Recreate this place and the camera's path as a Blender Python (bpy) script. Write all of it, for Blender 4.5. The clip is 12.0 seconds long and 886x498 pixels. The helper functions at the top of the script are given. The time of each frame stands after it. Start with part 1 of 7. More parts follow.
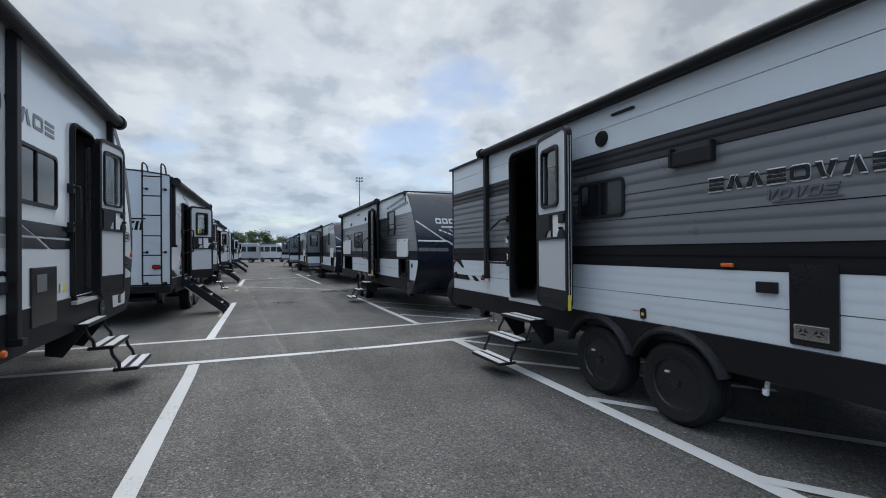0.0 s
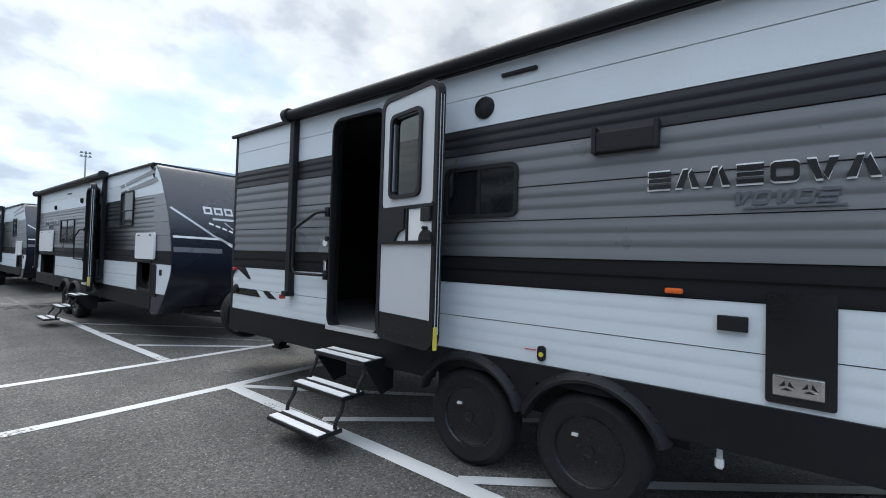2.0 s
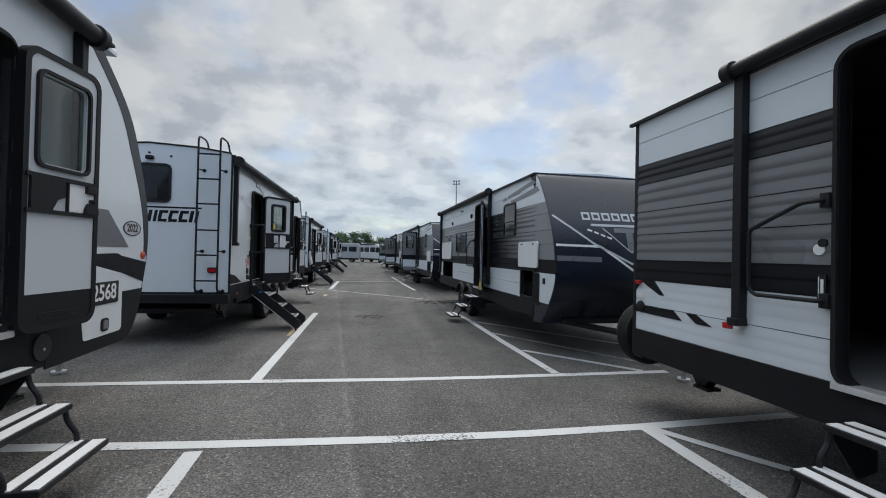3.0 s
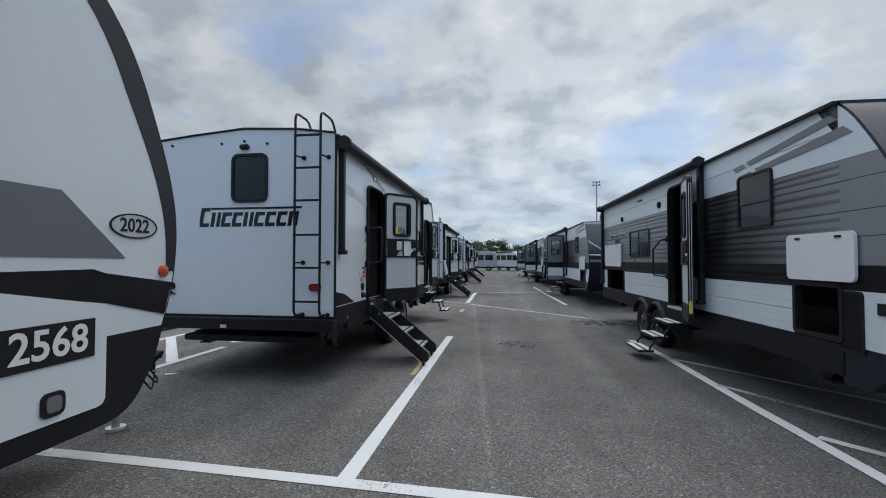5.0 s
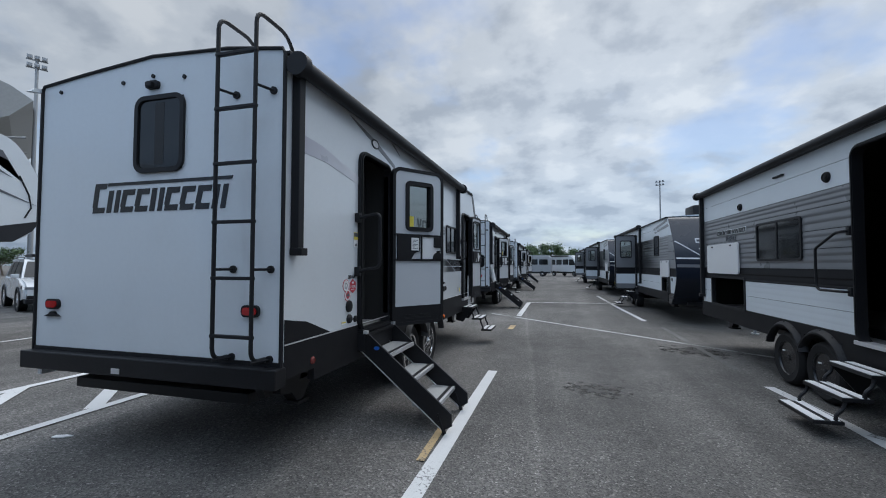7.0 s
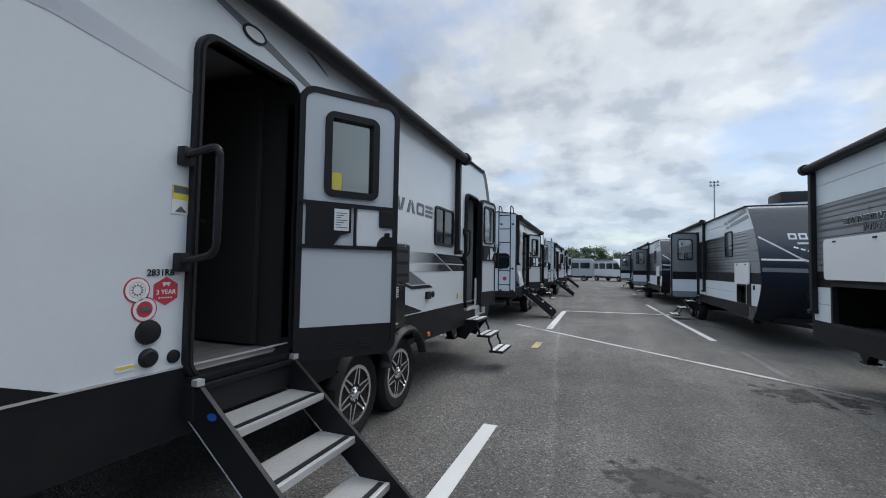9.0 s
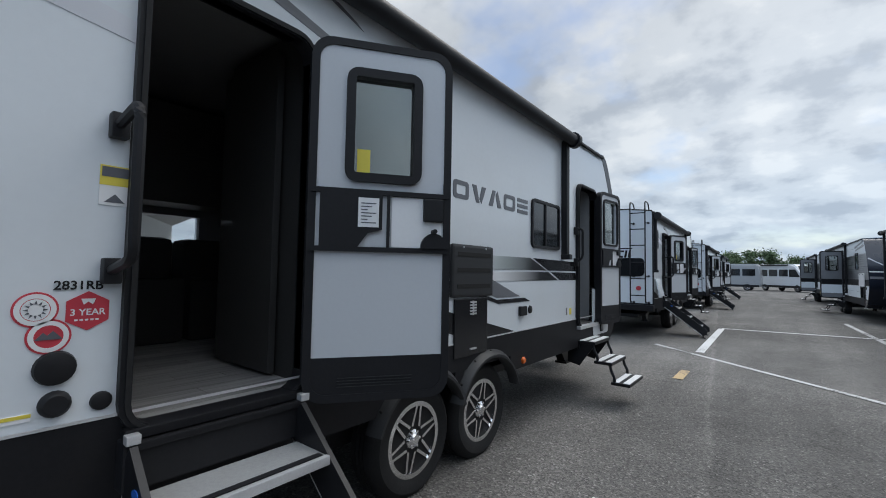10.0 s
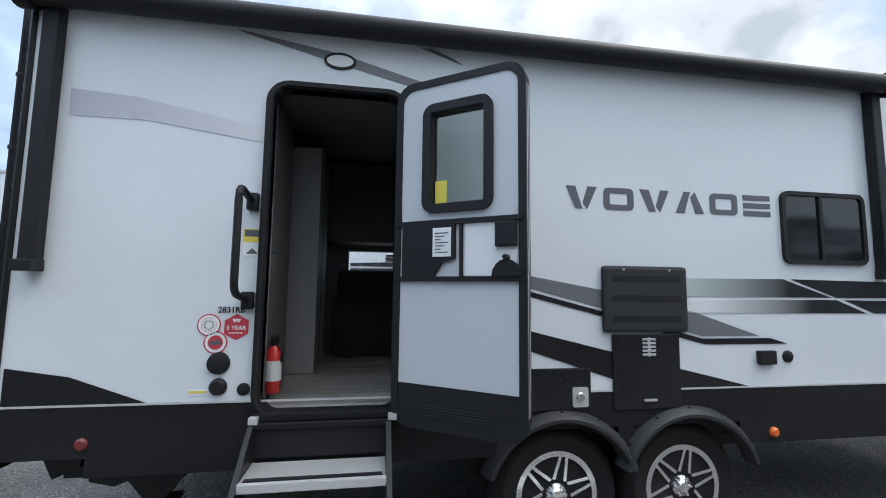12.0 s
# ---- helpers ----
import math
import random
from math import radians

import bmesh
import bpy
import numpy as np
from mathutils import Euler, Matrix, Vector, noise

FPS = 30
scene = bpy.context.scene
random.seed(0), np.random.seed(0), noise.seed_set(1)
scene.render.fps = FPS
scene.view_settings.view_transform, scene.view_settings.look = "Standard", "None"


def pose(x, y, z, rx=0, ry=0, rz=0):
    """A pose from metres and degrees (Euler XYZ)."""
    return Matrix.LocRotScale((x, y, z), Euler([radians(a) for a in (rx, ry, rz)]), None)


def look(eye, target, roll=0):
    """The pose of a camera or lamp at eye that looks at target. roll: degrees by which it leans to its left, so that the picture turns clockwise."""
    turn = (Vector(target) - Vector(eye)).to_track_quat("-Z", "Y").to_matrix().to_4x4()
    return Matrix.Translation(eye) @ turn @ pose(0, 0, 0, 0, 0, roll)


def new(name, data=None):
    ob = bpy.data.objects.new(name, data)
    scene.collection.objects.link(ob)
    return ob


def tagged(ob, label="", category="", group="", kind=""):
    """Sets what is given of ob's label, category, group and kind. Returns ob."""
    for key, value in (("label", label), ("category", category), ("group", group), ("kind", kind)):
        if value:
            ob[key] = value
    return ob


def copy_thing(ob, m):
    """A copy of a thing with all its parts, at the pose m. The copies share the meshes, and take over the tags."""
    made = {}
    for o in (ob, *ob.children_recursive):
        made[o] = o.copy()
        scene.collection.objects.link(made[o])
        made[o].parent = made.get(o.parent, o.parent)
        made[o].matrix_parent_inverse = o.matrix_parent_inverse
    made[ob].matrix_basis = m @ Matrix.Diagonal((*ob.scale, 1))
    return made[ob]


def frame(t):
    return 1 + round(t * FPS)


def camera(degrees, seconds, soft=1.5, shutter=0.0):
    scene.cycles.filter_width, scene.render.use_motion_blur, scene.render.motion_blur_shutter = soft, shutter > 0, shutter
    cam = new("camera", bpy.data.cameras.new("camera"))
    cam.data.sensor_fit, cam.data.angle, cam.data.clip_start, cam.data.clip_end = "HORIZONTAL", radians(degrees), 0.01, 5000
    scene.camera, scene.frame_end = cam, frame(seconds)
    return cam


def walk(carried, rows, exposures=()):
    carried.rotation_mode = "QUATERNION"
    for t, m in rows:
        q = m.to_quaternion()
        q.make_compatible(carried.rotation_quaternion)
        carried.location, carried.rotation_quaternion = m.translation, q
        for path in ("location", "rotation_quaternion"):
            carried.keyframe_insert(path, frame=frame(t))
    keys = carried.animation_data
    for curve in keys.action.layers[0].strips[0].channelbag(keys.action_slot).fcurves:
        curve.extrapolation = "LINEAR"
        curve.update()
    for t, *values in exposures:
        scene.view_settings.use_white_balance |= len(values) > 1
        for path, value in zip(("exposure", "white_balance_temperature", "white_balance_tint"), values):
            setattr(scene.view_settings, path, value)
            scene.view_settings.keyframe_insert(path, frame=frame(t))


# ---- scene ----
import itertools
cam = camera(92.6, 12.0, soft=1.0)
PATH = [
    (0, (0.093, -0.145, 1.465), (0.848, 1.707, 1.474), -0.4),
    (0.5, (0.299, 0.272, 1.518), (1.445, 1.911, 1.533), 2.0),
    (1, (0.524, 0.705, 1.514), (1.81, 2.237, 1.537), 2.1),
    (1.5, (0.639, 1.103, 1.473), (2.234, 2.308, 1.535), 2.6),
    (2, (0.64, 1.51, 1.485), (2.205, 2.755, 1.529), 1.7),
    (2.5, (0.579, 2.188, 1.505), (1.411, 4.006, 1.53), -0.0),
    (3, (0.44, 2.779, 1.522), (0.77, 4.751, 1.545), 1.3),
    (3.5, (0.333, 3.392, 1.501), (0.188, 5.387, 1.542), 0.4),
    (3.7, (0.313, 3.657, 1.501), (0.098, 5.644, 1.556), 0.5),
    (5.3, (0.193, 5.52, 1.509), (-0.124, 7.494, 1.563), -0.0),
    (5.5, (0.154, 5.744, 1.478), (-0.184, 7.714, 1.542), 0.0),
    (6, (0.137, 6.328, 1.475), (-0.315, 8.275, 1.533), 0.1),
    (6.5, (0.1, 6.924, 1.5), (-0.409, 8.857, 1.563), 0.1),
    (6.7, (0.082, 7.148, 1.516), (-0.444, 9.076, 1.585), 0.1),
    (8.3, (0.093, 8.916, 1.467), (-0.539, 10.811, 1.553), 0.4),
    (8.5, (0.116, 9.142, 1.457), (-0.563, 11.022, 1.541), 0.5),
    (9, (0.108, 9.683, 1.448), (-0.611, 11.547, 1.532), 1.0),
    (9.5, (0.071, 10.177, 1.457), (-0.848, 11.951, 1.546), 0.4),
    (10, (0.032, 10.676, 1.467), (-1.207, 12.243, 1.572), 1.0),
    (10.5, (-0.071, 11.065, 1.47), (-1.585, 12.356, 1.669), 3.0),
    (11, (-0.045, 11.325, 1.476), (-1.958, 11.869, 1.686), -0.7),
    (11.5, (0.245, 11.542, 1.497), (-1.706, 11.913, 1.736), -0.4),
    (12, (0.521, 11.743, 1.515), (-1.444, 12.066, 1.706), 0.7),
]
EXPOSURES = [(0, 0.06, 6320, 10), (0.5, 0.2, 6370, 10), (1.5, 0.40, 6270, 10), (2.0, 0.60, 6400, 10), (2.5, 0.24, 6720, 10), (3.0, 0.02, 6620, 10), (3.5, 0.0, 6620, 10), (5.5, -0.04, 6220, 10),
    (6.5, -0.04, 6120, 10), (8.5, 0.12, 6270, 10), (9.5, 0.18, 6420, 10), (10.5, 0.25, 6280, 10), (11.0, 0.53, 6200, 10), (12, 0.75, 6300, 10)]
walk(cam, [(t, look(eye, target, roll)) for t, eye, target, roll in PATH], EXPOSURES)

# ---- world, sun ----
SUN_EL, SUN_AZ = 60.0, 12.0  # degrees; azimuth from +y towards +x


def make_world():
    w = bpy.data.worlds.new("overcast")
    scene.world = w
    w.use_nodes = True
    nt = w.node_tree
    nt.nodes.clear()
    N, Lk = nt.nodes.new, nt.links.new
    out = N("ShaderNodeOutputWorld")
    sky = N("ShaderNodeTexSky")
    sky.sky_type, sky.sun_disc = "NISHITA", False
    sky.sun_elevation, sky.sun_rotation = radians(SUN_EL), radians(SUN_AZ)
    bg_sky = N("ShaderNodeBackground")
    bg_sky.inputs[1].default_value = 0.12
    Lk(sky.outputs[0], bg_sky.inputs[0])
    tc = N("ShaderNodeTexCoord")
    sep = N("ShaderNodeSeparateXYZ")
    Lk(tc.outputs["Generated"], sep.inputs[0])
    up = N("ShaderNodeMath"); up.operation = "MAXIMUM"; up.inputs[1].default_value = 0.0
    Lk(sep.outputs[2], up.inputs[0])
    den = N("ShaderNodeMath"); den.operation = "ADD"; den.inputs[1].default_value = 0.34
    Lk(up.outputs[0], den.inputs[0])
    dx = N("ShaderNodeMath"); dx.operation = "DIVIDE"
    dy = N("ShaderNodeMath"); dy.operation = "DIVIDE"
    Lk(sep.outputs[0], dx.inputs[0]); Lk(den.outputs[0], dx.inputs[1])
    Lk(sep.outputs[1], dy.inputs[0]); Lk(den.outputs[0], dy.inputs[1])
    comb = N("ShaderNodeCombineXYZ")
    Lk(dx.outputs[0], comb.inputs[0]); Lk(dy.outputs[0], comb.inputs[1])

    def cloud_noise(scale, detail, rough, shift):
        n = N("ShaderNodeTexNoise")
        m = N("ShaderNodeMapping"); m.inputs[1].default_value = shift
        Lk(comb.outputs[0], m.inputs[0]); Lk(m.outputs[0], n.inputs["Vector"])
        n.inputs["Scale"].default_value, n.inputs["Detail"].default_value = scale, detail
        n.inputs["Roughness"].default_value = rough
        return n.outputs[0]

    def ramp(src, stops):
        r = N("ShaderNodeValToRGB")
        r.color_ramp.interpolation = "EASE"
        e = r.color_ramp.elements
        e[0].position, e[0].color = stops[0][0], (*stops[0][1], 1)
        e[1].position, e[1].color = stops[-1][0], (*stops[-1][1], 1)
        for p, c in stops[1:-1]:
            e.new(p).color = (*c, 1)
        Lk(src, r.inputs[0])
        return r.outputs[0]

    big = cloud_noise(1.5, 5, 0.55, (3.1, 0.7, 0))
    fine = cloud_noise(4.6, 7, 0.52, (0.2, 5.3, 0))
    cover = ramp(big, [(0.33, (0.25,) * 3), (0.47, (1,) * 3)])
    shade = ramp(fine, [(0.35, (0.58, 0.62, 0.68)), (0.5, (0.78, 0.81, 0.85)), (0.64, (0.94, 0.95, 0.96))])
    # overcast sky: brighter overhead, blue-grey low down
    lum = ramp(up.outputs[0], [(0.0, (0.57, 0.67, 0.77)), (0.10, (0.67, 0.745, 0.81)), (0.28, (0.81, 0.85, 0.88)), (0.5, (0.89, 0.915, 0.93)), (0.75, (2.3, 2.3, 2.25)), (1.0, (3.2, 3.2, 3.15))])
    mul = N("ShaderNodeMix"); mul.data_type, mul.blend_type = "RGBA", "MULTIPLY"
    mul.inputs[0].default_value = 1.0
    Lk(shade, mul.inputs[6]); Lk(lum, mul.inputs[7])
    # the side of the sky away from the hidden sun is duller
    az = N("ShaderNodeVectorMath"); az.operation = "DOT_PRODUCT"
    az.inputs[1].default_value = (math.sin(radians(SUN_AZ)), math.cos(radians(SUN_AZ)), 0)
    Lk(tc.outputs["Generated"], az.inputs[0])
    side = N("ShaderNodeMapRange")
    side.inputs[1].default_value, side.inputs[2].default_value, side.inputs[3].default_value, side.inputs[4].default_value = 0.72, 0.98, 0.72, 1.03
    Lk(az.outputs["Value"], side.inputs[0])
    away = N("ShaderNodeMapRange")
    away.inputs[1].default_value, away.inputs[2].default_value = -0.9, 0.35
    Lk(az.outputs["Value"], away.inputs[0])
    tint = ramp(away.outputs[0], [(0.0, (0.76, 0.93, 1.16)), (1.0, (1.0, 1.0, 1.0))])
    cool = N("ShaderNodeMix"); cool.data_type, cool.blend_type = "RGBA", "MULTIPLY"
    cool.inputs[0].default_value = 1.0
    Lk(mul.outputs[2], cool.inputs[6]); Lk(tint, cool.inputs[7])
    bg_cloud = N("ShaderNodeBackground")
    Lk(side.outputs[0], bg_cloud.inputs[1])
    Lk(cool.outputs[2], bg_cloud.inputs[0])
    mix = N("ShaderNodeMixShader")
    Lk(cover, mix.inputs[0]); Lk(bg_sky.outputs[0], mix.inputs[1]); Lk(bg_cloud.outputs[0], mix.inputs[2])
    Lk(mix.outputs[0], out.inputs[0])


make_world()
sun = new("sun", bpy.data.lights.new("sun", "SUN"))
sun.data.energy, sun.data.angle, sun.data.color = 1.2, radians(32), (1.0, 0.97, 0.92)
_el, _az = radians(SUN_EL), radians(SUN_AZ)
sun.matrix_world = look((0, 0, 30), (-10 * math.sin(_az) * math.cos(_el), -10 * math.cos(_az) * math.cos(_el), 30 - 10 * math.sin(_el)))


# ---- materials ----
def material(name, base, rough=0.5, metal=0.0, vary=0.06, scale=3.0, fine=60.0, bump=0.0, bump_scale=90.0, coat=0.0, dirt=None, dirt_amount=0.0, spec=0.5):
    """A paint, plastic, metal or cloth with broad and fine colour variation, optional stains and relief."""
    m = bpy.data.materials.new(name)
    m.use_nodes = True
    nt = m.node_tree
    N, Lk = nt.nodes.new, nt.links.new
    b = nt.nodes["Principled BSDF"]
    b.inputs["Metallic"].default_value = metal
    b.inputs["Coat Weight"].default_value = coat
    b.inputs["Specular IOR Level"].default_value = spec
    tc = N("ShaderNodeTexCoord")
    n1, n2 = N("ShaderNodeTexNoise"), N("ShaderNodeTexNoise")
    for n, s, d in ((n1, scale, 3), (n2, fine, 2)):
        n.inputs["Scale"].default_value, n.inputs["Detail"].default_value = s, d
        Lk(tc.outputs["Object"], n.inputs["Vector"])
    add = N("ShaderNodeMath"); add.operation = "ADD"
    Lk(n1.outputs[0], add.inputs[0]); Lk(n2.outputs[0], add.inputs[1])
    rng = N("ShaderNodeMapRange")
    rng.inputs[1].default_value, rng.inputs[2].default_value = 0.6, 1.4
    rng.inputs[3].default_value, rng.inputs[4].default_value = 1 - vary, 1 + vary
    Lk(add.outputs[0], rng.inputs[0])
    hsv = N("ShaderNodeHueSaturation")
    hsv.inputs["Color"].default_value = (*base, 1)
    Lk(rng.outputs[0], hsv.inputs["Value"])
    col = hsv.outputs[0]
    if dirt:
        n3 = N("ShaderNodeTexNoise")
        n3.inputs["Scale"].default_value, n3.inputs["Detail"].default_value = scale * 2.3, 8
        Lk(tc.outputs["Object"], n3.inputs["Vector"])
        r = N("ShaderNodeMapRange")
        r.inputs[1].default_value, r.inputs[2].default_value, r.inputs[4].default_value = 0.52, 0.72, dirt_amount
        Lk(n3.outputs[0], r.inputs[0])
        mx = N("ShaderNodeMix"); mx.data_type = "RGBA"
        Lk(r.outputs[0], mx.inputs[0]); Lk(col, mx.inputs[6])
        mx.inputs[7].default_value = (*dirt, 1)
        col = mx.outputs[2]
    Lk(col, b.inputs["Base Color"])
    rr = N("ShaderNodeMapRange")
    rr.inputs[3].default_value, rr.inputs[4].default_value = max(0.02, rough - 0.08), min(1, rough + 0.08)
    Lk(n1.outputs[0], rr.inputs[0]); Lk(rr.outputs[0], b.inputs["Roughness"])
    if bump:
        n4 = N("ShaderNodeTexNoise")
        n4.inputs["Scale"].default_value, n4.inputs["Detail"].default_value = bump_scale, 3
        Lk(tc.outputs["Object"], n4.inputs["Vector"])
        bp = N("ShaderNodeBump")
        bp.inputs["Strength"].default_value, bp.inputs["Distance"].default_value = bump, 0.004
        Lk(n4.outputs[0], bp.inputs["Height"]); Lk(bp.outputs[0], b.inputs["Normal"])
    return m


def gradient_paint(name, a, b_col, x0, x1, rough=0.3):
    """Printed vinyl that fades along the trailer from one colour to another."""
    m = material(name, a, rough)
    nt = m.node_tree
    tc, sep, rng, mx = (nt.nodes.new(k) for k in ("ShaderNodeTexCoord", "ShaderNodeSeparateXYZ", "ShaderNodeMapRange", "ShaderNodeMix"))
    mx.data_type = "RGBA"
    nt.links.new(tc.outputs["Object"], sep.inputs[0])
    nt.links.new(sep.outputs[0], rng.inputs[0])
    rng.inputs[1].default_value, rng.inputs[2].default_value = x0, x1
    nt.links.new(rng.outputs[0], mx.inputs[0])
    mx.inputs[6].default_value, mx.inputs[7].default_value = (*a, 1), (*b_col, 1)
    nt.links.new(mx.outputs[2], nt.nodes["Principled BSDF"].inputs["Base Color"])
    return m


def asphalt_material():
    m = bpy.data.materials.new("asphalt")
    m.use_nodes = True
    nt = m.node_tree
    N, Lk = nt.nodes.new, nt.links.new
    b = nt.nodes["Principled BSDF"]
    tc = N("ShaderNodeTexCoord")

    def noise_tex(scale, detail=4, rough=0.55):
        n = N("ShaderNodeTexNoise")
        n.inputs["Scale"].default_value, n.inputs["Detail"].default_value = scale, detail
        n.inputs["Roughness"].default_value = rough
        Lk(tc.outputs["Object"], n.inputs["Vector"])
        return n.outputs[0]

    def rng(src, a, c, lo, hi):
        r = N("ShaderNodeMapRange")
        for k, v in enumerate((a, c, lo, hi)):
            r.inputs[k + 1].default_value = v
        Lk(src, r.inputs[0])
        return r.outputs[0]

    def mul(p, q):
        k = N("ShaderNodeMath"); k.operation = "MULTIPLY"
        Lk(p, k.inputs[0]); Lk(q, k.inputs[1])
        return k.outputs[0]

    vor = N("ShaderNodeTexVoronoi")
    vor.inputs["Scale"].default_value = 78.0
    Lk(tc.outputs["Object"], vor.inputs["Vector"])
    stone = N("ShaderNodeSeparateColor")
    Lk(vor.outputs["Color"], stone.inputs[0])
    grain = rng(stone.outputs[0], 0.0, 1.0, 0.42, 1.32)
    pale = rng(stone.outputs[1], 0.84, 1.0, 1.0, 2.1)
    patch = rng(noise_tex(0.35, 5), 0.35, 0.68, 0.72, 1.25)
    streak = N("ShaderNodeTexNoise")
    mp = N("ShaderNodeMapping"); mp.inputs[3].default_value = (1.6, 0.12, 1)
    Lk(tc.outputs["Object"], mp.inputs[0]); Lk(mp.outputs[0], streak.inputs["Vector"])
    streak.inputs["Scale"].default_value, streak.inputs["Detail"].default_value = 1.0, 5
    st = rng(streak.outputs[0], 0.35, 0.7, 0.80, 1.25)
    # a paving seam runs slantwise along the lane, the older strip beside it a little paler
    sep = N("ShaderNodeSeparateXYZ")
    Lk(tc.outputs["Object"], sep.inputs[0])
    lean, off = N("ShaderNodeMath"), N("ShaderNodeMath")
    lean.operation = off.operation = "MULTIPLY_ADD"
    lean.inputs[1].default_value, lean.inputs[2].default_value = 0.09, -0.95
    Lk(sep.outputs[1], lean.inputs[0])
    wob = noise_tex(1.3, 4)
    off.inputs[1].default_value = 0.16
    Lk(wob, off.inputs[0]); Lk(lean.outputs[0], off.inputs[2])
    dist, near = N("ShaderNodeMath"), N("ShaderNodeMath")
    dist.operation, near.operation = "ADD", "ABSOLUTE"
    Lk(sep.outputs[0], dist.inputs[0]); Lk(off.outputs[0], dist.inputs[1]); Lk(dist.outputs[0], near.inputs[0])
    seam = mul(rng(dist.outputs[0], -0.06, 0.06, 1.10, 0.94), rng(near.outputs[0], 0.0, 0.05, 1.36, 1.0))
    oil = rng(noise_tex(0.9, 6, 0.6), 0.66, 0.74, 1.0, 0.72)
    val = mul(mul(mul(grain, pale), mul(patch, st)), mul(oil, seam))
    hsv = N("ShaderNodeHueSaturation")
    hsv.inputs["Color"].default_value = (0.113, 0.107, 0.100, 1)
    Lk(val, hsv.inputs["Value"])
    Lk(hsv.outputs[0], b.inputs["Base Color"])
    Lk(rng(noise_tex(2.0), 0.3, 0.7, 0.72, 0.92), b.inputs["Roughness"])
    bp = N("ShaderNodeBump")
    bp.inputs["Strength"].default_value, bp.inputs["Distance"].default_value = 0.8, 0.008
    Lk(vor.outputs["Distance"], bp.inputs["Height"]); Lk(bp.outputs[0], b.inputs["Normal"])
    return m


def worn_paint_material(name, base, gap=0.60):
    """Road paint worn through to the asphalt in small chips."""
    m = material(name, base, 0.75, vary=0.08, scale=1.5, fine=150, bump=0.4, bump_scale=160)
    nt = m.node_tree
    N, Lk = nt.nodes.new, nt.links.new
    b = nt.nodes["Principled BSDF"]
    src = b.inputs["Base Color"].links[0].from_socket
    tc, n, n2, add, r, mx = (N(k) for k in ("ShaderNodeTexCoord", "ShaderNodeTexNoise", "ShaderNodeTexNoise", "ShaderNodeMath", "ShaderNodeMapRange", "ShaderNodeMix"))
    mx.data_type, add.operation = "RGBA", "ADD"
    n.inputs["Scale"].default_value, n.inputs["Detail"].default_value, n.inputs["Roughness"].default_value = 38, 6, 0.7
    n2.inputs["Scale"].default_value, n2.inputs["Detail"].default_value = 0.9, 3
    Lk(tc.outputs["Object"], n.inputs["Vector"]); Lk(tc.outputs["Object"], n2.inputs["Vector"])
    Lk(n.outputs[0], add.inputs[0]); Lk(n2.outputs[0], add.inputs[1])
    r.inputs[1].default_value, r.inputs[2].default_value = gap * 2 - 0.06, gap * 2 + 0.04
    Lk(add.outputs[0], r.inputs[0]); Lk(r.outputs[0], mx.inputs[0]); Lk(src, mx.inputs[6])
    mx.inputs[7].default_value = (0.10, 0.098, 0.093, 1)
    Lk(mx.outputs[2], b.inputs["Base Color"])
    return m


def plank_material():
    m = material("vinyl_plank", (0.30, 0.29, 0.28), 0.45, vary=0.12)
    nt = m.node_tree
    N, Lk = nt.nodes.new, nt.links.new
    b = nt.nodes["Principled BSDF"]
    tc, mp, n, r, oi, hsv, mu = (N(k) for k in ("ShaderNodeTexCoord", "ShaderNodeMapping", "ShaderNodeTexNoise", "ShaderNodeMapRange", "ShaderNodeObjectInfo", "ShaderNodeHueSaturation", "ShaderNodeMath"))
    mp.inputs[3].default_value = (1.2, 22, 1)
    Lk(tc.outputs["Object"], mp.inputs[0]); Lk(mp.outputs[0], n.inputs["Vector"])
    n.inputs["Scale"].default_value, n.inputs["Detail"].default_value = 2.5, 5
    r.inputs[1].default_value, r.inputs[2].default_value, r.inputs[3].default_value, r.inputs[4].default_value = 0.3, 0.7, 0.65, 1.3
    Lk(n.outputs[0], r.inputs[0])
    r2 = N("ShaderNodeMapRange"); r2.inputs[3].default_value, r2.inputs[4].default_value = 0.7, 1.25
    Lk(oi.outputs["Random"], r2.inputs[0])
    mu.operation = "MULTIPLY"
    Lk(r.outputs[0], mu.inputs[0]); Lk(r2.outputs[0], mu.inputs[1]); Lk(mu.outputs[0], hsv.inputs["Value"])
    hsv.inputs["Color"].default_value = (0.31, 0.30, 0.29, 1)
    Lk(hsv.outputs[0], b.inputs["Base Color"])
    return m


def leaf_material(name, base):
    m = material(name, base, 0.6)
    nt = m.node_tree
    g, r, h = (nt.nodes.new(k) for k in ("ShaderNodeNewGeometry", "ShaderNodeMapRange", "ShaderNodeHueSaturation"))
    r.inputs[3].default_value, r.inputs[4].default_value = 0.55, 1.5
    nt.links.new(g.outputs["Random Per Island"], r.inputs[0])
    nt.links.new(r.outputs[0], h.inputs["Value"])
    h.inputs["Color"].default_value = (*base, 1)
    nt.links.new(h.outputs[0], nt.nodes["Principled BSDF"].inputs["Base Color"])
    return m


def glass_material(name, tint, rough=0.02):
    m = bpy.data.materials.new(name)
    m.use_nodes = True
    b = m.node_tree.nodes["Principled BSDF"]
    b.inputs["Base Color"].default_value = (*tint, 1)
    b.inputs["Transmission Weight"].default_value, b.inputs["Roughness"].default_value, b.inputs["IOR"].default_value = 1.0, rough, 1.45
    return m


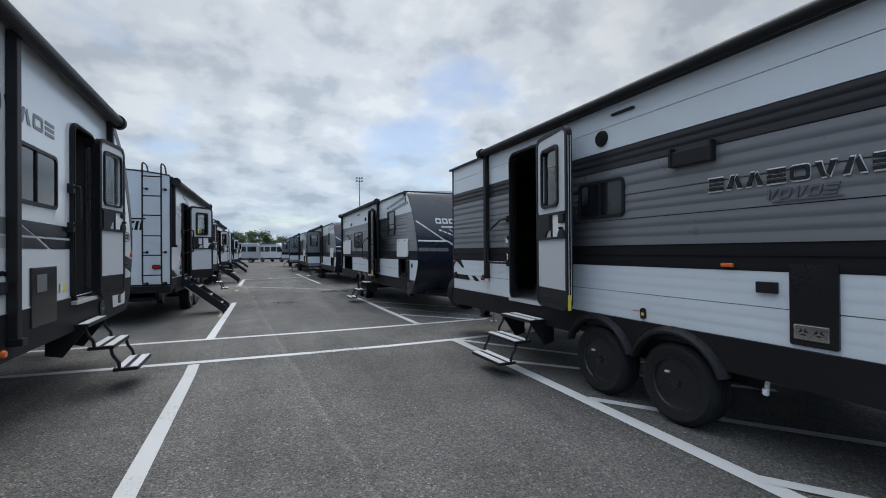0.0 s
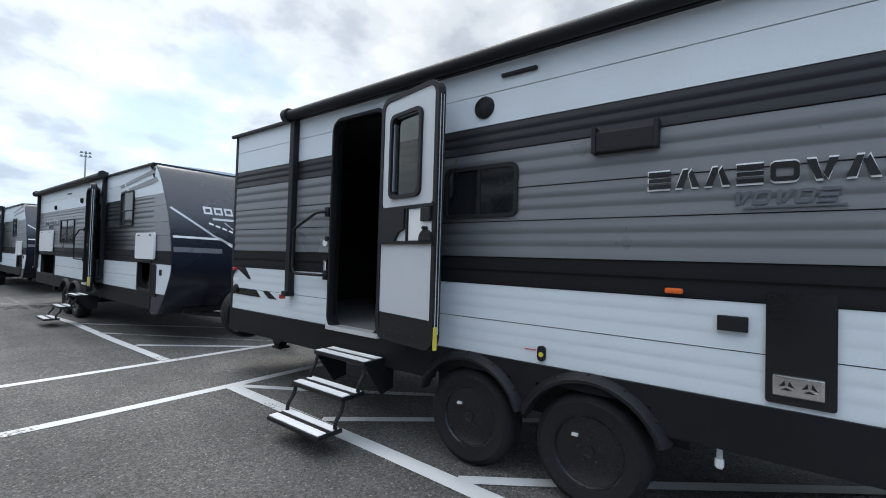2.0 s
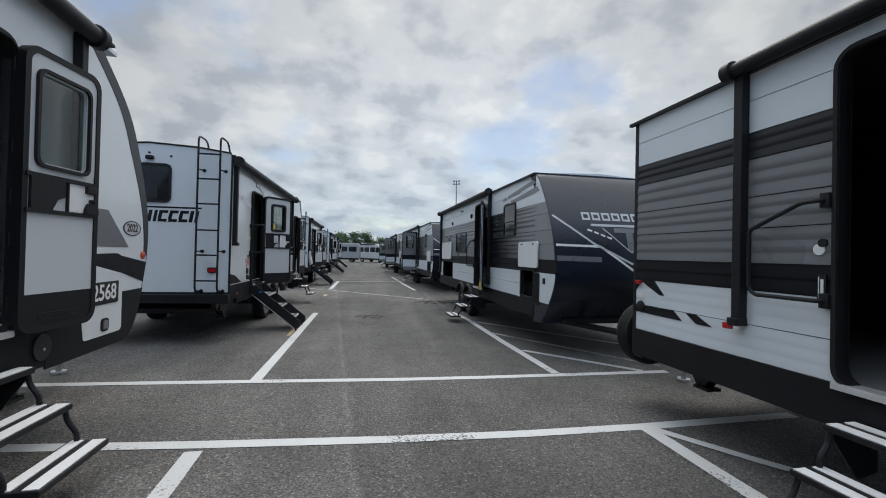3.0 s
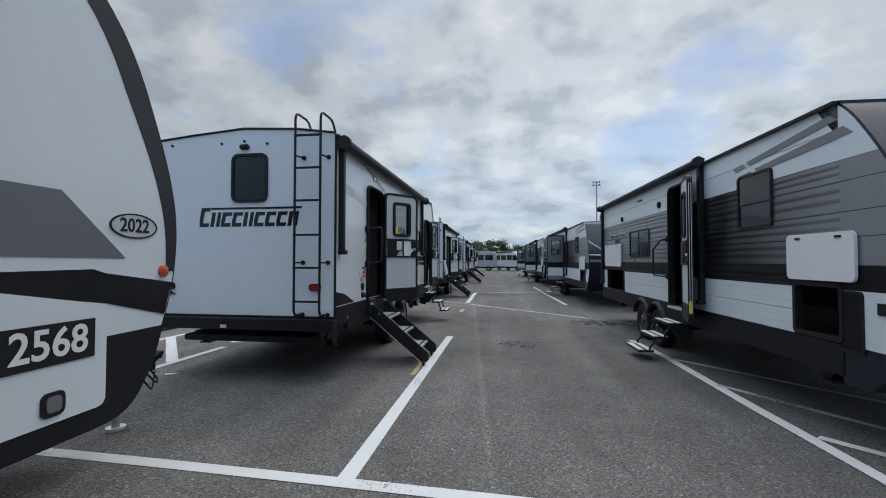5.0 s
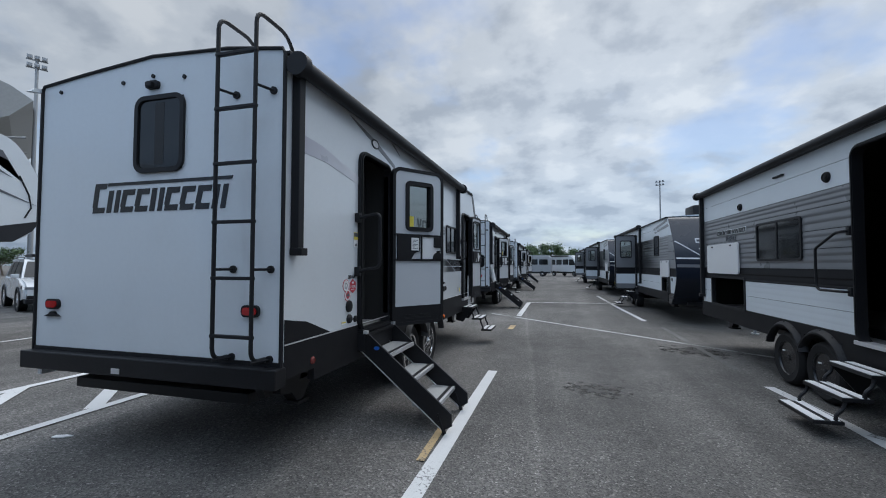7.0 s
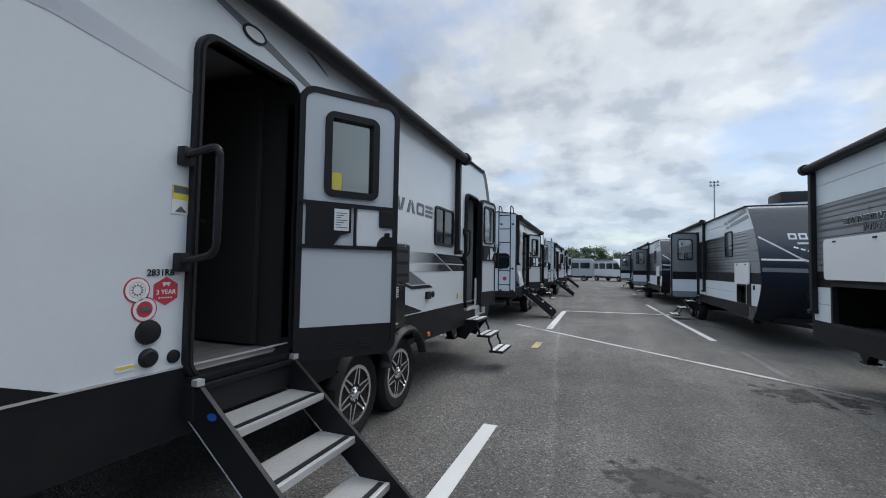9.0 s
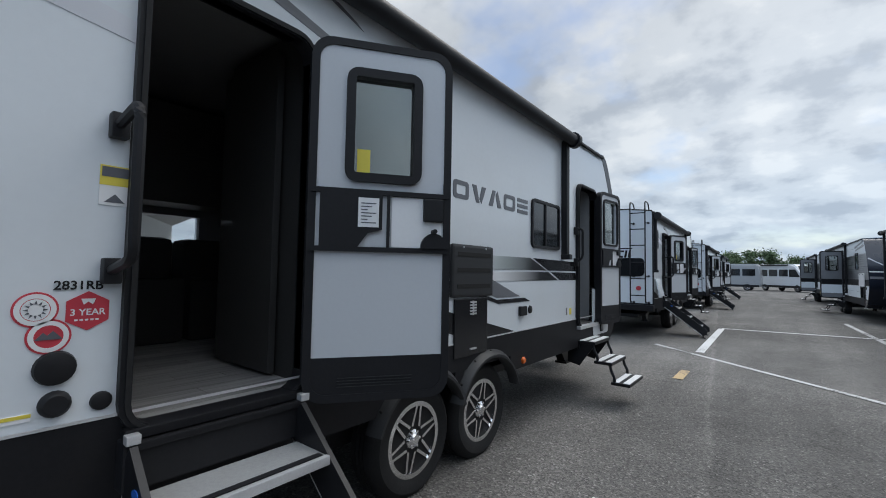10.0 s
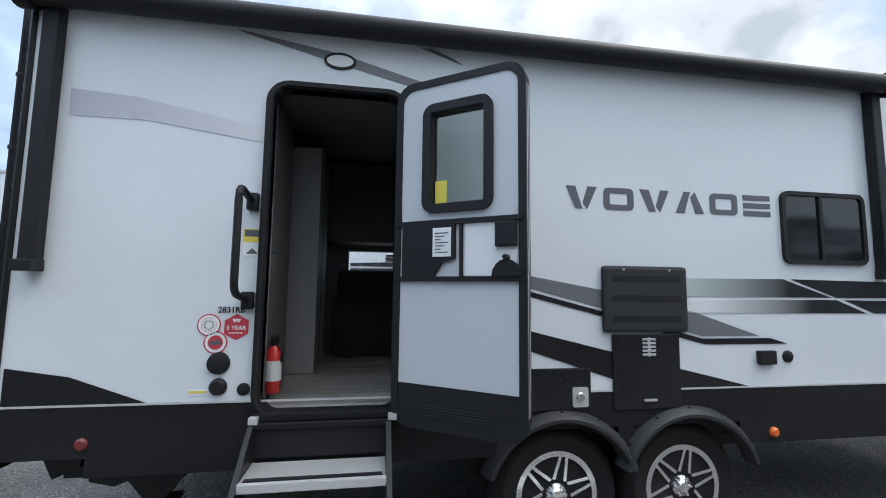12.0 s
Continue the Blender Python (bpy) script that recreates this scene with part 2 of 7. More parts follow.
ASPHALT = asphalt_material()
LINE = worn_paint_material("worn_white_paint", (0.58, 0.58, 0.575), 0.605)
LINE_FAINT = worn_paint_material("faded_white_paint", (0.45, 0.45, 0.44), 0.54)
LINE_GHOST = worn_paint_material("nearly_gone_white_paint", (0.17, 0.168, 0.162), 0.49)
ORANGE_PAINT = worn_paint_material("worn_orange_paint", (0.44, 0.32, 0.17), 0.56)
GEL = material("white_gelcoat", (0.71, 0.745, 0.775), 0.22, vary=0.02, scale=0.7, fine=25, coat=0.3, dirt=(0.5, 0.5, 0.48), dirt_amount=0.10)
WHITE_SIDING = material("white_aluminium_siding", (0.70, 0.745, 0.78), 0.34, vary=0.03, scale=0.9, dirt=(0.5, 0.5, 0.48), dirt_amount=0.12)
GREY_SIDING = material("grey_aluminium_siding", (0.185, 0.19, 0.20), 0.30, vary=0.07, scale=1.0)
BLACK_SIDING = material("black_aluminium_siding", (0.015, 0.015, 0.017), 0.45, vary=0.1, spec=0.10)
SKIRT = material("black_skirt_metal", (0.014, 0.014, 0.016), 0.55, vary=0.15, scale=1.5, dirt=(0.03, 0.028, 0.026), dirt_amount=0.3, spec=0.18)
BLACK = material("black_plastic", (0.016, 0.016, 0.018), 0.5, vary=0.15, bump=0.08, spec=0.25)
BLACK_GLOSS = material("black_gloss_vinyl", (0.014, 0.014, 0.016), 0.22, vary=0.1)
VENT_PLASTIC = material("dark_grey_plastic", (0.03, 0.031, 0.033), 0.5, vary=0.08, bump=0.1, spec=0.3)
DARK = material("dark_grey_cap", (0.026, 0.027, 0.031), 0.36, vary=0.08, scale=0.8, spec=0.3)
NOSE_DARK = material("charcoal_front_cap", (0.012, 0.016, 0.027), 0.27, vary=0.06, scale=0.8, spec=0.45)
GREY_VINYL = material("grey_vinyl", (0.16, 0.165, 0.18), 0.3, vary=0.05)
MID_VINYL = material("light_grey_vinyl", (0.36, 0.37, 0.42), 0.3, vary=0.04)
LETTER = material("dark_grey_lettering", (0.11, 0.115, 0.13), 0.35, vary=0.05)
SILVER = material("silver_vinyl", (0.5, 0.51, 0.54), 0.3, vary=0.05)
WHITE_VINYL = material("white_vinyl", (0.8, 0.8, 0.8), 0.35, vary=0.02)
ALU = material("brushed_aluminium", (0.74, 0.74, 0.75), 0.32, 0.55, vary=0.08, fine=120)
TREAD = material("grey_step_tread", (0.35, 0.35, 0.345), 0.7, 0.2, vary=0.12, bump=0.5, bump_scale=220)
STEEL = material("black_painted_steel", (0.015, 0.015, 0.017), 0.42, 0.1, vary=0.2, spec=0.3)
RUBBER = material("tyre_rubber", (0.017, 0.017, 0.018), 0.72, vary=0.2, bump=0.2, dirt=(0.03, 0.029, 0.028), dirt_amount=0.3, spec=0.25)
CHROME = material("machined_rim", (0.86, 0.86, 0.87), 0.16, 1.0, vary=0.05)
BLACK_RIM = material("black_steel_rim", (0.018, 0.018, 0.02), 0.22, 0.2, vary=0.15, spec=0.6)
DOOR_PANEL = material("pale_grey_door_panel", (0.57, 0.59, 0.615), 0.42, vary=0.02, scale=1.5)
TINT = material("tinted_window_glass", (0.012, 0.014, 0.016), 0.05, vary=0.1, spec=0.5)
SMOKED = glass_material("smoked_glass", (0.42, 0.46, 0.45))
BLACK_HOLE = material("deep_black_slot", (0.004, 0.004, 0.004), 0.8, vary=0.05)
CLEAR = glass_material("clear_glass", (0.9, 0.93, 0.93))
RED = material("red_lens", (0.45, 0.02, 0.02), 0.2, vary=0.05, coat=0.5)
AMBER = material("amber_lens", (0.72, 0.14, 0.02), 0.2, vary=0.05, coat=0.5)
MARKER_LENS = material("dull_red_lens", (0.16, 0.025, 0.022), 0.25, vary=0.1, coat=0.4)
ORANGE_LENS = material("orange_red_lens", (0.50, 0.07, 0.02), 0.2, vary=0.05, coat=0.5)
RED_PRINT = material("red_print", (0.55, 0.05, 0.07), 0.4, vary=0.03)
YELLOW = material("yellow_label", (0.75, 0.62, 0.08), 0.5, vary=0.03)
BLUE_PRINT = material("blue_print", (0.02, 0.12, 0.5), 0.4, vary=0.03)
EXT_RED = material("red_cylinder_paint", (0.62, 0.03, 0.025), 0.25, vary=0.04, coat=0.5)
WOOD_DARK = material("dark_interior_wood", (0.068, 0.064, 0.06), 0.5, vary=0.2, scale=4)
WOOD_PALE = material("pale_greyed_cabinet", (0.34, 0.335, 0.33), 0.5, vary=0.08, scale=5)
WOOD_MID = material("mid_grey_cabinet", (0.14, 0.138, 0.135), 0.5, vary=0.12, scale=5)
# interior board darkened in its colour to carry the shade of the rooms
SHADED_LINER = material("shade_darkened_board", (0.034, 0.033, 0.032), 0.7, vary=0.1)
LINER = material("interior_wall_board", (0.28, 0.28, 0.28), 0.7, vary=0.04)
FABRIC = material("dark_upholstery", (0.035, 0.034, 0.034), 0.85, vary=0.15, bump=0.4)
PLANK = plank_material()
LEAF = leaf_material("tree_leaves", (0.075, 0.12, 0.05))
PALM = leaf_material("palm_leaves", (0.06, 0.085, 0.04))
BARK = material("bark", (0.16, 0.13, 0.10), 0.9, vary=0.3, scale=6, bump=0.6, bump_scale=25)
CAR_PAINT = material("silver_white_car_paint", (0.62, 0.64, 0.66), 0.22, vary=0.02, coat=0.8)
GALV = material("galvanised_steel", (0.38, 0.39, 0.40), 0.5, 0.6, vary=0.1)
CONCRETE = material("grandstand_concrete", (0.42, 0.42, 0.41), 0.8, vary=0.1, bump=0.3)
GRASS = leaf_material("hedge_green", (0.085, 0.14, 0.05))
FADE_A = gradient_paint("fading_black_vinyl", (0.50, 0.55, 0.55), (0.012, 0.012, 0.014), 3.6, 4.35)
FADE_B = gradient_paint("fading_black_vinyl_low", (0.72, 0.73, 0.74), (0.012, 0.012, 0.014), 3.75, 4.5)
SIDE_FADE = gradient_paint("fading_grey_siding", (0.010, 0.010, 0.012), (0.185, 0.19, 0.20), 2.75, 3.9)
SIDE_FADE_LONG = gradient_paint("fading_grey_siding_long", (0.012, 0.012, 0.014), (0.24, 0.245, 0.255), 6.45, 7.9)
SIDE_FADE_REAR = gradient_paint("fading_grey_siding_rear", (0.185, 0.19, 0.20), (0.012, 0.012, 0.014), 4.2, 5.1)
FADE_C = gradient_paint("fading_lavender_vinyl", (0.46, 0.46, 0.53), (0.68, 0.69, 0.72), 0.2, 1.2)


# ---- mesh helpers ----
def part(name, bm, mat, parent=None, label="", smooth=False):
    """Links a bmesh as one mesh object under a thing or a part."""
    me = bpy.data.meshes.new(name)
    bmesh.ops.recalc_face_normals(bm, faces=bm.faces)
    bm.to_mesh(me)
    bm.free()
    me.materials.append(mat)
    if smooth:
        me.polygons.foreach_set("use_smooth", [True] * len(me.polygons))
        me.set_sharp_from_angle(angle=radians(38))
    ob = new(name, me)
    if parent is not None:
        ob.parent = parent
    if label:
        ob["label"] = label
    return ob


def box(bm, x0, x1, y0, y1, z0, z1, bev=0.0):
    vs = [bm.verts.new((x, y, z)) for x in (x0, x1) for y in (y0, y1) for z in (z0, z1)]
    fs = [bm.faces.new([vs[i] for i in q]) for q in ((0, 1, 3, 2), (4, 6, 7, 5), (0, 4, 5, 1), (2, 3, 7, 6), (0, 2, 6, 4), (1, 5, 7, 3))]
    if bev:
        es = list({e for f in fs for e in f.edges})
        bmesh.ops.bevel(bm, geom=es, offset=bev, segments=2, affect="EDGES", profile=0.6)


def made(fn, *a, **k):
    bm = bmesh.new()
    fn(bm, *a, **k)
    return bm


def prism(bm, pts, y0, y1, axis="y"):
    """A flat outline pushed from one depth to another. axis y: pts are (x, z); axis x: pts are (y, z)."""
    f3 = (lambda p, d: (p[0], d, p[1])) if axis == "y" else ((lambda p, d: (d, p[0], p[1])) if axis == "x" else (lambda p, d: (p[0], p[1], d)))
    a = [bm.verts.new(f3(p, y0)) for p in pts]
    b = [bm.verts.new(f3(p, y1)) for p in pts]
    bm.faces.new(a)
    bm.faces.new(list(reversed(b)))
    for i in range(len(pts)):
        j = (i + 1) % len(pts)
        bm.faces.new((a[i], b[i], b[j], a[j]))


def rrect(x0, x1, z0, z1, r, n=5):
    pts = []
    for cx, cz, a0 in ((x1 - r, z1 - r, 0), (x0 + r, z1 - r, 90), (x0 + r, z0 + r, 180), (x1 - r, z0 + r, 270)):
        for i in range(n + 1):
            a = radians(a0 + 90 * i / n)
            pts.append((cx + r * math.cos(a), cz + r * math.sin(a)))
    return pts


def ring(bm, outer, inner, y0, y1):
    """A frame between two outlines with the same number of points, in the x-z plane."""
    n = len(outer)
    v = [[bm.verts.new((p[0], y, p[1])) for p in o] for o in (outer, inner) for y in (y0, y1)]
    for i in range(n):
        j = (i + 1) % n
        for a, b in ((v[0], v[1]), (v[2], v[3]), (v[0], v[2]), (v[1], v[3])):
            bm.faces.new((a[i], a[j], b[j], b[i]))


def tube(bm, pts, r, seg=8, closed=False):
    pts = [Vector(p) for p in pts]
    rings = []
    n = len(pts)
    up = Vector((0.13, 0.21, 0.97))
    for i, p in enumerate(pts):
        a = pts[i - 1] if (i or closed) else p
        c = pts[(i + 1) % n] if (i < n - 1 or closed) else p
        d = (c - a).normalized()
        s = d.cross(up)
        if s.length < 1e-3:
            s = d.cross(Vector((1, 0, 0)))
        s.normalize()
        t = s.cross(d).normalized()
        rr = r[i] if isinstance(r, (list, tuple)) else r
        rings.append([bm.verts.new(p + rr * (math.cos(2 * math.pi * k / seg) * s + math.sin(2 * math.pi * k / seg) * t)) for k in range(seg)])
    for i in range(n if closed else n - 1):
        a, b = rings[i], rings[(i + 1) % n]
        for k in range(seg):
            bm.faces.new((a[k], a[(k + 1) % seg], b[(k + 1) % seg], b[k]))
    if not closed:
        bm.faces.new(list(reversed(rings[0])))
        bm.faces.new(rings[-1])


def bend(pts, r=0.05, n=4):
    """Rounds the corners of a polyline."""
    out = [Vector(pts[0])]
    for a, b, c in zip(pts, pts[1:], pts[2:]):
        a, b, c = Vector(a), Vector(b), Vector(c)
        p, q = b + (a - b).normalized() * r, b + (c - b).normalized() * r
        for i in range(n + 1):
            t = i / n
            out.append((1 - t) ** 2 * p + 2 * t * (1 - t) * b + t * t * q)
    out.append(Vector(pts[-1]))
    return out


def lathe(bm, prof, cx, cz, seg=32):
    """Turns (radius, y) points round an axis along y at (cx, cz)."""
    rows = [[bm.verts.new((cx + r * math.cos(2 * math.pi * k / seg), y, cz + r * math.sin(2 * math.pi * k / seg))) for k in range(seg)] for r, y in prof]
    for a, b in zip(rows, rows[1:]):
        for k in range(seg):
            bm.faces.new((a[k], a[(k + 1) % seg], b[(k + 1) % seg], b[k]))
    for row in (rows[0], rows[-1]):
        bm.faces.new(row)


def disc(cx, cz, r, n=20, squash=1.0):
    return [(cx + r * math.cos(2 * math.pi * k / n), cz + squash * r * math.sin(2 * math.pi * k / n)) for k in range(n)]


def cells(us, zs, holes):
    """The rectangles of a grid that lie in no hole (u0, u1, z0, z1)."""
    us, zs = sorted(set(us)), sorted(set(zs))
    for a, b in zip(us, us[1:]):
        for c, d in zip(zs, zs[1:]):
            mu, mz = (a + b) / 2, (c + d) / 2
            if not any(h[0] < mu < h[1] and h[2] < mz < h[3] for h in holes):
                yield a, b, c, d


def wall(bm, u0, u1, z0, z1, holes, y0, y1):
    us = [u0, u1] + [c for h in holes for c in h[:2] if u0 < c < u1]
    zs = [z0, z1] + [c for h in holes for c in h[2:] if z0 < c < z1]
    for a, b, c, d in cells(us, zs, holes):
        box(bm, a, b, y0, y1, c, d)
    bmesh.ops.remove_doubles(bm, verts=bm.verts, dist=1e-4)
    # drop the inner faces between neighbouring cells
    bm.verts.index_update()
    seen = {}
    for f in bm.faces:
        seen.setdefault(tuple(sorted(v.index for v in f.verts)), []).append(f)
    for fs in seen.values():
        if len(fs) > 1:
            bmesh.ops.delete(bm, geom=fs, context="FACES_ONLY")


def words(text, size, mat, parent, m, name="number", label=""):
    """Readable characters as a thin mesh."""
    cu = bpy.data.curves.new(name, "FONT")
    cu.body, cu.size, cu.extrude, cu.align_x, cu.align_y = text, size, 0.0008, "CENTER", "CENTER"
    cu.resolution_u = 3
    cu.offset = size * 0.018
    tmp = bpy.data.objects.new(name, cu)
    scene.collection.objects.link(tmp)
    me = bpy.data.meshes.new_from_object(tmp.evaluated_get(bpy.context.evaluated_depsgraph_get()))
    bpy.data.objects.remove(tmp)
    bpy.data.curves.remove(cu)
    me.materials.clear()
    me.materials.append(mat)
    ob = new(name, me)
    ob.parent = parent
    ob.matrix_local = m
    if label:
        ob["label"] = label
    return ob


def brand_mark(parent, mat, label, u0, u1, z0, z1, n, y0, y1, slant=0.0, kinds="oivoii", name="brand_mark"):
    """One part for each plain shape of a brand name."""
    w = (u1 - u0) / n
    for i in range(n):
        part(name, made(brand_bars, u0 + i * w, u0 + (i + 1) * w, z0, z1, 1, y0, y1, slant, kinds[i % len(kinds)]), mat, parent, label)


def brand_bars(bm, u0, u1, z0, z1, n, y0, y1, slant=0.0, kinds="oivoii"):
    """Plain shapes in place of a brand name: slotted blocks and bars of the letters' size."""
    w = (u1 - u0) / n
    h = z1 - z0
    for i in range(n):
        a, b = u0 + i * w + 0.09 * w, u0 + (i + 1) * w - 0.09 * w
        k = kinds[i % len(kinds)]
        sh = lambda p: (p[0] + slant * (p[1] - z0), p[1])
        t = 0.24 * h
        if k == "o":
            o = [sh(p) for p in rrect(a, b, z0, z1, 0.22 * h, 3)]
            q = [sh(p) for p in rrect(a + 0.2 * (b - a), b - 0.2 * (b - a), z0 + t, z1 - t, 0.08 * h, 3)]
            ring(bm, o, q, y0, y1)
        elif k in "va":
            lo, hi = (z0, z1) if k == "v" else (z1, z0)
            mid, t2 = (a + b) / 2, 0.30 * (b - a)
            prism(bm, [sh(q) for q in ((a, hi), (a + t2, hi), (mid + 0.02 * w, lo), (mid - 0.16 * w, lo))], y0, y1)
            prism(bm, [sh(q) for q in ((b, hi), (b - t2, hi), (mid + 0.03 * w, lo + 0.25 * (hi - lo)), (mid + 0.15 * w, lo))], y0, y1)
        else:
            for c, d in ((z0, z0 + t), (z0 + 0.38 * h, z0 + 0.62 * h), (z1 - t, z1)):
                prism(bm, [sh(p) for p in ((a, c), (b, c), (b, d), (a, d))], y0, y1)


# ---- trailer parts ----
# A trailer's own axes: x from its rear to its front, y from the door side inwards, z up.
WIDTH = 2.44
HUBS = (2.78, 3.58)  # axles of the white trailers


def wheel(parent, u, r=0.355, y=0.06, alloy=True, width=0.22):
    tyre = part("wheel", made(lathe, [(r * 0.57, y + 0.12), (r * 0.60, y + 0.015), (r * 0.64, y), (r * 0.86, y - 0.012), (r * 0.955, y + 0.012), (r, y + 0.045), (r, y + 0.072), (r - 0.008, y + 0.074), (r - 0.008, y + 0.080), (r, y + 0.082), (r, y + 0.107), (r - 0.008, y + 0.109), (r - 0.008, y + 0.115), (r, y + 0.117), (r, y + 0.143), (r - 0.008, y + 0.145), (r - 0.008, y + 0.151), (r, y + 0.153), (r, y + width - 0.045), (r * 0.95, y + width - 0.01), (r * 0.62, y + width)], u, r, 40), RUBBER, parent, "black rubber tyre", smooth=True)
    if alloy:
        bm = bmesh.new()
        o, q = disc(u, r, r * 0.645, 40), disc(u, r, r * 0.56, 40)
        ring(bm, o, q, y + 0.0, y + 0.05)
        for k in range(6):
            a = 2 * math.pi * k / 6 + 0.3
            for side in (-1, 1):
                p = [(u + rr * math.cos(t), r + rr * math.sin(t)) for rr, t in ((r * 0.24, a + side * 0.50), (r * 0.59, a + side * 0.12), (r * 0.59, a + side * 0.04), (r * 0.22, a + side * 0.30))]
                prism(bm, p, y + 0.008, y + 0.035)
        lathe(bm, [(0.005, y - 0.015), (0.03, y - 0.012), (0.042, y + 0.0), (0.062, y + 0.012), (0.075, y + 0.05)], u, r, 16)
        part("rim", bm, CHROME, tyre, "machined alloy star rim", smooth=True)
        part("rim_barrel", made(lathe, [(0.01, y + 0.09), (r * 0.3, y + 0.085), (r * 0.56, y + 0.04), (r * 0.57, y + 0.02)], u, r, 32), RUBBER, tyre, smooth=True)
        for k in range(6):
            a = 2 * math.pi * k / 6
            part("lug_nut", made(lathe, [(0.010, y - 0.002), (0.012, y + 0.03)], u + 0.052 * math.cos(a), r + 0.052 * math.sin(a), 6), CHROME, tyre)
    else:
        part("rim", made(lathe, [(0.012, y + 0.002), (0.034, y + 0.008), (0.040, y + 0.035), (r * 0.26, y + 0.040), (r * 0.30, y + 0.028), (r * 0.40, y + 0.034), (r * 0.47, y + 0.085), (r * 0.53, y + 0.090), (r * 0.55, y + 0.045), (r * 0.575, y + 0.040), (r * 0.585, y + 0.014), (r * 0.61, y + 0.002), (r * 0.64, y + 0.004), (r * 0.645, y + 0.02)], u, r, 36), BLACK_RIM, tyre, "black steel rim", smooth=True)
        for k in range(5):
            a = 2 * math.pi * k / 5 + 0.4
            part("lug_nut", made(lathe, [(0.004, y + 0.018), (0.011, y + 0.022), (0.013, y + 0.05)], u + 0.068 * math.cos(a), r + 0.068 * math.sin(a), 6), STEEL, tyre)
        bm = bmesh.new()
        for k in range(8):
            a = 2 * math.pi * k / 8
            prism(bm, disc(u + r * 0.37 * math.cos(a), r + r * 0.37 * math.sin(a), 0.019, 10), y + 0.0285, y + 0.05)
        part("vent_holes", bm, RUBBER, tyre)
        part("weight_label", made(box, u - 0.10, u - 0.065, y + 0.0, y + 0.03, r + 0.075, r + 0.09), WHITE_VINYL, tyre)
    return tyre


def fender(parent, u, r=0.355, mat=BLACK, out=0.06, rr=0.455, a0=20, a1=160):
    bm = bmesh.new()
    n = 16
    rows = []
    for i in range(n + 1):
        a = radians(a0 + (a1 - a0) * i / n)
        c, s = math.cos(a), math.sin(a)
        rows.append([bm.verts.new((u + q * c, y, r + q * s)) for q, y in ((rr - 0.035, -out * 0.6), (rr - 0.02, -out), (rr - 0.002, -out), (rr + 0.035, -0.012), (rr + 0.038, 0.03), (rr - 0.03, 0.03))])
    for a, b in zip(rows, rows[1:]):
        for k in range(6):
            bm.faces.new((a[k], a[(k + 1) % 6], b[(k + 1) % 6], b[k]))
    bm.faces.new(rows[0])
    bm.faces.new(list(reversed(rows[-1])))
    f = part("fender", bm, mat, parent, "black moulded wheel arch", smooth=True)
    for k in range(5):
        a = radians(a0 + (a1 - a0) * (0.12 + 0.19 * k))
        q = rr + 0.026
        part("bolt", made(lathe, [(0.004, -0.028), (0.009, -0.024), (0.010, -0.012)], u + q * math.cos(a), r + q * math.sin(a), 8), BLACK_HOLE, f)
    return f


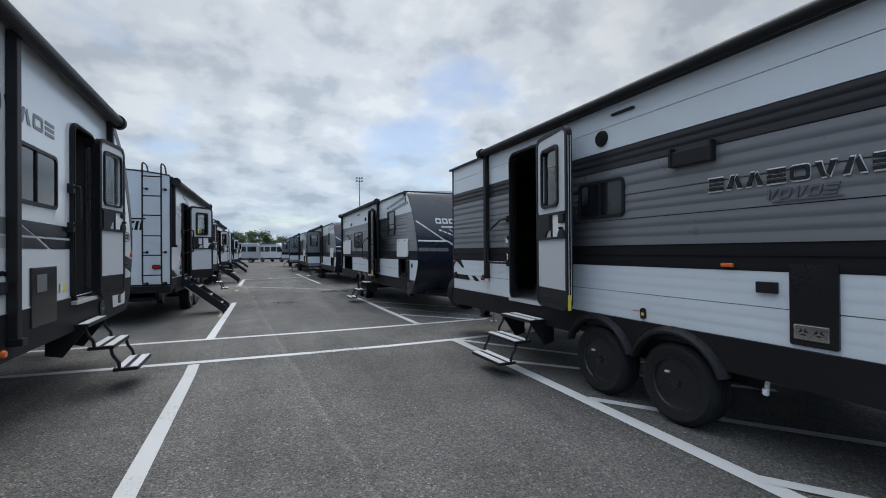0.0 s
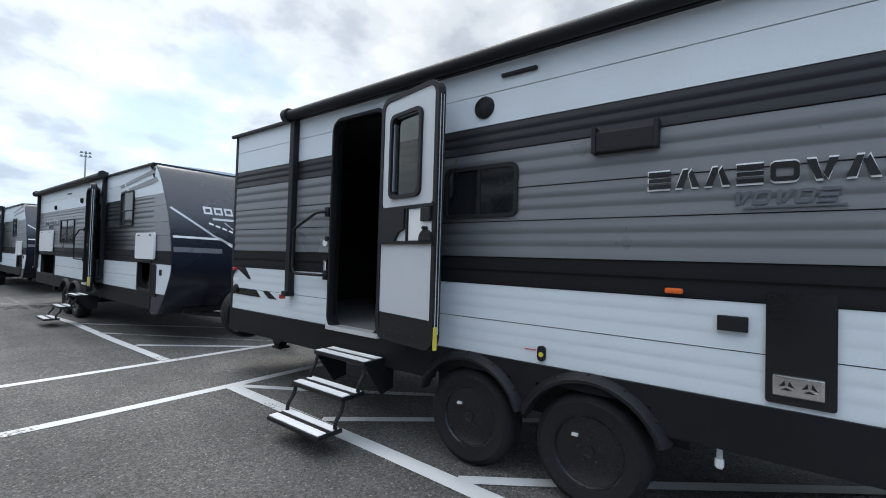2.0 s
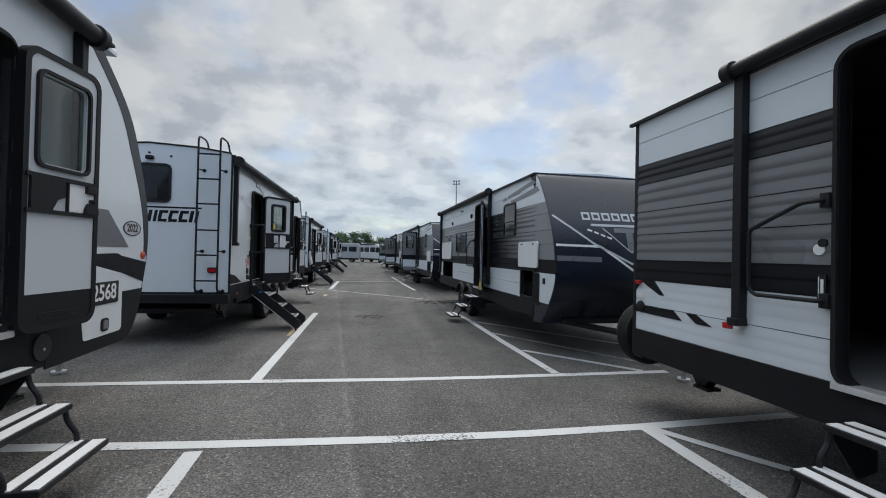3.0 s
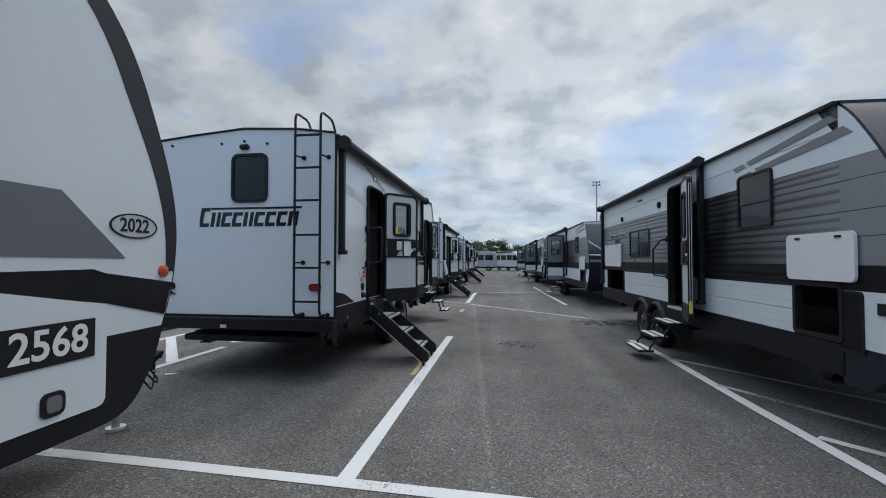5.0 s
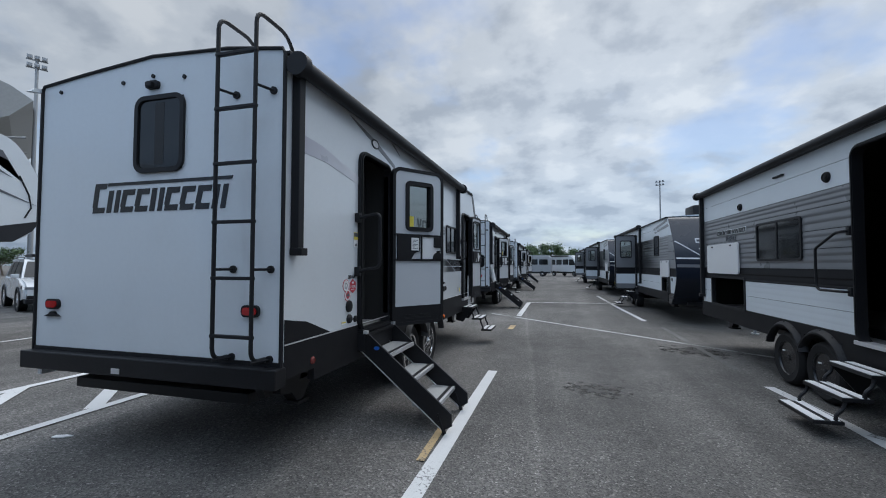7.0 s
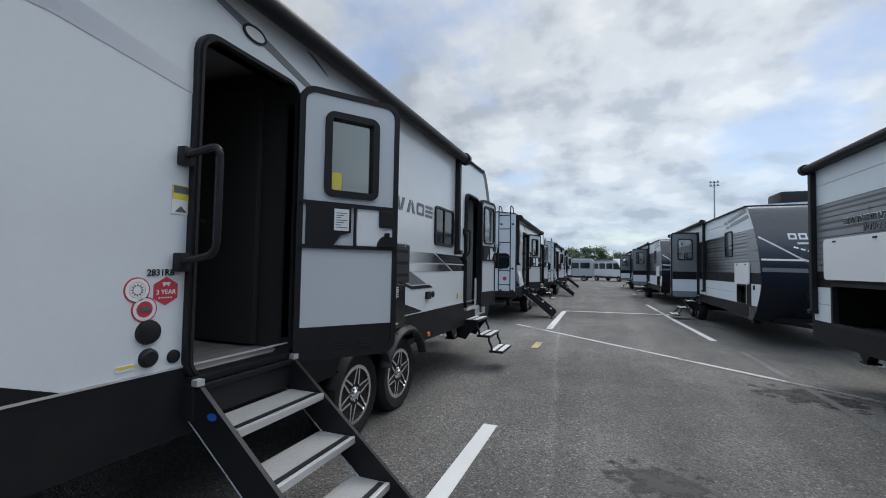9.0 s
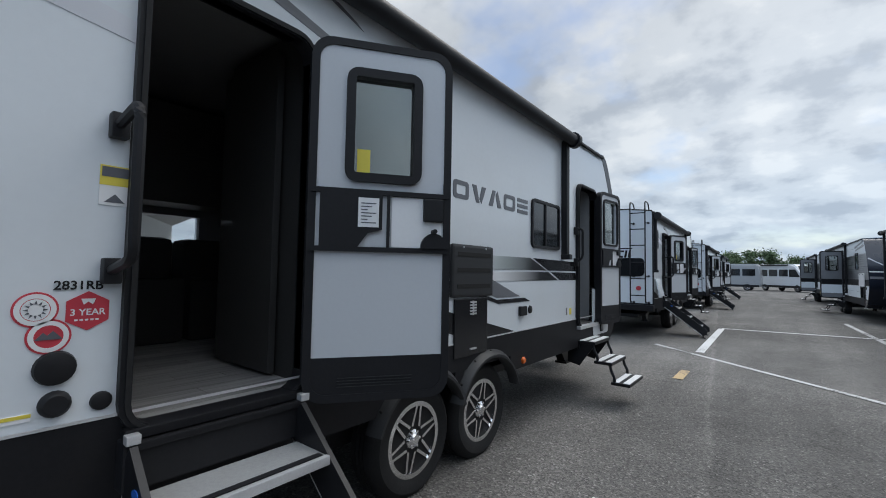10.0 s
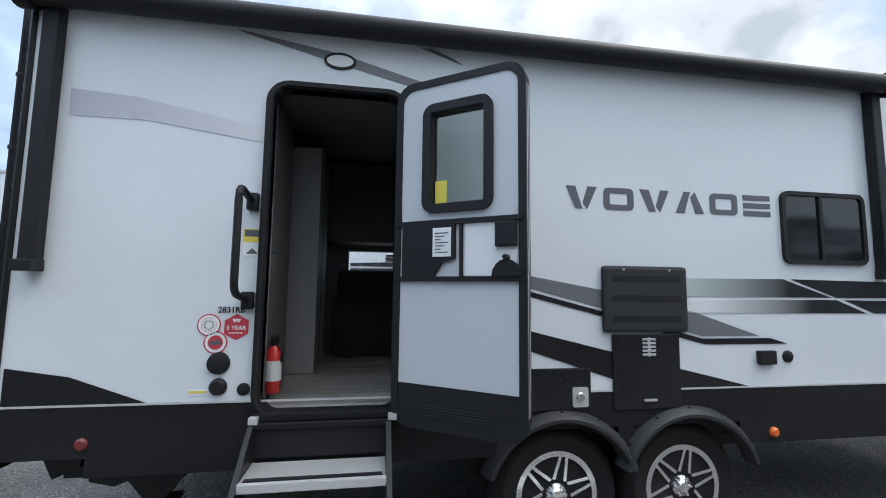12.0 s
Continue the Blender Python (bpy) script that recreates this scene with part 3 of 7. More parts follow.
def door_leaf(parent, u, z0, z1, width, angle, outside=GEL, paper=True, low=0.0, cuts=None, out=0.035, span=None, rim=0.045):
    """An entry door hinged at u and swung out until it stands at angle degrees off the wall ahead of it."""
    t = 0.045
    h = z1 - z0
    wa, wb, wc, wd = (0.23 - low) * width, 0.78 * width, z0 + (0.63 - 1.5 * low) * h, z0 + (0.93 - 0.8 * low) * h
    kick, f0, f1 = z0 + 0.115 * h, z0 + (0.425 - low) * h, z0 + (0.585 - low) * h
    if cuts:
        kick, f0, f1, wc, wd = cuts
    if span:
        wa, wb = span[0] * width, span[1] * width
    hole = rrect(wa + 0.03, wb - 0.03, wc + 0.03, wd - 0.03, 0.03)
    slab = part("door", made(ring, rrect(0.0, width, z0, z1, 0.09), hole, -t, 0), outside, parent, "open entry door")
    slab.matrix_local = pose(u, -out, 0, 0, 0, -angle)
    ring_bm = bmesh.new()
    ring(ring_bm, rrect(-0.008, width + 0.008, z0 - 0.008, z1 + 0.008, 0.098), rrect(0.03, width - 0.03, z0 + 0.03, z1 - 0.03, 0.07), -t - 0.012, 0.01)
    part("door_edge", ring_bm, BLACK, slab, "black rubber-edged frame", smooth=True)
    part("edge_strip", made(box, width + 0.007, width + 0.0095, -t + 0.006, -t + 0.013, z0 + 0.11, z1 - 0.11), ALU, slab, "thin silver edge strip")
    part("edge_strip", made(box, width + 0.007, width + 0.0095, -0.012, -0.006, z0 + 0.11, z1 - 0.11), ALU, slab)
    y = -t - 0.004
    part("upper_panel", made(ring, rrect(0.03, width - 0.03, f1, z1 - 0.03, 0.07), hole, y, -t + 0.003), DOOR_PANEL, slab, "pale grey inner panel")
    part("lower_panel", made(box, 0.03, width - 0.03, y, -t + 0.003, kick, f0), DOOR_PANEL, slab, "pale grey inner panel")
    kp = part("kick_plate", made(box, 0.02, width - 0.02, y - 0.002, -t + 0.003, z0 + 0.02, kick), BLACK, slab, "black ribbed kick plate")
    for k in range(4):
        part("rib", made(box, 0.22 * width, 0.74 * width, y - 0.006, y, z0 + 0.035 * h + 0.014 * k, z0 + 0.035 * h + 0.014 * k + 0.004), VENT_PLASTIC, kp)
    part("shelf_panel", made(box, 0.03, width - 0.03, y, -t + 0.003, f0, f1), DOOR_PANEL, slab)
    bm = made(box, 0.01, width - 0.01, y - 0.02, -t, f0 - 0.012, f0 + 0.012)
    box(bm, 0.01, width - 0.01, y - 0.02, -t, f1 - 0.012, f1 + 0.012)
    box(bm, 0.535 * width, 0.555 * width, y - 0.018, -t, f0, f1)
    part("shelf_rail", bm, BLACK, slab, "black moulded rails", smooth=False)
    w0 = 0.07 * width
    pk = [(w0, f0 + 0.01), (0.33 * width, f0 + 0.01), (0.40 * width, f0 + 0.08), (0.50 * width, f0 + 0.10), (0.50 * width, f1 - 0.01), (w0, f1 - 0.01)]
    part("pocket", made(prism, pk, y - 0.02, y), BLACK, slab, "black moulded storage pocket")
    if paper:
        sheet = part("paper_notice", made(box, 0.33 * width, 0.475 * width, y - 0.024, y - 0.021, f0 + 0.11, f1 - 0.03), WHITE_VINYL, slab, "white printed notice")
        bm = bmesh.new()
        for k in range(7):
            box(bm, 0.35 * width, (0.455 - 0.03 * (k % 3)) * width, y - 0.0255, y - 0.024, f1 - 0.06 - 0.016 * k, f1 - 0.055 - 0.016 * k)
        part("print", bm, LETTER, sheet)
    white = part("latch_panel", made(box, 0.57 * width, width - 0.04, y - 0.006, y, f0 + 0.015, f1 - 0.015), WHITE_VINYL, slab, "white latch panel")
    bm = made(box, 0.80 * width, width - 0.035, y - 0.03, y, f0 + 0.15, f1 - 0.015, 0.008)
    prism(bm, [(0.78 * width + 0.5 * 0.2 * width * (1 - math.cos(math.pi * k / 8)), f0 + 0.012 + 0.08 * math.sin(math.pi * k / 8)) for k in range(9)], y - 0.03, y)
    lathe(bm, [(0.012, y - 0.05), (0.014, y)], 0.88 * width, f0 + 0.10, 8)
    part("latch", bm, BLACK, slab, "black door latch")
    # window through the leaf
    a, b, c, d = wa, wb, wc, wd
    bm = bmesh.new()
    ring(bm, rrect(a, b, c, d, 0.06), rrect(a + rim, b - rim, c + rim, d - rim, 0.012 if rim > 0.03 else 0.05), y - 0.022, 0.012)
    part("window_frame", bm, BLACK, slab, "black rounded window frame", smooth=True)
    pane = part("pane", made(box, a + rim - 0.013, b - rim + 0.013, -0.030, -0.024, c + rim - 0.013, d - rim + 0.013), SMOKED_PANE, slab, "smoked green glass pane")
    if paper:
        part("sticker", made(box, a + 0.06, a + 0.125, -0.034, -0.031, c + 0.05, c + 0.17), YELLOW, pane, "yellow sticker")
    for zz in (0.08, 0.30, 0.45, 0.62, 0.9):
        part("hinge", made(tube, [(0.0, 0.012, z0 + zz * h), (0.0, 0.012, z0 + zz * h + 0.08)], 0.012, 8), BLACK, slab)
    return slab


def door_frame(parent, u0, u1, z0, z1, mat=BLACK, sill=ALU):
    bm = bmesh.new()
    ring(bm, rrect(u0 - 0.038, u1 + 0.03, z0 - 0.03, z1 + 0.036, 0.12), rrect(u0, u1, z0, z1, 0.09), -0.032, 0.06)
    fr = part("door_frame", bm, mat, parent, "black rounded door frame", smooth=True)
    bm = bmesh.new()
    ring(bm, rrect(u0 - 0.022, u1 + 0.014, z0 - 0.014, z1 + 0.02, 0.105), rrect(u0 - 0.006, u1 + 0.004, z0 - 0.004, z1 + 0.005, 0.095), -0.042, -0.03)
    part("rubber_seal", bm, RUBBER, fr, "raised rubber seal", smooth=True)
    part("sill", made(box, u0 - 0.02, u1 + 0.02, -0.055, 0.06, z0 - 0.035, z0 + 0.004, 0.004), sill, fr, "metal door sill")
    return fr


def grab_handle(parent, u, z0, z1, out=0.10, back=0.0, r=0.014):
    """A folded grab handle; with back it runs out along the wall as a long bent bar."""
    if back:
        pts = bend([(u, -0.03, z1), (u, -out, z1 - 0.005), (u - 0.10, -out, z1 - 0.01), (u - back, -out, z1 - 0.16), (u - back, -out, z0 + 0.05), (u - back + 0.04, -out, z0), (u, -out, z0), (u, -0.03, z0)], 0.03)
    else:
        pts = bend([(u, -0.02, z1), (u, -out, z1 + 0.035), (u, -out, z0 + 0.04), (u, -0.02, z0)], 0.06, 6)
    bm = made(tube, pts, r, 8)
    for z in (z0, z1):
        box(bm, u - 0.025, u + 0.03, -0.05, 0.0, z - 0.045, z + 0.045, 0.008)
    part("grab_handle", bm, BLACK, parent, "black folding grab handle", smooth=True)


def awning(parent, u0, u1, z, arm0, arm1, foot0, foot1, out=0.10, r=0.062, half=0.036):
    tube_ob = part("awning", made(tube, [(u0, -out, z), (u1, -out, z)], r, 20), BLACK, parent, "rolled black awning", smooth=True)
    for u in (u0, u1):
        part("awning_end", made(tube, [(u - 0.035, -out, z), (u + 0.035, -out, z)], r + 0.022, 20), BLACK, tube_ob, smooth=True)
    part("awning_rail", made(box, u0, u1, -0.03, 0.005, z + 0.01, z + 0.055, 0.004), BLACK, tube_ob)
    for u, f in ((arm0, foot0), (arm1, foot1)):
        arm = part("awning_arm", made(box, u - half, u + half, -0.07, -0.004, f, z - 0.02, 0.008), BLACK, tube_ob, "black awning arm")
        part("arm_foot", made(box, u - half - 0.006, u + half + 0.006, -0.10, -0.003, f - 0.02, f + 0.035, 0.008), STEEL, arm)


def folding_steps(parent, u0, u1, z_top, out=0.06, drop=0.205, run=0.215, n=3):
    """A scissor step that hangs from the floor: black frame, treads with two pale strips."""
    steps = part("folding_steps", made(box, u0, u1, -out - 0.02, -out + 0.14, z_top - 0.09, z_top - 0.05, 0.006), STEEL, parent, "black folding entry steps")
    for u in (u0 + 0.02, u1 - 0.02):
        for k in range(n - 1):
            root_bm = bmesh.new()
            y1, y2 = -out - run * (k + 0.92), -out - run * (k + 1.75)
            za, zb = z_top - drop * k, z_top - drop * (k + 1)
            tube(root_bm, bend([(u, y1, za - 0.01), (u, y1 - 0.02, za - 0.10), (u, y2 + 0.10, zb + 0.05), (u, y2 + 0.10, zb - 0.01)], 0.03), 0.016, 8)
            part("step_hanger", root_bm, STEEL, steps, smooth=True)
        root_bm = bmesh.new()
        prism(root_bm, [(-out + 0.12, z_top - 0.02), (-out - run * 0.95, z_top - 0.02), (-out - run * 0.95, z_top - 0.06), (-out - 0.02, z_top - drop - 0.08), (-out + 0.12, z_top - drop - 0.05)], u - 0.006, u + 0.006, "x")
        part("side_plate", root_bm, STEEL, steps)
    for k in range(n):
        ya, yb = -out - run * k - 0.005, -out - run * (k + 1) - 0.02
        z = z_top - drop * k
        tr = part("tread", made(box, u0, u1, yb, ya, z - 0.032, z, 0.006), STEEL, steps)
        for m, q in ((0.10, 0.40), (0.62, 0.95)):
            y0, y1 = ya + (yb - ya) * m, ya + (yb - ya) * q
            part("grip_strip", made(box, u0 + 0.012, u1 - 0.012, min(y0, y1), max(y0, y1), z + 0.001, z + 0.006), WHITE_VINYL, tr, "white grip strip")
    return steps


def solid_steps(parent, u0, u1, z_top):
    """Fold-down stairs that stand on the ground: two stringers, three grey treads with aluminium noses."""
    base = part("entry_stairs", made(box, u0 - 0.05, u1 + 0.05, -0.08, 0.0, z_top - 0.20, z_top - 0.03, 0.008), BLACK, parent, "black fold-down entry stairs")
    top = (-0.06, z_top - 0.10)
    foot = (-0.90, 0.12)
    for u in (u0 - 0.03, u1 + 0.03):
        d = Vector((foot[0] - top[0], foot[1] - top[1])).normalized()
        nrm = Vector((-d.y, d.x)) * 0.085
        s = part("stringer", made(prism, [(top[0] + nrm.x, top[1] + nrm.y), (top[0] - nrm.x, top[1] - nrm.y), (foot[0] - nrm.x + 0.03, foot[1] - nrm.y + 0.02), (foot[0] - 0.03, foot[1] - 0.02), (foot[0] + nrm.x, foot[1] + nrm.y)], u - 0.012, u + 0.012, "x"), STEEL, base)
        part("stringer_edge", made(tube, [(u, top[0] + nrm.x, top[1] + nrm.y), (u, foot[0] + nrm.x, foot[1] + nrm.y)], 0.013, 6), ALU, s, "aluminium edge trim")
        bm = made(tube, [(u, -0.80, 0.20), (u, -0.86, 0.02)], 0.018, 8)
        box(bm, u - 0.03, u + 0.03, -0.90, -0.82, 0.0, 0.022, 0.004)
        part("foot", bm, STEEL, s)
    part("maker_badge", made(prism, disc(-0.20, z_top - 0.16, 0.028, 16, 0.62), u0 - 0.047, u0 - 0.043, "x"), BLUE_PRINT, base, "blue oval badge")
    for k, (y, z) in enumerate(((-0.205, 0.70), (-0.43, 0.48), (-0.66, 0.265))):
        tr = part("tread", made(box, u0 - 0.018, u1 + 0.018, y - 0.115, y + 0.115, z - 0.03, z, 0.004), TREAD, base, "grey gritted tread")
        part("nosing", made(box, u0 - 0.018, u1 + 0.018, y - 0.135, y - 0.110, z - 0.035, z + 0.004, 0.005), ALU, tr, "aluminium nosing")
        part("grip_strip", made(box, u0, u1, y - 0.105, y - 0.075, z + 0.001, z + 0.005), BLACK, tr)
    part("top_rail", made(box, u0 - 0.03, u1 + 0.03, -0.095, -0.02, z_top - 0.06, z_top - 0.03, 0.006), STEEL, base)
    for u in (u0 - 0.025, u1 + 0.05):
        part("hinge_block", made(box, u - 0.022, u + 0.022, -0.10, -0.06, z_top - 0.035, z_top - 0.002, 0.004), ALU, base, "bright hinge block")
    return base


def slider_window(parent, u0, u1, z0, z1, split=0.5, horizontal=False, r=0.055):
    bm = bmesh.new()
    ring(bm, rrect(u0, u1, z0, z1, r), rrect(u0 + 0.028, u1 - 0.028, z0 + 0.028, z1 - 0.028, r * 0.6), -0.022, 0.004)
    fr = part("window", bm, BLACK, parent, "black-framed tinted window", smooth=True)
    if horizontal:
        zs = z0 + split * (z1 - z0)
        part("pane", made(box, u0 + 0.02, u1 - 0.02, -0.012, -0.002, zs, z1 - 0.02), TINT, fr)
        part("pane", made(box, u0 + 0.02, u1 - 0.02, -0.007, -0.001, z0 + 0.02, zs), TINT, fr)
        part("mullion", made(box, u0 + 0.02, u1 - 0.02, -0.018, 0, zs - 0.008, zs + 0.008), BLACK, fr)
    else:
        us = u0 + split * (u1 - u0)
        part("pane", made(box, u0 + 0.02, us, -0.008, -0.001, z0 + 0.02, z1 - 0.02), TINT, fr)
        part("pane", made(box, us, u1 - 0.02, -0.012, -0.002, z0 + 0.02, z1 - 0.02), TINT, fr)
        part("mullion", made(box, us - 0.012, us + 0.012, -0.02, 0, z0 + 0.02, z1 - 0.02), BLACK, fr)
    return fr


def chassis(parent, u0, u1, wheels, tongue, r=0.355, alloy=True, floor=0.58, inset=0.06):
    frame_ob = part("chassis", made(box, u0 + 0.1, u1 - 0.1, 0.35, WIDTH - 0.35, 0.50, floor, 0.01), STEEL, parent, "black steel chassis")
    bm = bmesh.new()
    for u in wheels:
        tube(bm, [(u, 0.2, r), (u, WIDTH - 0.2, r)], 0.04, 8)
        box(bm, u - 0.35, u + 0.35, 0.32, 0.38, 0.40, 0.44)
    part("axle", bm, STEEL, frame_ob)
    part("wheel_well", made(box, wheels[0] - 0.5, wheels[-1] + 0.5, 0.30, 0.34, 0.40, 0.86), BLACK, frame_ob)
    for u in wheels:
        wheel(parent, u, r, inset, alloy)
        far = wheel(parent, u, r, 0.0, alloy)
        far.matrix_local = pose(2 * u, WIDTH - 0.06, 0, 0, 0, 180)
    # tongue with coupler and jack
    bm = bmesh.new()
    c = WIDTH / 2
    for s in (-0.85, 0.85):
        tube(bm, [(u1 - 0.9, c + s, 0.48), (tongue, c + 0.05 * s, 0.48)], 0.05, 6)
    box(bm, tongue - 0.1, tongue + 0.14, c - 0.06, c + 0.06, 0.44, 0.54, 0.01)
    tg = part("tongue", bm, STEEL, frame_ob, "black A-frame tongue")
    bm = made(tube, [(tongue - 0.14, c + 0.08, 0.03), (tongue - 0.14, c + 0.08, 0.75)], 0.032, 10)
    jack = part("jack", bm, GALV, frame_ob, "steel tongue jack", smooth=True)
    part("foot_plate", made(prism, disc(tongue - 0.14, c + 0.08, 0.075, 20), 0.006, 0.03, "z"), ALU, jack, "pale round foot plate")
    bm = made(box, tongue - 0.20, tongue - 0.08, c + 0.02, c + 0.14, 0.56, 0.74, 0.02)
    part("jack_head", bm, BLACK, frame_ob)
    bm = made(tube, bend([(tongue + 0.02, c - 0.06, 0.52), (tongue + 0.16, c - 0.10, 0.60), (tongue + 0.24, c - 0.05, 0.57), (tongue + 0.20, c, 0.50)], 0.04), 0.012, 6)
    tube(bm, bend([(tongue - 0.02, c - 0.08, 0.46), (tongue + 0.06, c - 0.14, 0.34), (tongue + 0.14, c - 0.08, 0.36), (tongue + 0.10, c - 0.02, 0.46)], 0.04), 0.009, 6)
    tube(bm, bend([(tongue - 0.10, c - 0.10, 0.45), (tongue - 0.02, c - 0.16, 0.30), (tongue + 0.08, c - 0.10, 0.44)], 0.04), 0.008, 6)
    box(bm, tongue + 0.08, tongue + 0.20, c - 0.08, c + 0.03, 0.53, 0.60, 0.015)
    part("coupler_chain", bm, BLACK, tg, "coupler latch with safety chains")
    for u in (u0 + 0.6, u1 - 1.0):
        for y in (0.30, WIDTH - 0.30):
            bm = made(prism, [(u - 0.20, 0.57), (u + 0.20, 0.57), (u + 0.12, 0.50), (u + 0.04, 0.40), (u - 0.04, 0.40), (u - 0.12, 0.50)], y - 0.05, y + 0.05)
            box(bm, u - 0.06, u + 0.10, y - 0.07, y + 0.07, 0.375, 0.40)
            part("stabiliser_jack", bm, STEEL, frame_ob)


def front_u(profile, z):
    """How far forward the nose reaches at height z."""
    best = None
    for (ua, za), (ub, zb) in zip(profile, profile[1:]):
        if min(za, zb) <= z <= max(za, zb) and za != zb:
            u = ua + (ub - ua) * (z - za) / (zb - za)
            best = u if best is None else max(best, u)
    return best if best is not None else profile[-1][0]


def smooth_profile(pts, n=6):
    """A rounded line through the points."""
    out = []
    p = [Vector((*q, 0)) for q in pts]
    p = [2 * p[0] - p[1]] + p + [2 * p[-1] - p[-2]]
    for a, b, c, d in zip(p, p[1:], p[2:], p[3:]):
        for i in range(n):
            t = i / n
            q = 0.5 * (2 * b + (c - a) * t + (2 * a - 5 * b + 4 * c - d) * t * t + (3 * b - a - 3 * c + d) * t ** 3)
            out.append((q.x, q.y))
    out.append(tuple(pts[-1]))
    return out


def nose_block(bm, back, profile, y0, y1, dz=0.0):
    """The rounded front of a trailer: a profile from roof to chin, closed at the back."""
    pts = [(back, profile[0][1])] + list(profile) + [(back, profile[-1][1])]
    prism(bm, pts, y0, y1)


def nose_strip(bm, profile, path, w, n=14, lift=0.005):
    """A printed stripe on the curved front, along (y, z) points."""
    rows = []
    for (ya, za), (yb, zb) in zip(path, path[1:]):
        d = Vector((yb - ya, zb - za))
        q = Vector((-d.y, d.x)).normalized() * (w / 2)
        rows = []
        for i in range(n + 1):
            t = i / n
            y, z = ya + d.x * t, za + d.y * t
            row = []
            for s in (-1, 1):
                yy, zz = y + s * q.x, z + s * q.y
                row.append(bm.verts.new((front_u(profile, zz) + lift, yy, zz)))
            rows.append(row)
        for a, b in zip(rows, rows[1:]):
            bm.faces.new((a[0], a[1], b[1], b[0]))


def interior(root, u0, u1, floor, top, windows=(), planks=False, holes=(), LINER=LINER):
    """Lined room inside the shell."""
    bm = bmesh.new()
    wall(bm, u0 + 0.05, u1, floor - 0.02, top, list(windows), WIDTH - 0.10, WIDTH - 0.052)
    part("inner_wall", bm, LINER, root)
    part("inner_wall", made(box, u0 + 0.05, u0 + 0.08, 0.06, WIDTH - 0.10, floor, top), LINER, root)
    part("inner_wall", made(box, u1 - 0.03, u1, 0.06, WIDTH - 0.10, floor, top), LINER, root)
    part("inner_ceiling", made(box, u0 + 0.05, u1, 0.055, WIDTH - 0.10, top, top + 0.03), LINER, root)
    part("inner_floor", made(box, u0 + 0.05, u1, 0.005, WIDTH - 0.052, floor - 0.07, floor - 0.012), WOOD_DARK if planks else FLOOR_GREY, root)
    bm = bmesh.new()
    wall(bm, u0 + 0.05, u1, floor, top, list(holes), 0.052, 0.056)
    part("inner_wall", bm, LINER, root)


SMOKED_PANE = SMOKED
FLOOR_GREY = material("grey_vinyl_floor", (0.22, 0.215, 0.21), 0.5, vary=0.15, scale=5)


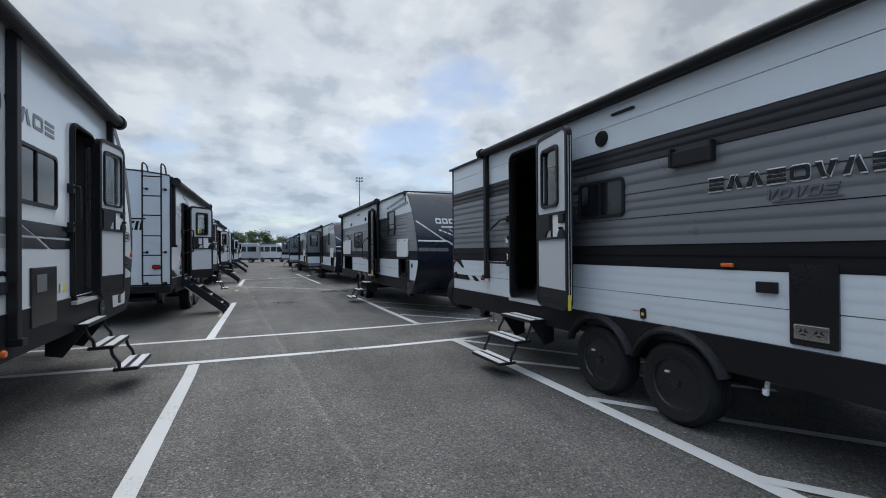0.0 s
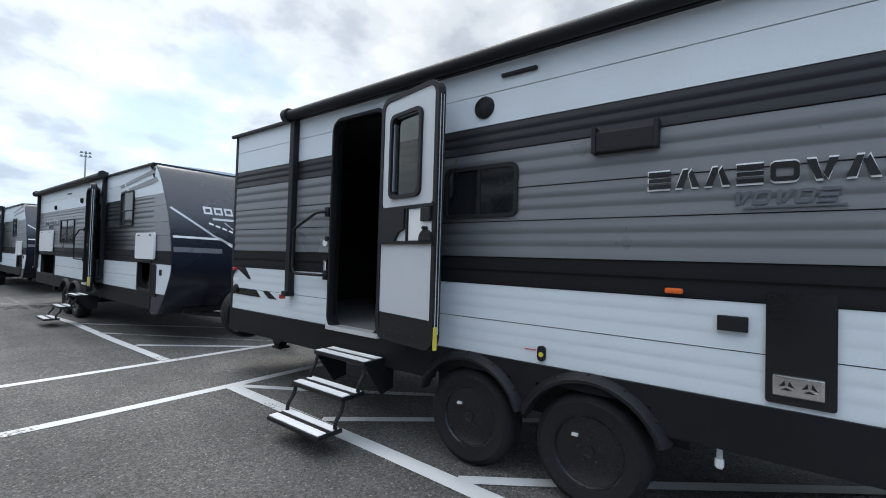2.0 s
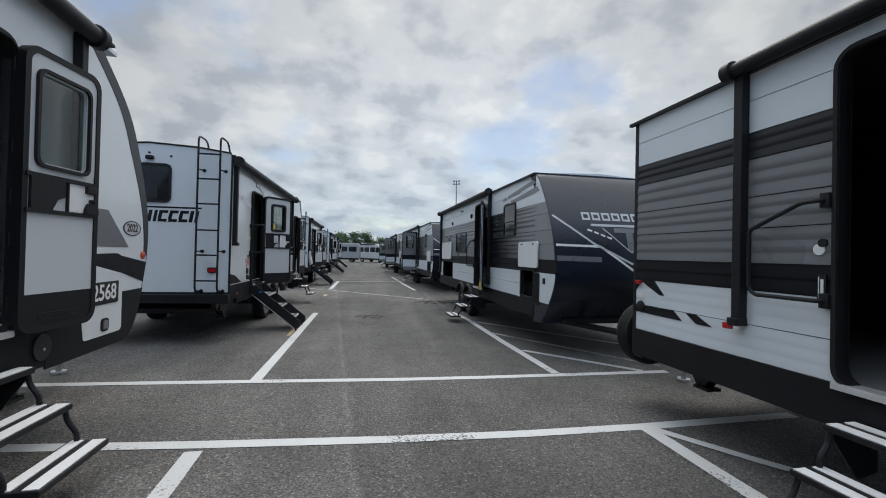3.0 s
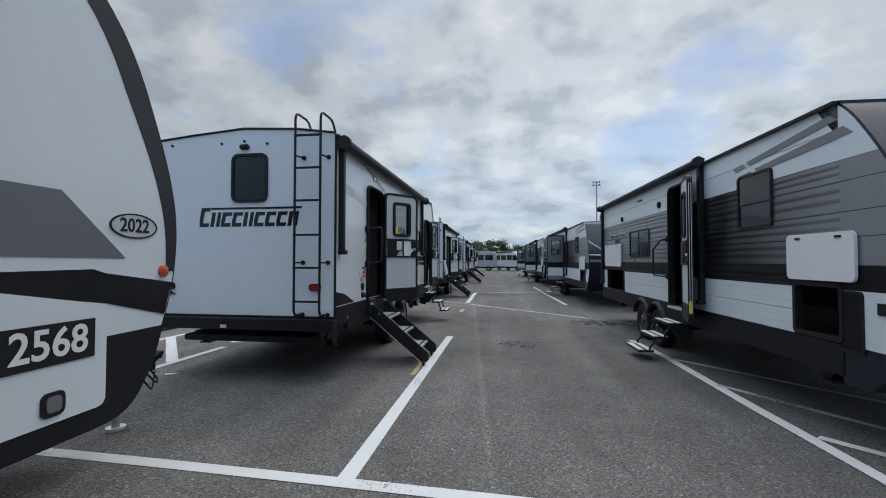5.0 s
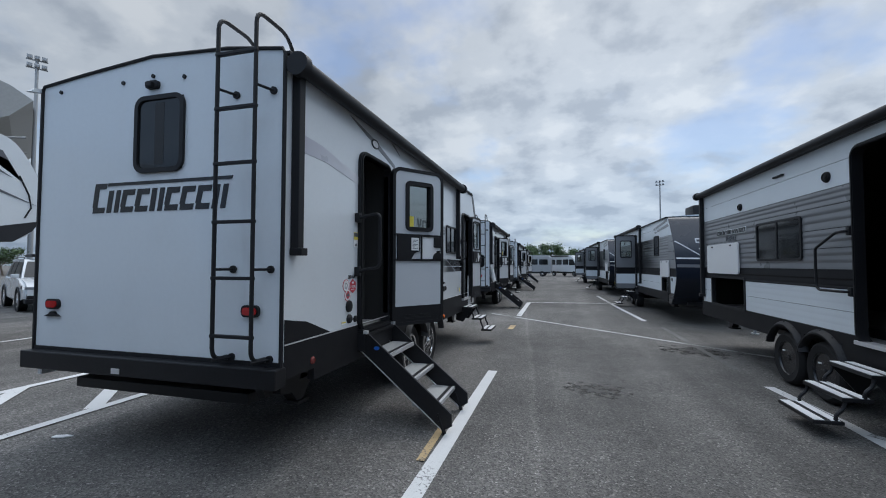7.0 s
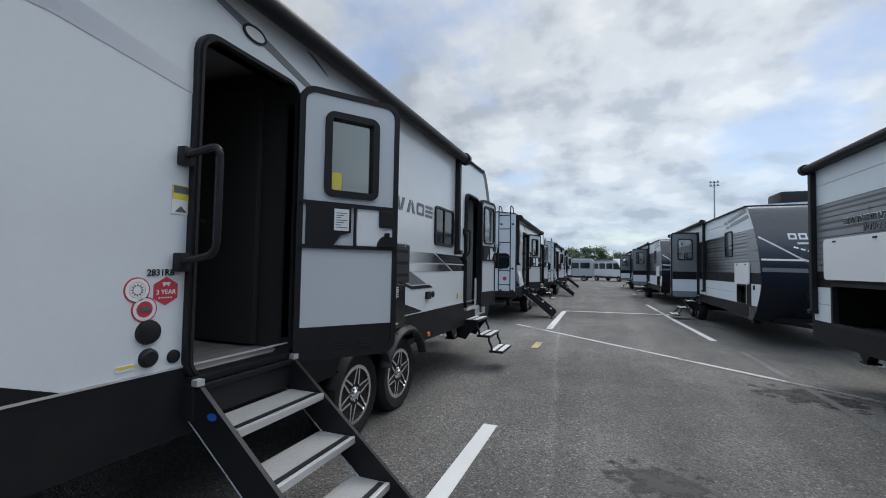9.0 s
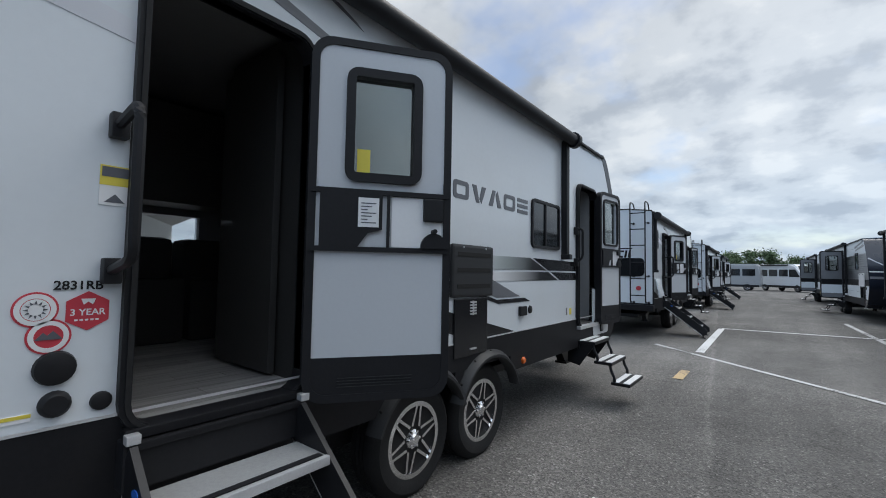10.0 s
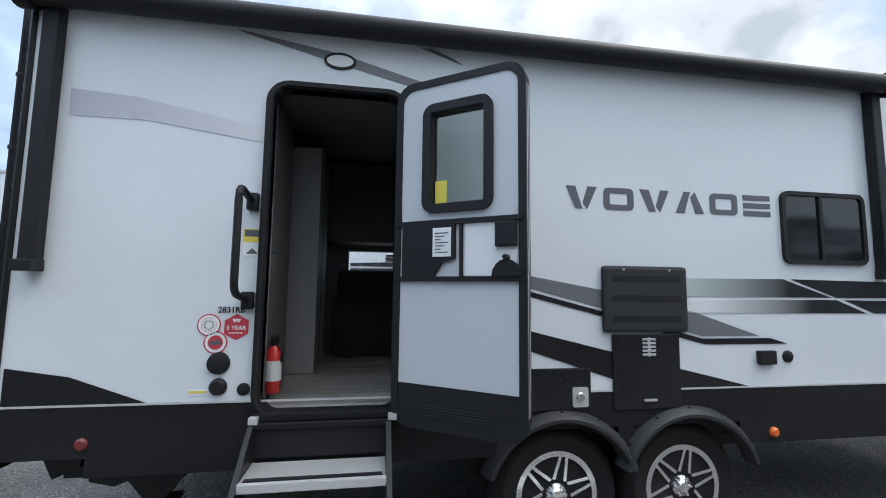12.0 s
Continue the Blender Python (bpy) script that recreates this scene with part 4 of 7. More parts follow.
# ---- white trailer with two doors ----
def white_trailer(m, label, stretch=0.0, doors=(36, 28), rear="window", stairs="solid", number=None, leaf_width=0.58, badge_dz=0.0, detailed=True, front_steps=True, win=(4.31, 4.96, 1.73, 2.205), text=(2.81, 4.26, 2.03, 2.165), awn=(0.02, 5.14, 0.112, 5.06, 1.62, 1.66), tall=1.0, d2=(5.49, 6.08, 0.88, 2.52), nose_line=None, steps=(5.51, 6.06, 0.715, 0.0, 0.205, 0.185)):
    root = new("travel_trailer")
    root.matrix_world = m @ Matrix.Diagonal((1, 1, tall, 1))
    tagged(root, label, "travel trailer")
    s = stretch
    back_of_nose = 6.25 + s * 0.5
    prof = smooth_profile(nose_line or [(6.55 + s, 3.10), (6.72 + s, 2.98), (6.98 + s, 2.55), (7.17 + s, 2.05), (7.24 + s, 1.60), (7.20 + s, 1.36), (7.08 + s, 1.05), (6.86 + s, 0.66), (6.45 + s, 0.56)])
    d1 = (1.165, 1.86, 0.91, 2.615)
    bm = bmesh.new()
    wall(bm, 0.03, back_of_nose, 0.97, 3.04, [d1, d2], 0.0, 0.05)
    side = part("side_wall", bm, GEL, root, "glossy white fibreglass side")
    bm = bmesh.new()
    wall(bm, 0.03, back_of_nose, 0.635, 0.968, [d1, d2, (0.0, 0.40, 0.5, 0.725)] + [(u - 0.35, u + 0.35, 0.5, 0.765) for u in HUBS], -0.006, 0.05)
    skirt = part("skirt", bm, SKIRT, root, "black metal skirt")
    if detailed:
        part("frame_bracket", made(prism, [(0.04, 0.74), (0.28, 0.74), (0.25, 0.60), (0.13, 0.55)], 0.22, 0.29), STEEL, skirt, "black frame bracket under the skirt")
        part("frame_bracket", made(prism, [(0.29, 0.74), (0.58, 0.74), (0.55, 0.55), (0.42, 0.50), (0.30, 0.53)], 0.22, 0.29), STEEL, skirt, "black frame bracket under the skirt")
    part("skirt_trim", made(box, 0.03, back_of_nose, -0.009, -0.004, 0.962, 0.972), ALU, skirt)
    bm = bmesh.new()
    wall(bm, 0.03, back_of_nose, 0.60, 3.06, [(1.45, 2.30, 1.70, 1.94)], WIDTH - 0.05, WIDTH)
    part("side_wall", bm, GEL, root)
    arch = [(0.0, 3.03), (0.02, 3.075), (0.5, 3.14), (WIDTH / 2, 3.175), (WIDTH - 0.5, 3.115), (WIDTH - 0.02, 3.065), (WIDTH, 3.02)]
    if rear == "window":
        rear_wall = part("rear_wall", made(prism, [(0.0, 0.83)] + arch + [(WIDTH, 0.83)], 0.0, 0.03, "x"), GEL, root, "smooth white rear wall")
    else:
        rear_wall = part("rear_wall", made(prism, [(0.0, 0.83)] + arch + [(WIDTH, 0.83)], 0.0, 0.03, "x"), GEL, root)
    roof_pts = arch + [(WIDTH, 3.0), (0.0, 3.0)]
    roof = part("roof", made(prism, [(y, z + 0.004) for y, z in roof_pts], 0.03, 6.60 + s, "x"), GEL, root, "white arched roof")
    bm = bmesh.new()
    tube(bm, [(-0.004, y, z + 0.006) for y, z in arch], 0.014, 6)
    for y in (0.0, WIDTH):
        tube(bm, [(-0.002, y, 0.80), (-0.002, y, 3.05)], 0.016, 6)
    part("edge_trim", bm, BLACK, rear_wall, "black corner moulding", smooth=True)
    part("gutter", made(box, 0.0, 6.5 + s, -0.035, 0.0, 3.035, 3.06, 0.004), BLACK, roof)
    bm = made(prism, [(0.03, 3.05), (-0.06, 3.04), (-0.10, 3.0), (0.0, 3.02)], WIDTH, WIDTH + 0.06)
    part("gutter_spout", bm, GEL, roof)
    bm = made(box, 2.9, 3.65, 0.50, 1.25, 3.12, 3.36, 0.06)
    part("roof_vent", bm, BLACK, roof, "black roof air conditioner")
    # nose
    nose = part("nose", made(nose_block, back_of_nose, prof, 0.0, WIDTH), GEL, root, "rounded white front cap", smooth=True)
    bm = bmesh.new()
    k0 = [i for i, p in enumerate(prof) if p[1] >= 1.30]
    edge = [prof[i] for i in k0]
    inner = [(u - 0.06 - 0.10 * min(1, max(0, (z - 1.3) / 1.0)), z - 0.03 * max(0, z - 2.4)) for u, z in edge]
    for a, b, c, d in zip(edge, edge[1:], inner[1:], inner):
        prism(bm, [a, b, c, d], -0.004, 0.002)
    part("nose_trim", bm, DARK, nose, "dark grey edge band")
    bm = bmesh.new()
    for (ua, za), (ub, zb) in zip(edge, edge[1:]):
        bm.faces.new([bm.verts.new(p) for p in ((ua + 0.004, -0.004, za), (ub + 0.004, -0.004, zb), (ub + 0.004, WIDTH, zb), (ua + 0.004, WIDTH, za))])
    part("nose_front", bm, DARK, nose, "dark grey wrap", smooth=False)
    low = [p for p in prof if p[1] <= 1.42]
    b0 = back_of_nose - 0.13
    fu = front_u(prof, 1.0)
    part("nose_band", made(prism, [(b0, 1.365), (fu - 0.44, 1.372), (fu - 0.38, 1.352), (front_u(prof, 1.286) - 0.005, 1.286), (front_u(prof, 1.105) - 0.008, 1.105), (fu - 0.365, 1.203), (b0, 1.35)], -0.005, 0.001), BLACK_GLOSS, nose, "black graphic band")
    part("nose_skirt", made(prism, [(b0, 0.97), (fu - 0.37, 1.04), (front_u(prof, 1.045) + 0.004, 1.043)] + [(u + 0.004, z) for u, z in low if z < 1.04] + [(b0, low[-1][1])], -0.010, 0.001), SKIRT, nose, "black lower front")
    bm = bmesh.new()
    for (ua, za), (ub, zb) in zip(low, low[1:]):
        bm.faces.new([bm.verts.new(p) for p in ((ua + 0.004, -0.004, za), (ub + 0.004, -0.004, zb), (ub + 0.004, WIDTH, zb), (ua + 0.004, WIDTH, za))])
    part("nose_belly", bm, SKIRT, nose, "black lower front")
    part("nose_wedge", made(prism, [(back_of_nose - 0.1, 1.86 + badge_dz), (front_u(prof, 1.7) - 0.72, 1.86 + badge_dz), (front_u(prof, 1.7) - 0.36, 1.56 + badge_dz), (back_of_nose - 0.1, 1.57 + badge_dz)], -0.004, 0.001), GREY_VINYL, nose, "grey wedge graphic")
    bm = made(prism, disc(front_u(prof, 1.73) - 0.30, 1.73 + badge_dz, 0.155, 28, 0.40), -0.005, 0.0)
    oval = part("year_badge", bm, SILVER, nose, "silver oval year badge")
    bm = bmesh.new()
    ring(bm, disc(front_u(prof, 1.73) - 0.30, 1.73 + badge_dz, 0.16, 28, 0.41), disc(front_u(prof, 1.73) - 0.30, 1.73 + badge_dz, 0.150, 28, 0.39), -0.007, 0.0)
    part("badge_rim", bm, BLACK, oval)
    words("2022", 0.100, BLACK, oval, pose(front_u(prof, 1.73) - 0.30, -0.0065, 1.73 + badge_dz, 90, 0, 0), "year")
    part("marker_light", made(lathe, [(0.02, -0.022), (0.034, -0.014), (0.036, 0.0)], front_u(prof, 1.45) - 0.10, 1.352, 14), ORANGE_LENS, nose, "amber marker light", smooth=True)
    wp = [(fu - 0.955, 1.305), (fu - 0.395, 1.203), (fu - 0.37, 1.19), (fu - 0.37, 0.745), (fu - 0.385, 0.722), (fu - 0.41, 0.714), (fu - 0.90, 0.714), (fu - 0.925, 0.725), (fu - 0.93, 0.75), (fu - 0.955, 0.885)]
    hatch = part("front_hatch", made(prism, wp, -0.014, 0.0), GEL, nose, "white storage hatch")
    ub = fu - 0.64
    latch = part("hatch_latch", made(prism, rrect(ub - 0.055, ub + 0.055, 0.745, 0.85, 0.03), -0.022, -0.012), BLACK, hatch)
    part("latch_paddle", made(prism, rrect(ub - 0.034, ub + 0.034, 0.765, 0.832, 0.018), -0.028, -0.020), GREY_VINYL, latch)
    if number:
        uc = fu - 0.70
        plate = part("stock_number", made(box, uc - 0.17, uc + 0.26, -0.019, -0.013, 0.964, 1.142), BLACK, hatch, "black stock number panel")
        words(number, 0.178, WHITE_VINYL, plate, pose(uc + 0.045, -0.0205, 1.053, 90, 0, 0), "number")
    # rear
    bump = part("bumper", made(box, -0.09, 0.03, -0.02, WIDTH + 0.02, 0.68, 0.82, 0.01), STEEL, root, "black rear bumper")
    part("plate_light", made(box, -0.096, -0.088, 1.36, 1.44, 0.70, 0.74), ALU, bump)
    part("rear_sill", made(box, -0.012, 0.03, -0.004, WIDTH + 0.004, 0.82, 0.85), BLACK, rear_wall)
    if detailed:
        for y in (0.25, 2.22):
            tl = part("tail_light", made(lambda b: prism(b, rrect(y - 0.075, y + 0.075, 1.16, 1.245, 0.035), -0.022, 0.0, "x")), BLACK, rear_wall, "red tail light in a black bezel")
            part("lens", made(lambda b: prism(b, rrect(y - 0.058, y + 0.058, 1.175, 1.23, 0.026), -0.032, -0.018, "x")), RED, tl)
        part("plate_bracket", made(prism, [(2.13, 1.10), (2.31, 1.10), (2.26, 1.12), (2.24, 1.14), (2.20, 1.14), (2.18, 1.12)], -0.02, 0, "x"), BLACK, rear_wall)
        for y, z in ((2.22, 3.0), (1.52, 3.0), (0.90, 2.98), (1.21, 3.02)):
            part("clearance_light", made(prism, disc(y, z, 0.016, 10), -0.012, 0, "x"), BLACK, rear_wall)
        bm = bmesh.new()
        prism(bm, rrect(1.14, 1.26, 2.915, 2.975, 0.02), -0.03, 0, "x")
        box(bm, -0.06, -0.02, 1.17, 1.23, 2.92, 2.955, 0.006)
        part("camera_mount", bm, BLACK, rear_wall, "black rear camera mount")
    if rear == "window":
        y0, y1, z0, z1 = 0.885, 1.375, 2.25, 2.86
        bm = bmesh.new()
        n_out, n_in = rrect(y0, y1, z0, z1, 0.09), rrect(y0 + 0.035, y1 - 0.035, z0 + 0.035, z1 - 0.035, 0.06)
        v = [[bm.verts.new((x, p[0], p[1])) for p in o] for o in (n_out, n_in) for x in (-0.022, 0.004)]
        for i in range(len(n_out)):
            j = (i + 1) % len(n_out)
            for a, b in ((v[0], v[1]), (v[2], v[3]), (v[0], v[2]), (v[1], v[3])):
                bm.faces.new((a[i], a[j], b[j], b[i]))
        fr = part("rear_window", bm, BLACK, rear_wall, "black-framed rear window", smooth=True)
        part("pane", made(box, -0.008, -0.001, y0 + 0.02, y1 - 0.02, z0 + 0.02, z1 - 0.02), TINT, fr)
        part("curtain", made(box, -0.0095, -0.008, y0 + 0.20, y0 + 0.29, z0 + 0.06, z1 - 0.06), VENT_PLASTIC, fr)
    else:
        fr = part("rear_window", made(lambda b: prism(b, rrect(0.18, 0.98, 1.50, 1.94, 0.10), -0.022, 0.0, "x")), TINT, rear_wall, "black rear window")
        slider_window(side, 0.34, 0.56, 2.18, 2.66)
        part("hatch_lid", made(prism, [(-0.02, 1.46), (-0.04, 1.46), (-0.13, 1.02), (-0.11, 1.02)], 0.08, 0.62, "x"), GEL, side, "white hatch lid propped open")
        part("spare_cap", made(lambda b: prism(b, disc(0.31, 1.21, 0.055, 20), -0.01, 0, "x")), RED_PRINT, rear_wall, "round red sticker")
    bm = bmesh.new()
    z0, z1 = 1.95, 2.13
    n, a, b = 9, 1.83, 0.485
    for i in range(n):
        w = (a - b) / n
        ya, yb = a - i * w - 0.012, a - (i + 1) * w + 0.012
        top_z = z1 + (0.06 if i == 0 else 0.0)
        sl = 0.03
        kind = "oivoiovoi"[i]
        if kind == "i":
            prism(bm, [(ya, z0), (ya - 0.05, z0), (ya - 0.05 - sl, top_z), (ya - sl, top_z)], -0.004, 0, "x")
            prism(bm, [(yb + 0.045, z0), (yb, z0), (yb - sl, top_z), (yb + 0.045 - sl, top_z)], -0.004, 0, "x")
        else:
            prism(bm, [(ya, z0), (yb, z0), (yb - sl * 0.3, z0 + 0.045), (ya - sl * 0.3, z0 + 0.045)], -0.004, 0, "x")
            prism(bm, [(ya - sl * 0.7, top_z - 0.045), (yb - sl * 0.7, top_z - 0.045), (yb - sl, top_z), (ya - sl, top_z)], -0.004, 0, "x")
            prism(bm, [(ya, z0 + 0.045), (ya - 0.05, z0 + 0.045), (ya - 0.05 - sl * 0.7, top_z - 0.045), (ya - sl * 0.7, top_z - 0.045)], -0.004, 0, "x")
    prism(bm, [(1.66, 2.165), (0.44, 2.165), (0.43, 2.19), (1.65, 2.19)], -0.004, 0, "x")
    part("brand_mark", bm, BLACK_GLOSS, rear_wall, "black brand mark on the rear wall")
    # ladder
    bm = bmesh.new()
    for y in (0.135, 0.455):
        tube(bm, bend([(0.0, y, 0.87), (-0.14, y, 0.87), (-0.14, y, 3.30), (0.20, y, 3.30), (0.34, y, 3.10)], 0.09, 5), 0.015, 8)
    ladder = part("ladder", bm, BLACK, rear_wall, "black tubular rear ladder", smooth=True)
    for z in (1.04, 1.44, 1.83, 2.24, 2.63, 3.02):
        part("rung", made(box, -0.155, -0.125, 0.12, 0.47, z - 0.012, z + 0.012, 0.005), BLACK, ladder)
    for y in (0.135, 0.455):
        for z in (0.87, 1.50, 2.78):
            bm = made(tube, [(-0.14, y, z), (-0.006, y - 0.045, z)], 0.010, 6)
            tube(bm, [(-0.016, y - 0.045, z), (0.0, y - 0.045, z)], 0.028, 10)
            part("standoff", bm, BLACK, ladder, smooth=True)
    # side graphics
    part("corner_wedge", made(prism, [(0.03, 0.968), (0.65, 0.968), (0.62, 0.98), (0.3, 1.10), (0.03, 1.145)], -0.005, 0.001), SKIRT, side, "black corner wedge")
    part("stripe", made(prism, [(0.19, 2.385), (0.19, 2.525), (0.5, 2.505), (1.13, 2.385), (1.13, 2.305), (0.55, 2.385)], -0.003, 0.001), FADE_C, side, "fading lavender-grey stripe")
    part("swoosh", made(prism, [(0.95, 2.93), (1.50, 2.845), (2.05, 2.70), (2.05, 2.655), (1.48, 2.79), (1.0, 2.91)], -0.003, 0.001), GREY_VINYL, side, "grey swoosh")
    part("swoosh", made(prism, [(1.95, 2.93), (2.20, 2.85), (2.15, 2.88), (2.02, 2.93)], -0.003, 0.001), LETTER, side)
    ov = part("side_oval", made(prism, disc(1.50, 2.80, 0.075, 24, 0.5), -0.008, -0.002), WHITE_VINYL, side, "oval side badge")
    bm = bmesh.new()
    ring(bm, disc(1.50, 2.80, 0.088, 24, 0.55), disc(1.50, 2.80, 0.073, 24, 0.48), -0.010, -0.001)
    part("oval_rim", bm, BLACK, ov)
    brand_mark(side, LETTER, "dark grey brand mark", *text, 6, -0.004, 0.001, 0.0, "vovaoi")
    part("stripe", made(prism, [(3.58, 1.515), (3.58, 1.625), (4.30, 1.63), (4.66, 1.515)], -0.004, 0.001), FADE_A, side, "fading black stripe")
    part("stripe", made(prism, [(3.58, 1.415), (3.58, 1.495), (4.70, 1.50), (4.93, 1.415)], -0.004, 0.001), FADE_B, side, "fading black stripe")
    end = d2[0] - 0.05
    part("stripe", made(prism, [(4.36, 1.63), (end, 1.62), (end, 1.515), (4.70, 1.515)], -0.004, 0.001), BLACK_GLOSS, side)
    part("stripe", made(prism, [(4.76, 1.50), (end, 1.495), (end, 1.415), (4.99, 1.415)], -0.004, 0.001), BLACK_GLOSS, side)
    part("chevron", made(prism, [(2.55, 1.63), (2.55, 1.565), (3.70, 1.275), (4.10, 1.275), (3.65, 1.42), (3.2, 1.52)], -0.004, 0.001), GREY_VINYL, side, "grey chevron graphic")
    part("chevron_edge", made(prism, [(2.55, 1.545), (2.55, 1.515), (3.72, 1.225), (4.30, 1.225), (4.18, 1.26), (3.70, 1.26)], -0.004, 0.001), BLACK_GLOSS, side)
    part("dark_wedge", made(prism, [(2.45, 1.345), (2.45, 1.245), (3.30, 0.968), (4.02, 0.968), (3.85, 1.01), (3.3, 1.14)], -0.004, 0.001), BLACK_GLOSS, side, "black wedge graphic")
    # doors
    door_frame(root, *d1, sill=STEEL)
    door_leaf(root, d1[1], d1[2] - 0.05, d1[3] + 0.02, 0.70, doors[0], cuts=(1.065, 1.59, 1.875, 1.925, 2.50))
    grab_handle(root, d1[0] - 0.08, 1.47, 1.98, 0.25, r=0.018)
    door_frame(root, *d2)
    door_leaf(root, d2[1], d2[2] - 0.02, d2[3] + 0.02, leaf_width, doors[1], paper=False, span=(0.12, 0.85), rim=0.02, cuts=tuple(d2[2] + q for q in (0.205, 0.71, 0.925, 0.975, 1.575)))
    grab_handle(root, d2[0] - 0.08, 1.62, 1.98, 0.10)
    if stairs == "solid":
        solid_steps(root, d1[0] + 0.02, d1[1] - 0.08, d1[2])
    if front_steps:
        folding_steps(root, *steps)
    # fittings by the door
    if detailed:
        part("port_cap", made(lathe, [(0.035, -0.022), (0.052, -0.016), (0.056, 0.0)], 0.96, 1.155, 20), BLACK, side, "black round inlet cap", smooth=True)
        part("port_cap", made(lathe, [(0.030, -0.026), (0.040, -0.016), (0.043, 0.0)], 0.965, 1.04, 18), BLACK, side, "black round inlet cap", smooth=True)
        part("port_cap", made(lathe, [(0.022, -0.014), (0.030, -0.010), (0.032, 0.0)], 1.085, 1.025, 16), BLACK, side, smooth=True)
        for (u, z) in ((0.905, 1.345), (0.94, 1.258)):
            st = part("sticker", made(prism, disc(u, z, 0.056, 28), -0.003, 0.001), RED_PRINT, side, "round red and white sticker")
            bm = bmesh.new()
            ring(bm, disc(u, z, 0.050, 28), disc(u, z, 0.036, 28), -0.0045, -0.002)
            part("sticker_ring", bm, WHITE_VINYL, st)
            if z > 1.3:
                part("sticker_field", made(prism, disc(u, z, 0.034, 24), -0.0045, -0.002), WHITE_VINYL, st)
                bm = bmesh.new()
                for k in range(12):
                    a = 2 * math.pi * k / 12
                    prism(bm, [(u + 0.030 * math.cos(a), z + 0.030 * math.sin(a)), (u + 0.018 * math.cos(a + 0.2), z + 0.018 * math.sin(a + 0.2)), (u + 0.018 * math.cos(a - 0.2), z + 0.018 * math.sin(a - 0.2))], -0.006, -0.004)
                part("sun_mark", bm, LETTER, st)
            else:
                part("mountain_mark", made(prism, [(u - 0.034, z - 0.010), (u - 0.014, z + 0.014), (u - 0.004, z + 0.004), (u + 0.010, z + 0.018), (u + 0.034, z - 0.010)], -0.0055, -0.002), LETTER, st)
        hx = part("sticker", made(prism, [(1.035 + 0.066 * math.cos(radians(60 * k + 30)), 1.335 + 0.066 * math.sin(radians(60 * k + 30))) for k in range(6)], -0.003, 0.001), RED_PRINT, side, "red hexagonal warranty sticker")
        words("3 YEAR", 0.030, WHITE_VINYL, hx, pose(1.035, -0.004, 1.33, 90, 0, 0), "print")
        for k in range(5):
            bar = made(box, 1.000 + 0.014 * k, 1.009 + 0.014 * k, -0.004, -0.002, 1.302, 1.308)
            part("print_bar", bar, WHITE_VINYL, hx)
        crown = made(prism, [(1.015, 1.376), (1.055, 1.376), (1.047, 1.356), (1.035, 1.366), (1.023, 1.356)], -0.004, -0.002)
        part("sticker_mark", crown, WHITE_VINYL, hx)
        words("2831RB", 0.041, BLACK, side, pose(1.008, -0.003, 1.42, 90, 0, 0), "model_number")
        lb = part("label", made(box, 0.83, 0.91, -0.003, 0.001, 1.0, 1.024), WHITE_VINYL, side, "small yellow and white label")
        part("label_bar", made(box, 0.83, 0.91, -0.004, -0.002, 1.012, 1.023), YELLOW, lb)
        lb = part("label", made(box, 1.045, 1.135, -0.003, 0.001, 1.70, 1.84), WHITE_VINYL, side, "yellow and white warning label")
        part("label_bar", made(box, 1.045, 1.135, -0.004, -0.002, 1.77, 1.84), YELLOW, lb)
        part("label_print", made(box, 1.05, 1.13, -0.005, -0.003, 1.80, 1.835), LETTER, lb)
        part("label_sign", made(prism, [(1.06, 1.71), (1.09, 1.74), (1.12, 1.71)], -0.0045, -0.002), LETTER, lb)
        part("marker_light", made(lathe, [(0.02, -0.02), (0.03, -0.012), (0.032, 0.0)], 0.38, 0.79, 14), MARKER_LENS, skirt, "red marker light", smooth=True)
        part("marker_light", made(lathe, [(0.02, -0.028), (0.03, -0.018), (0.032, 0.0)], 4.16, 0.695, 14), AMBER, skirt, "amber marker light", smooth=True)
    # mid side
    slider_window(side, *win, 0.46)
    bm = made(box, 3.04, 3.59, -0.035, 0.0, 1.30, 1.69, 0.02)
    vent = part("fridge_vent", bm, VENT_PLASTIC, side, "black louvred appliance vent")
    for z in (1.365, 1.485, 1.60):
        part("slot", made(box, 3.10, 3.54, -0.0375, -0.034, z, z + 0.032), BLACK_HOLE, vent)
    part("screw", made(lambda b: [prism(b, disc(u, 1.668, 0.008, 8), -0.039, -0.034) for u in (3.17, 3.47)]), GALV, vent)
    panel = part("heater_panel", made(box, 3.10, 3.535, -0.016, 0.0, 0.86, 1.29, 0.006), BLACK_GLOSS, side, "black water heater panel")
    bm = bmesh.new()
    for k in range(5):
        box(bm, 3.29, 3.375, -0.020, -0.015, 1.165 + 0.022 * k, 1.178 + 0.022 * k)
    box(bm, 3.325, 3.34, -0.019, -0.015, 1.16, 1.27)
    part("grille", bm, ALU, panel, "chrome grille")
    part("latch", made(box, 3.29, 3.37, -0.026, -0.015, 0.905, 0.917), ALU, panel)
    panel = part("service_panel", made(box, 2.60, 2.96, -0.016, 0.0, 0.87, 1.10, 0.006), BLACK_GLOSS, side, "black service panel")
    sq = part("lock_plate", made(prism, rrect(2.845, 2.94, 0.885, 0.995, 0.012), -0.022, -0.015), ALU, panel, "chrome latch")
    part("lock", made(lathe, [(0.02, -0.034), (0.028, -0.022)], 2.893, 0.94, 14), CHROME, sq)
    part("socket", made(box, 4.075, 4.195, -0.03, 0.0, 1.10, 1.185, 0.006), BLACK, side, "black outlet cover")
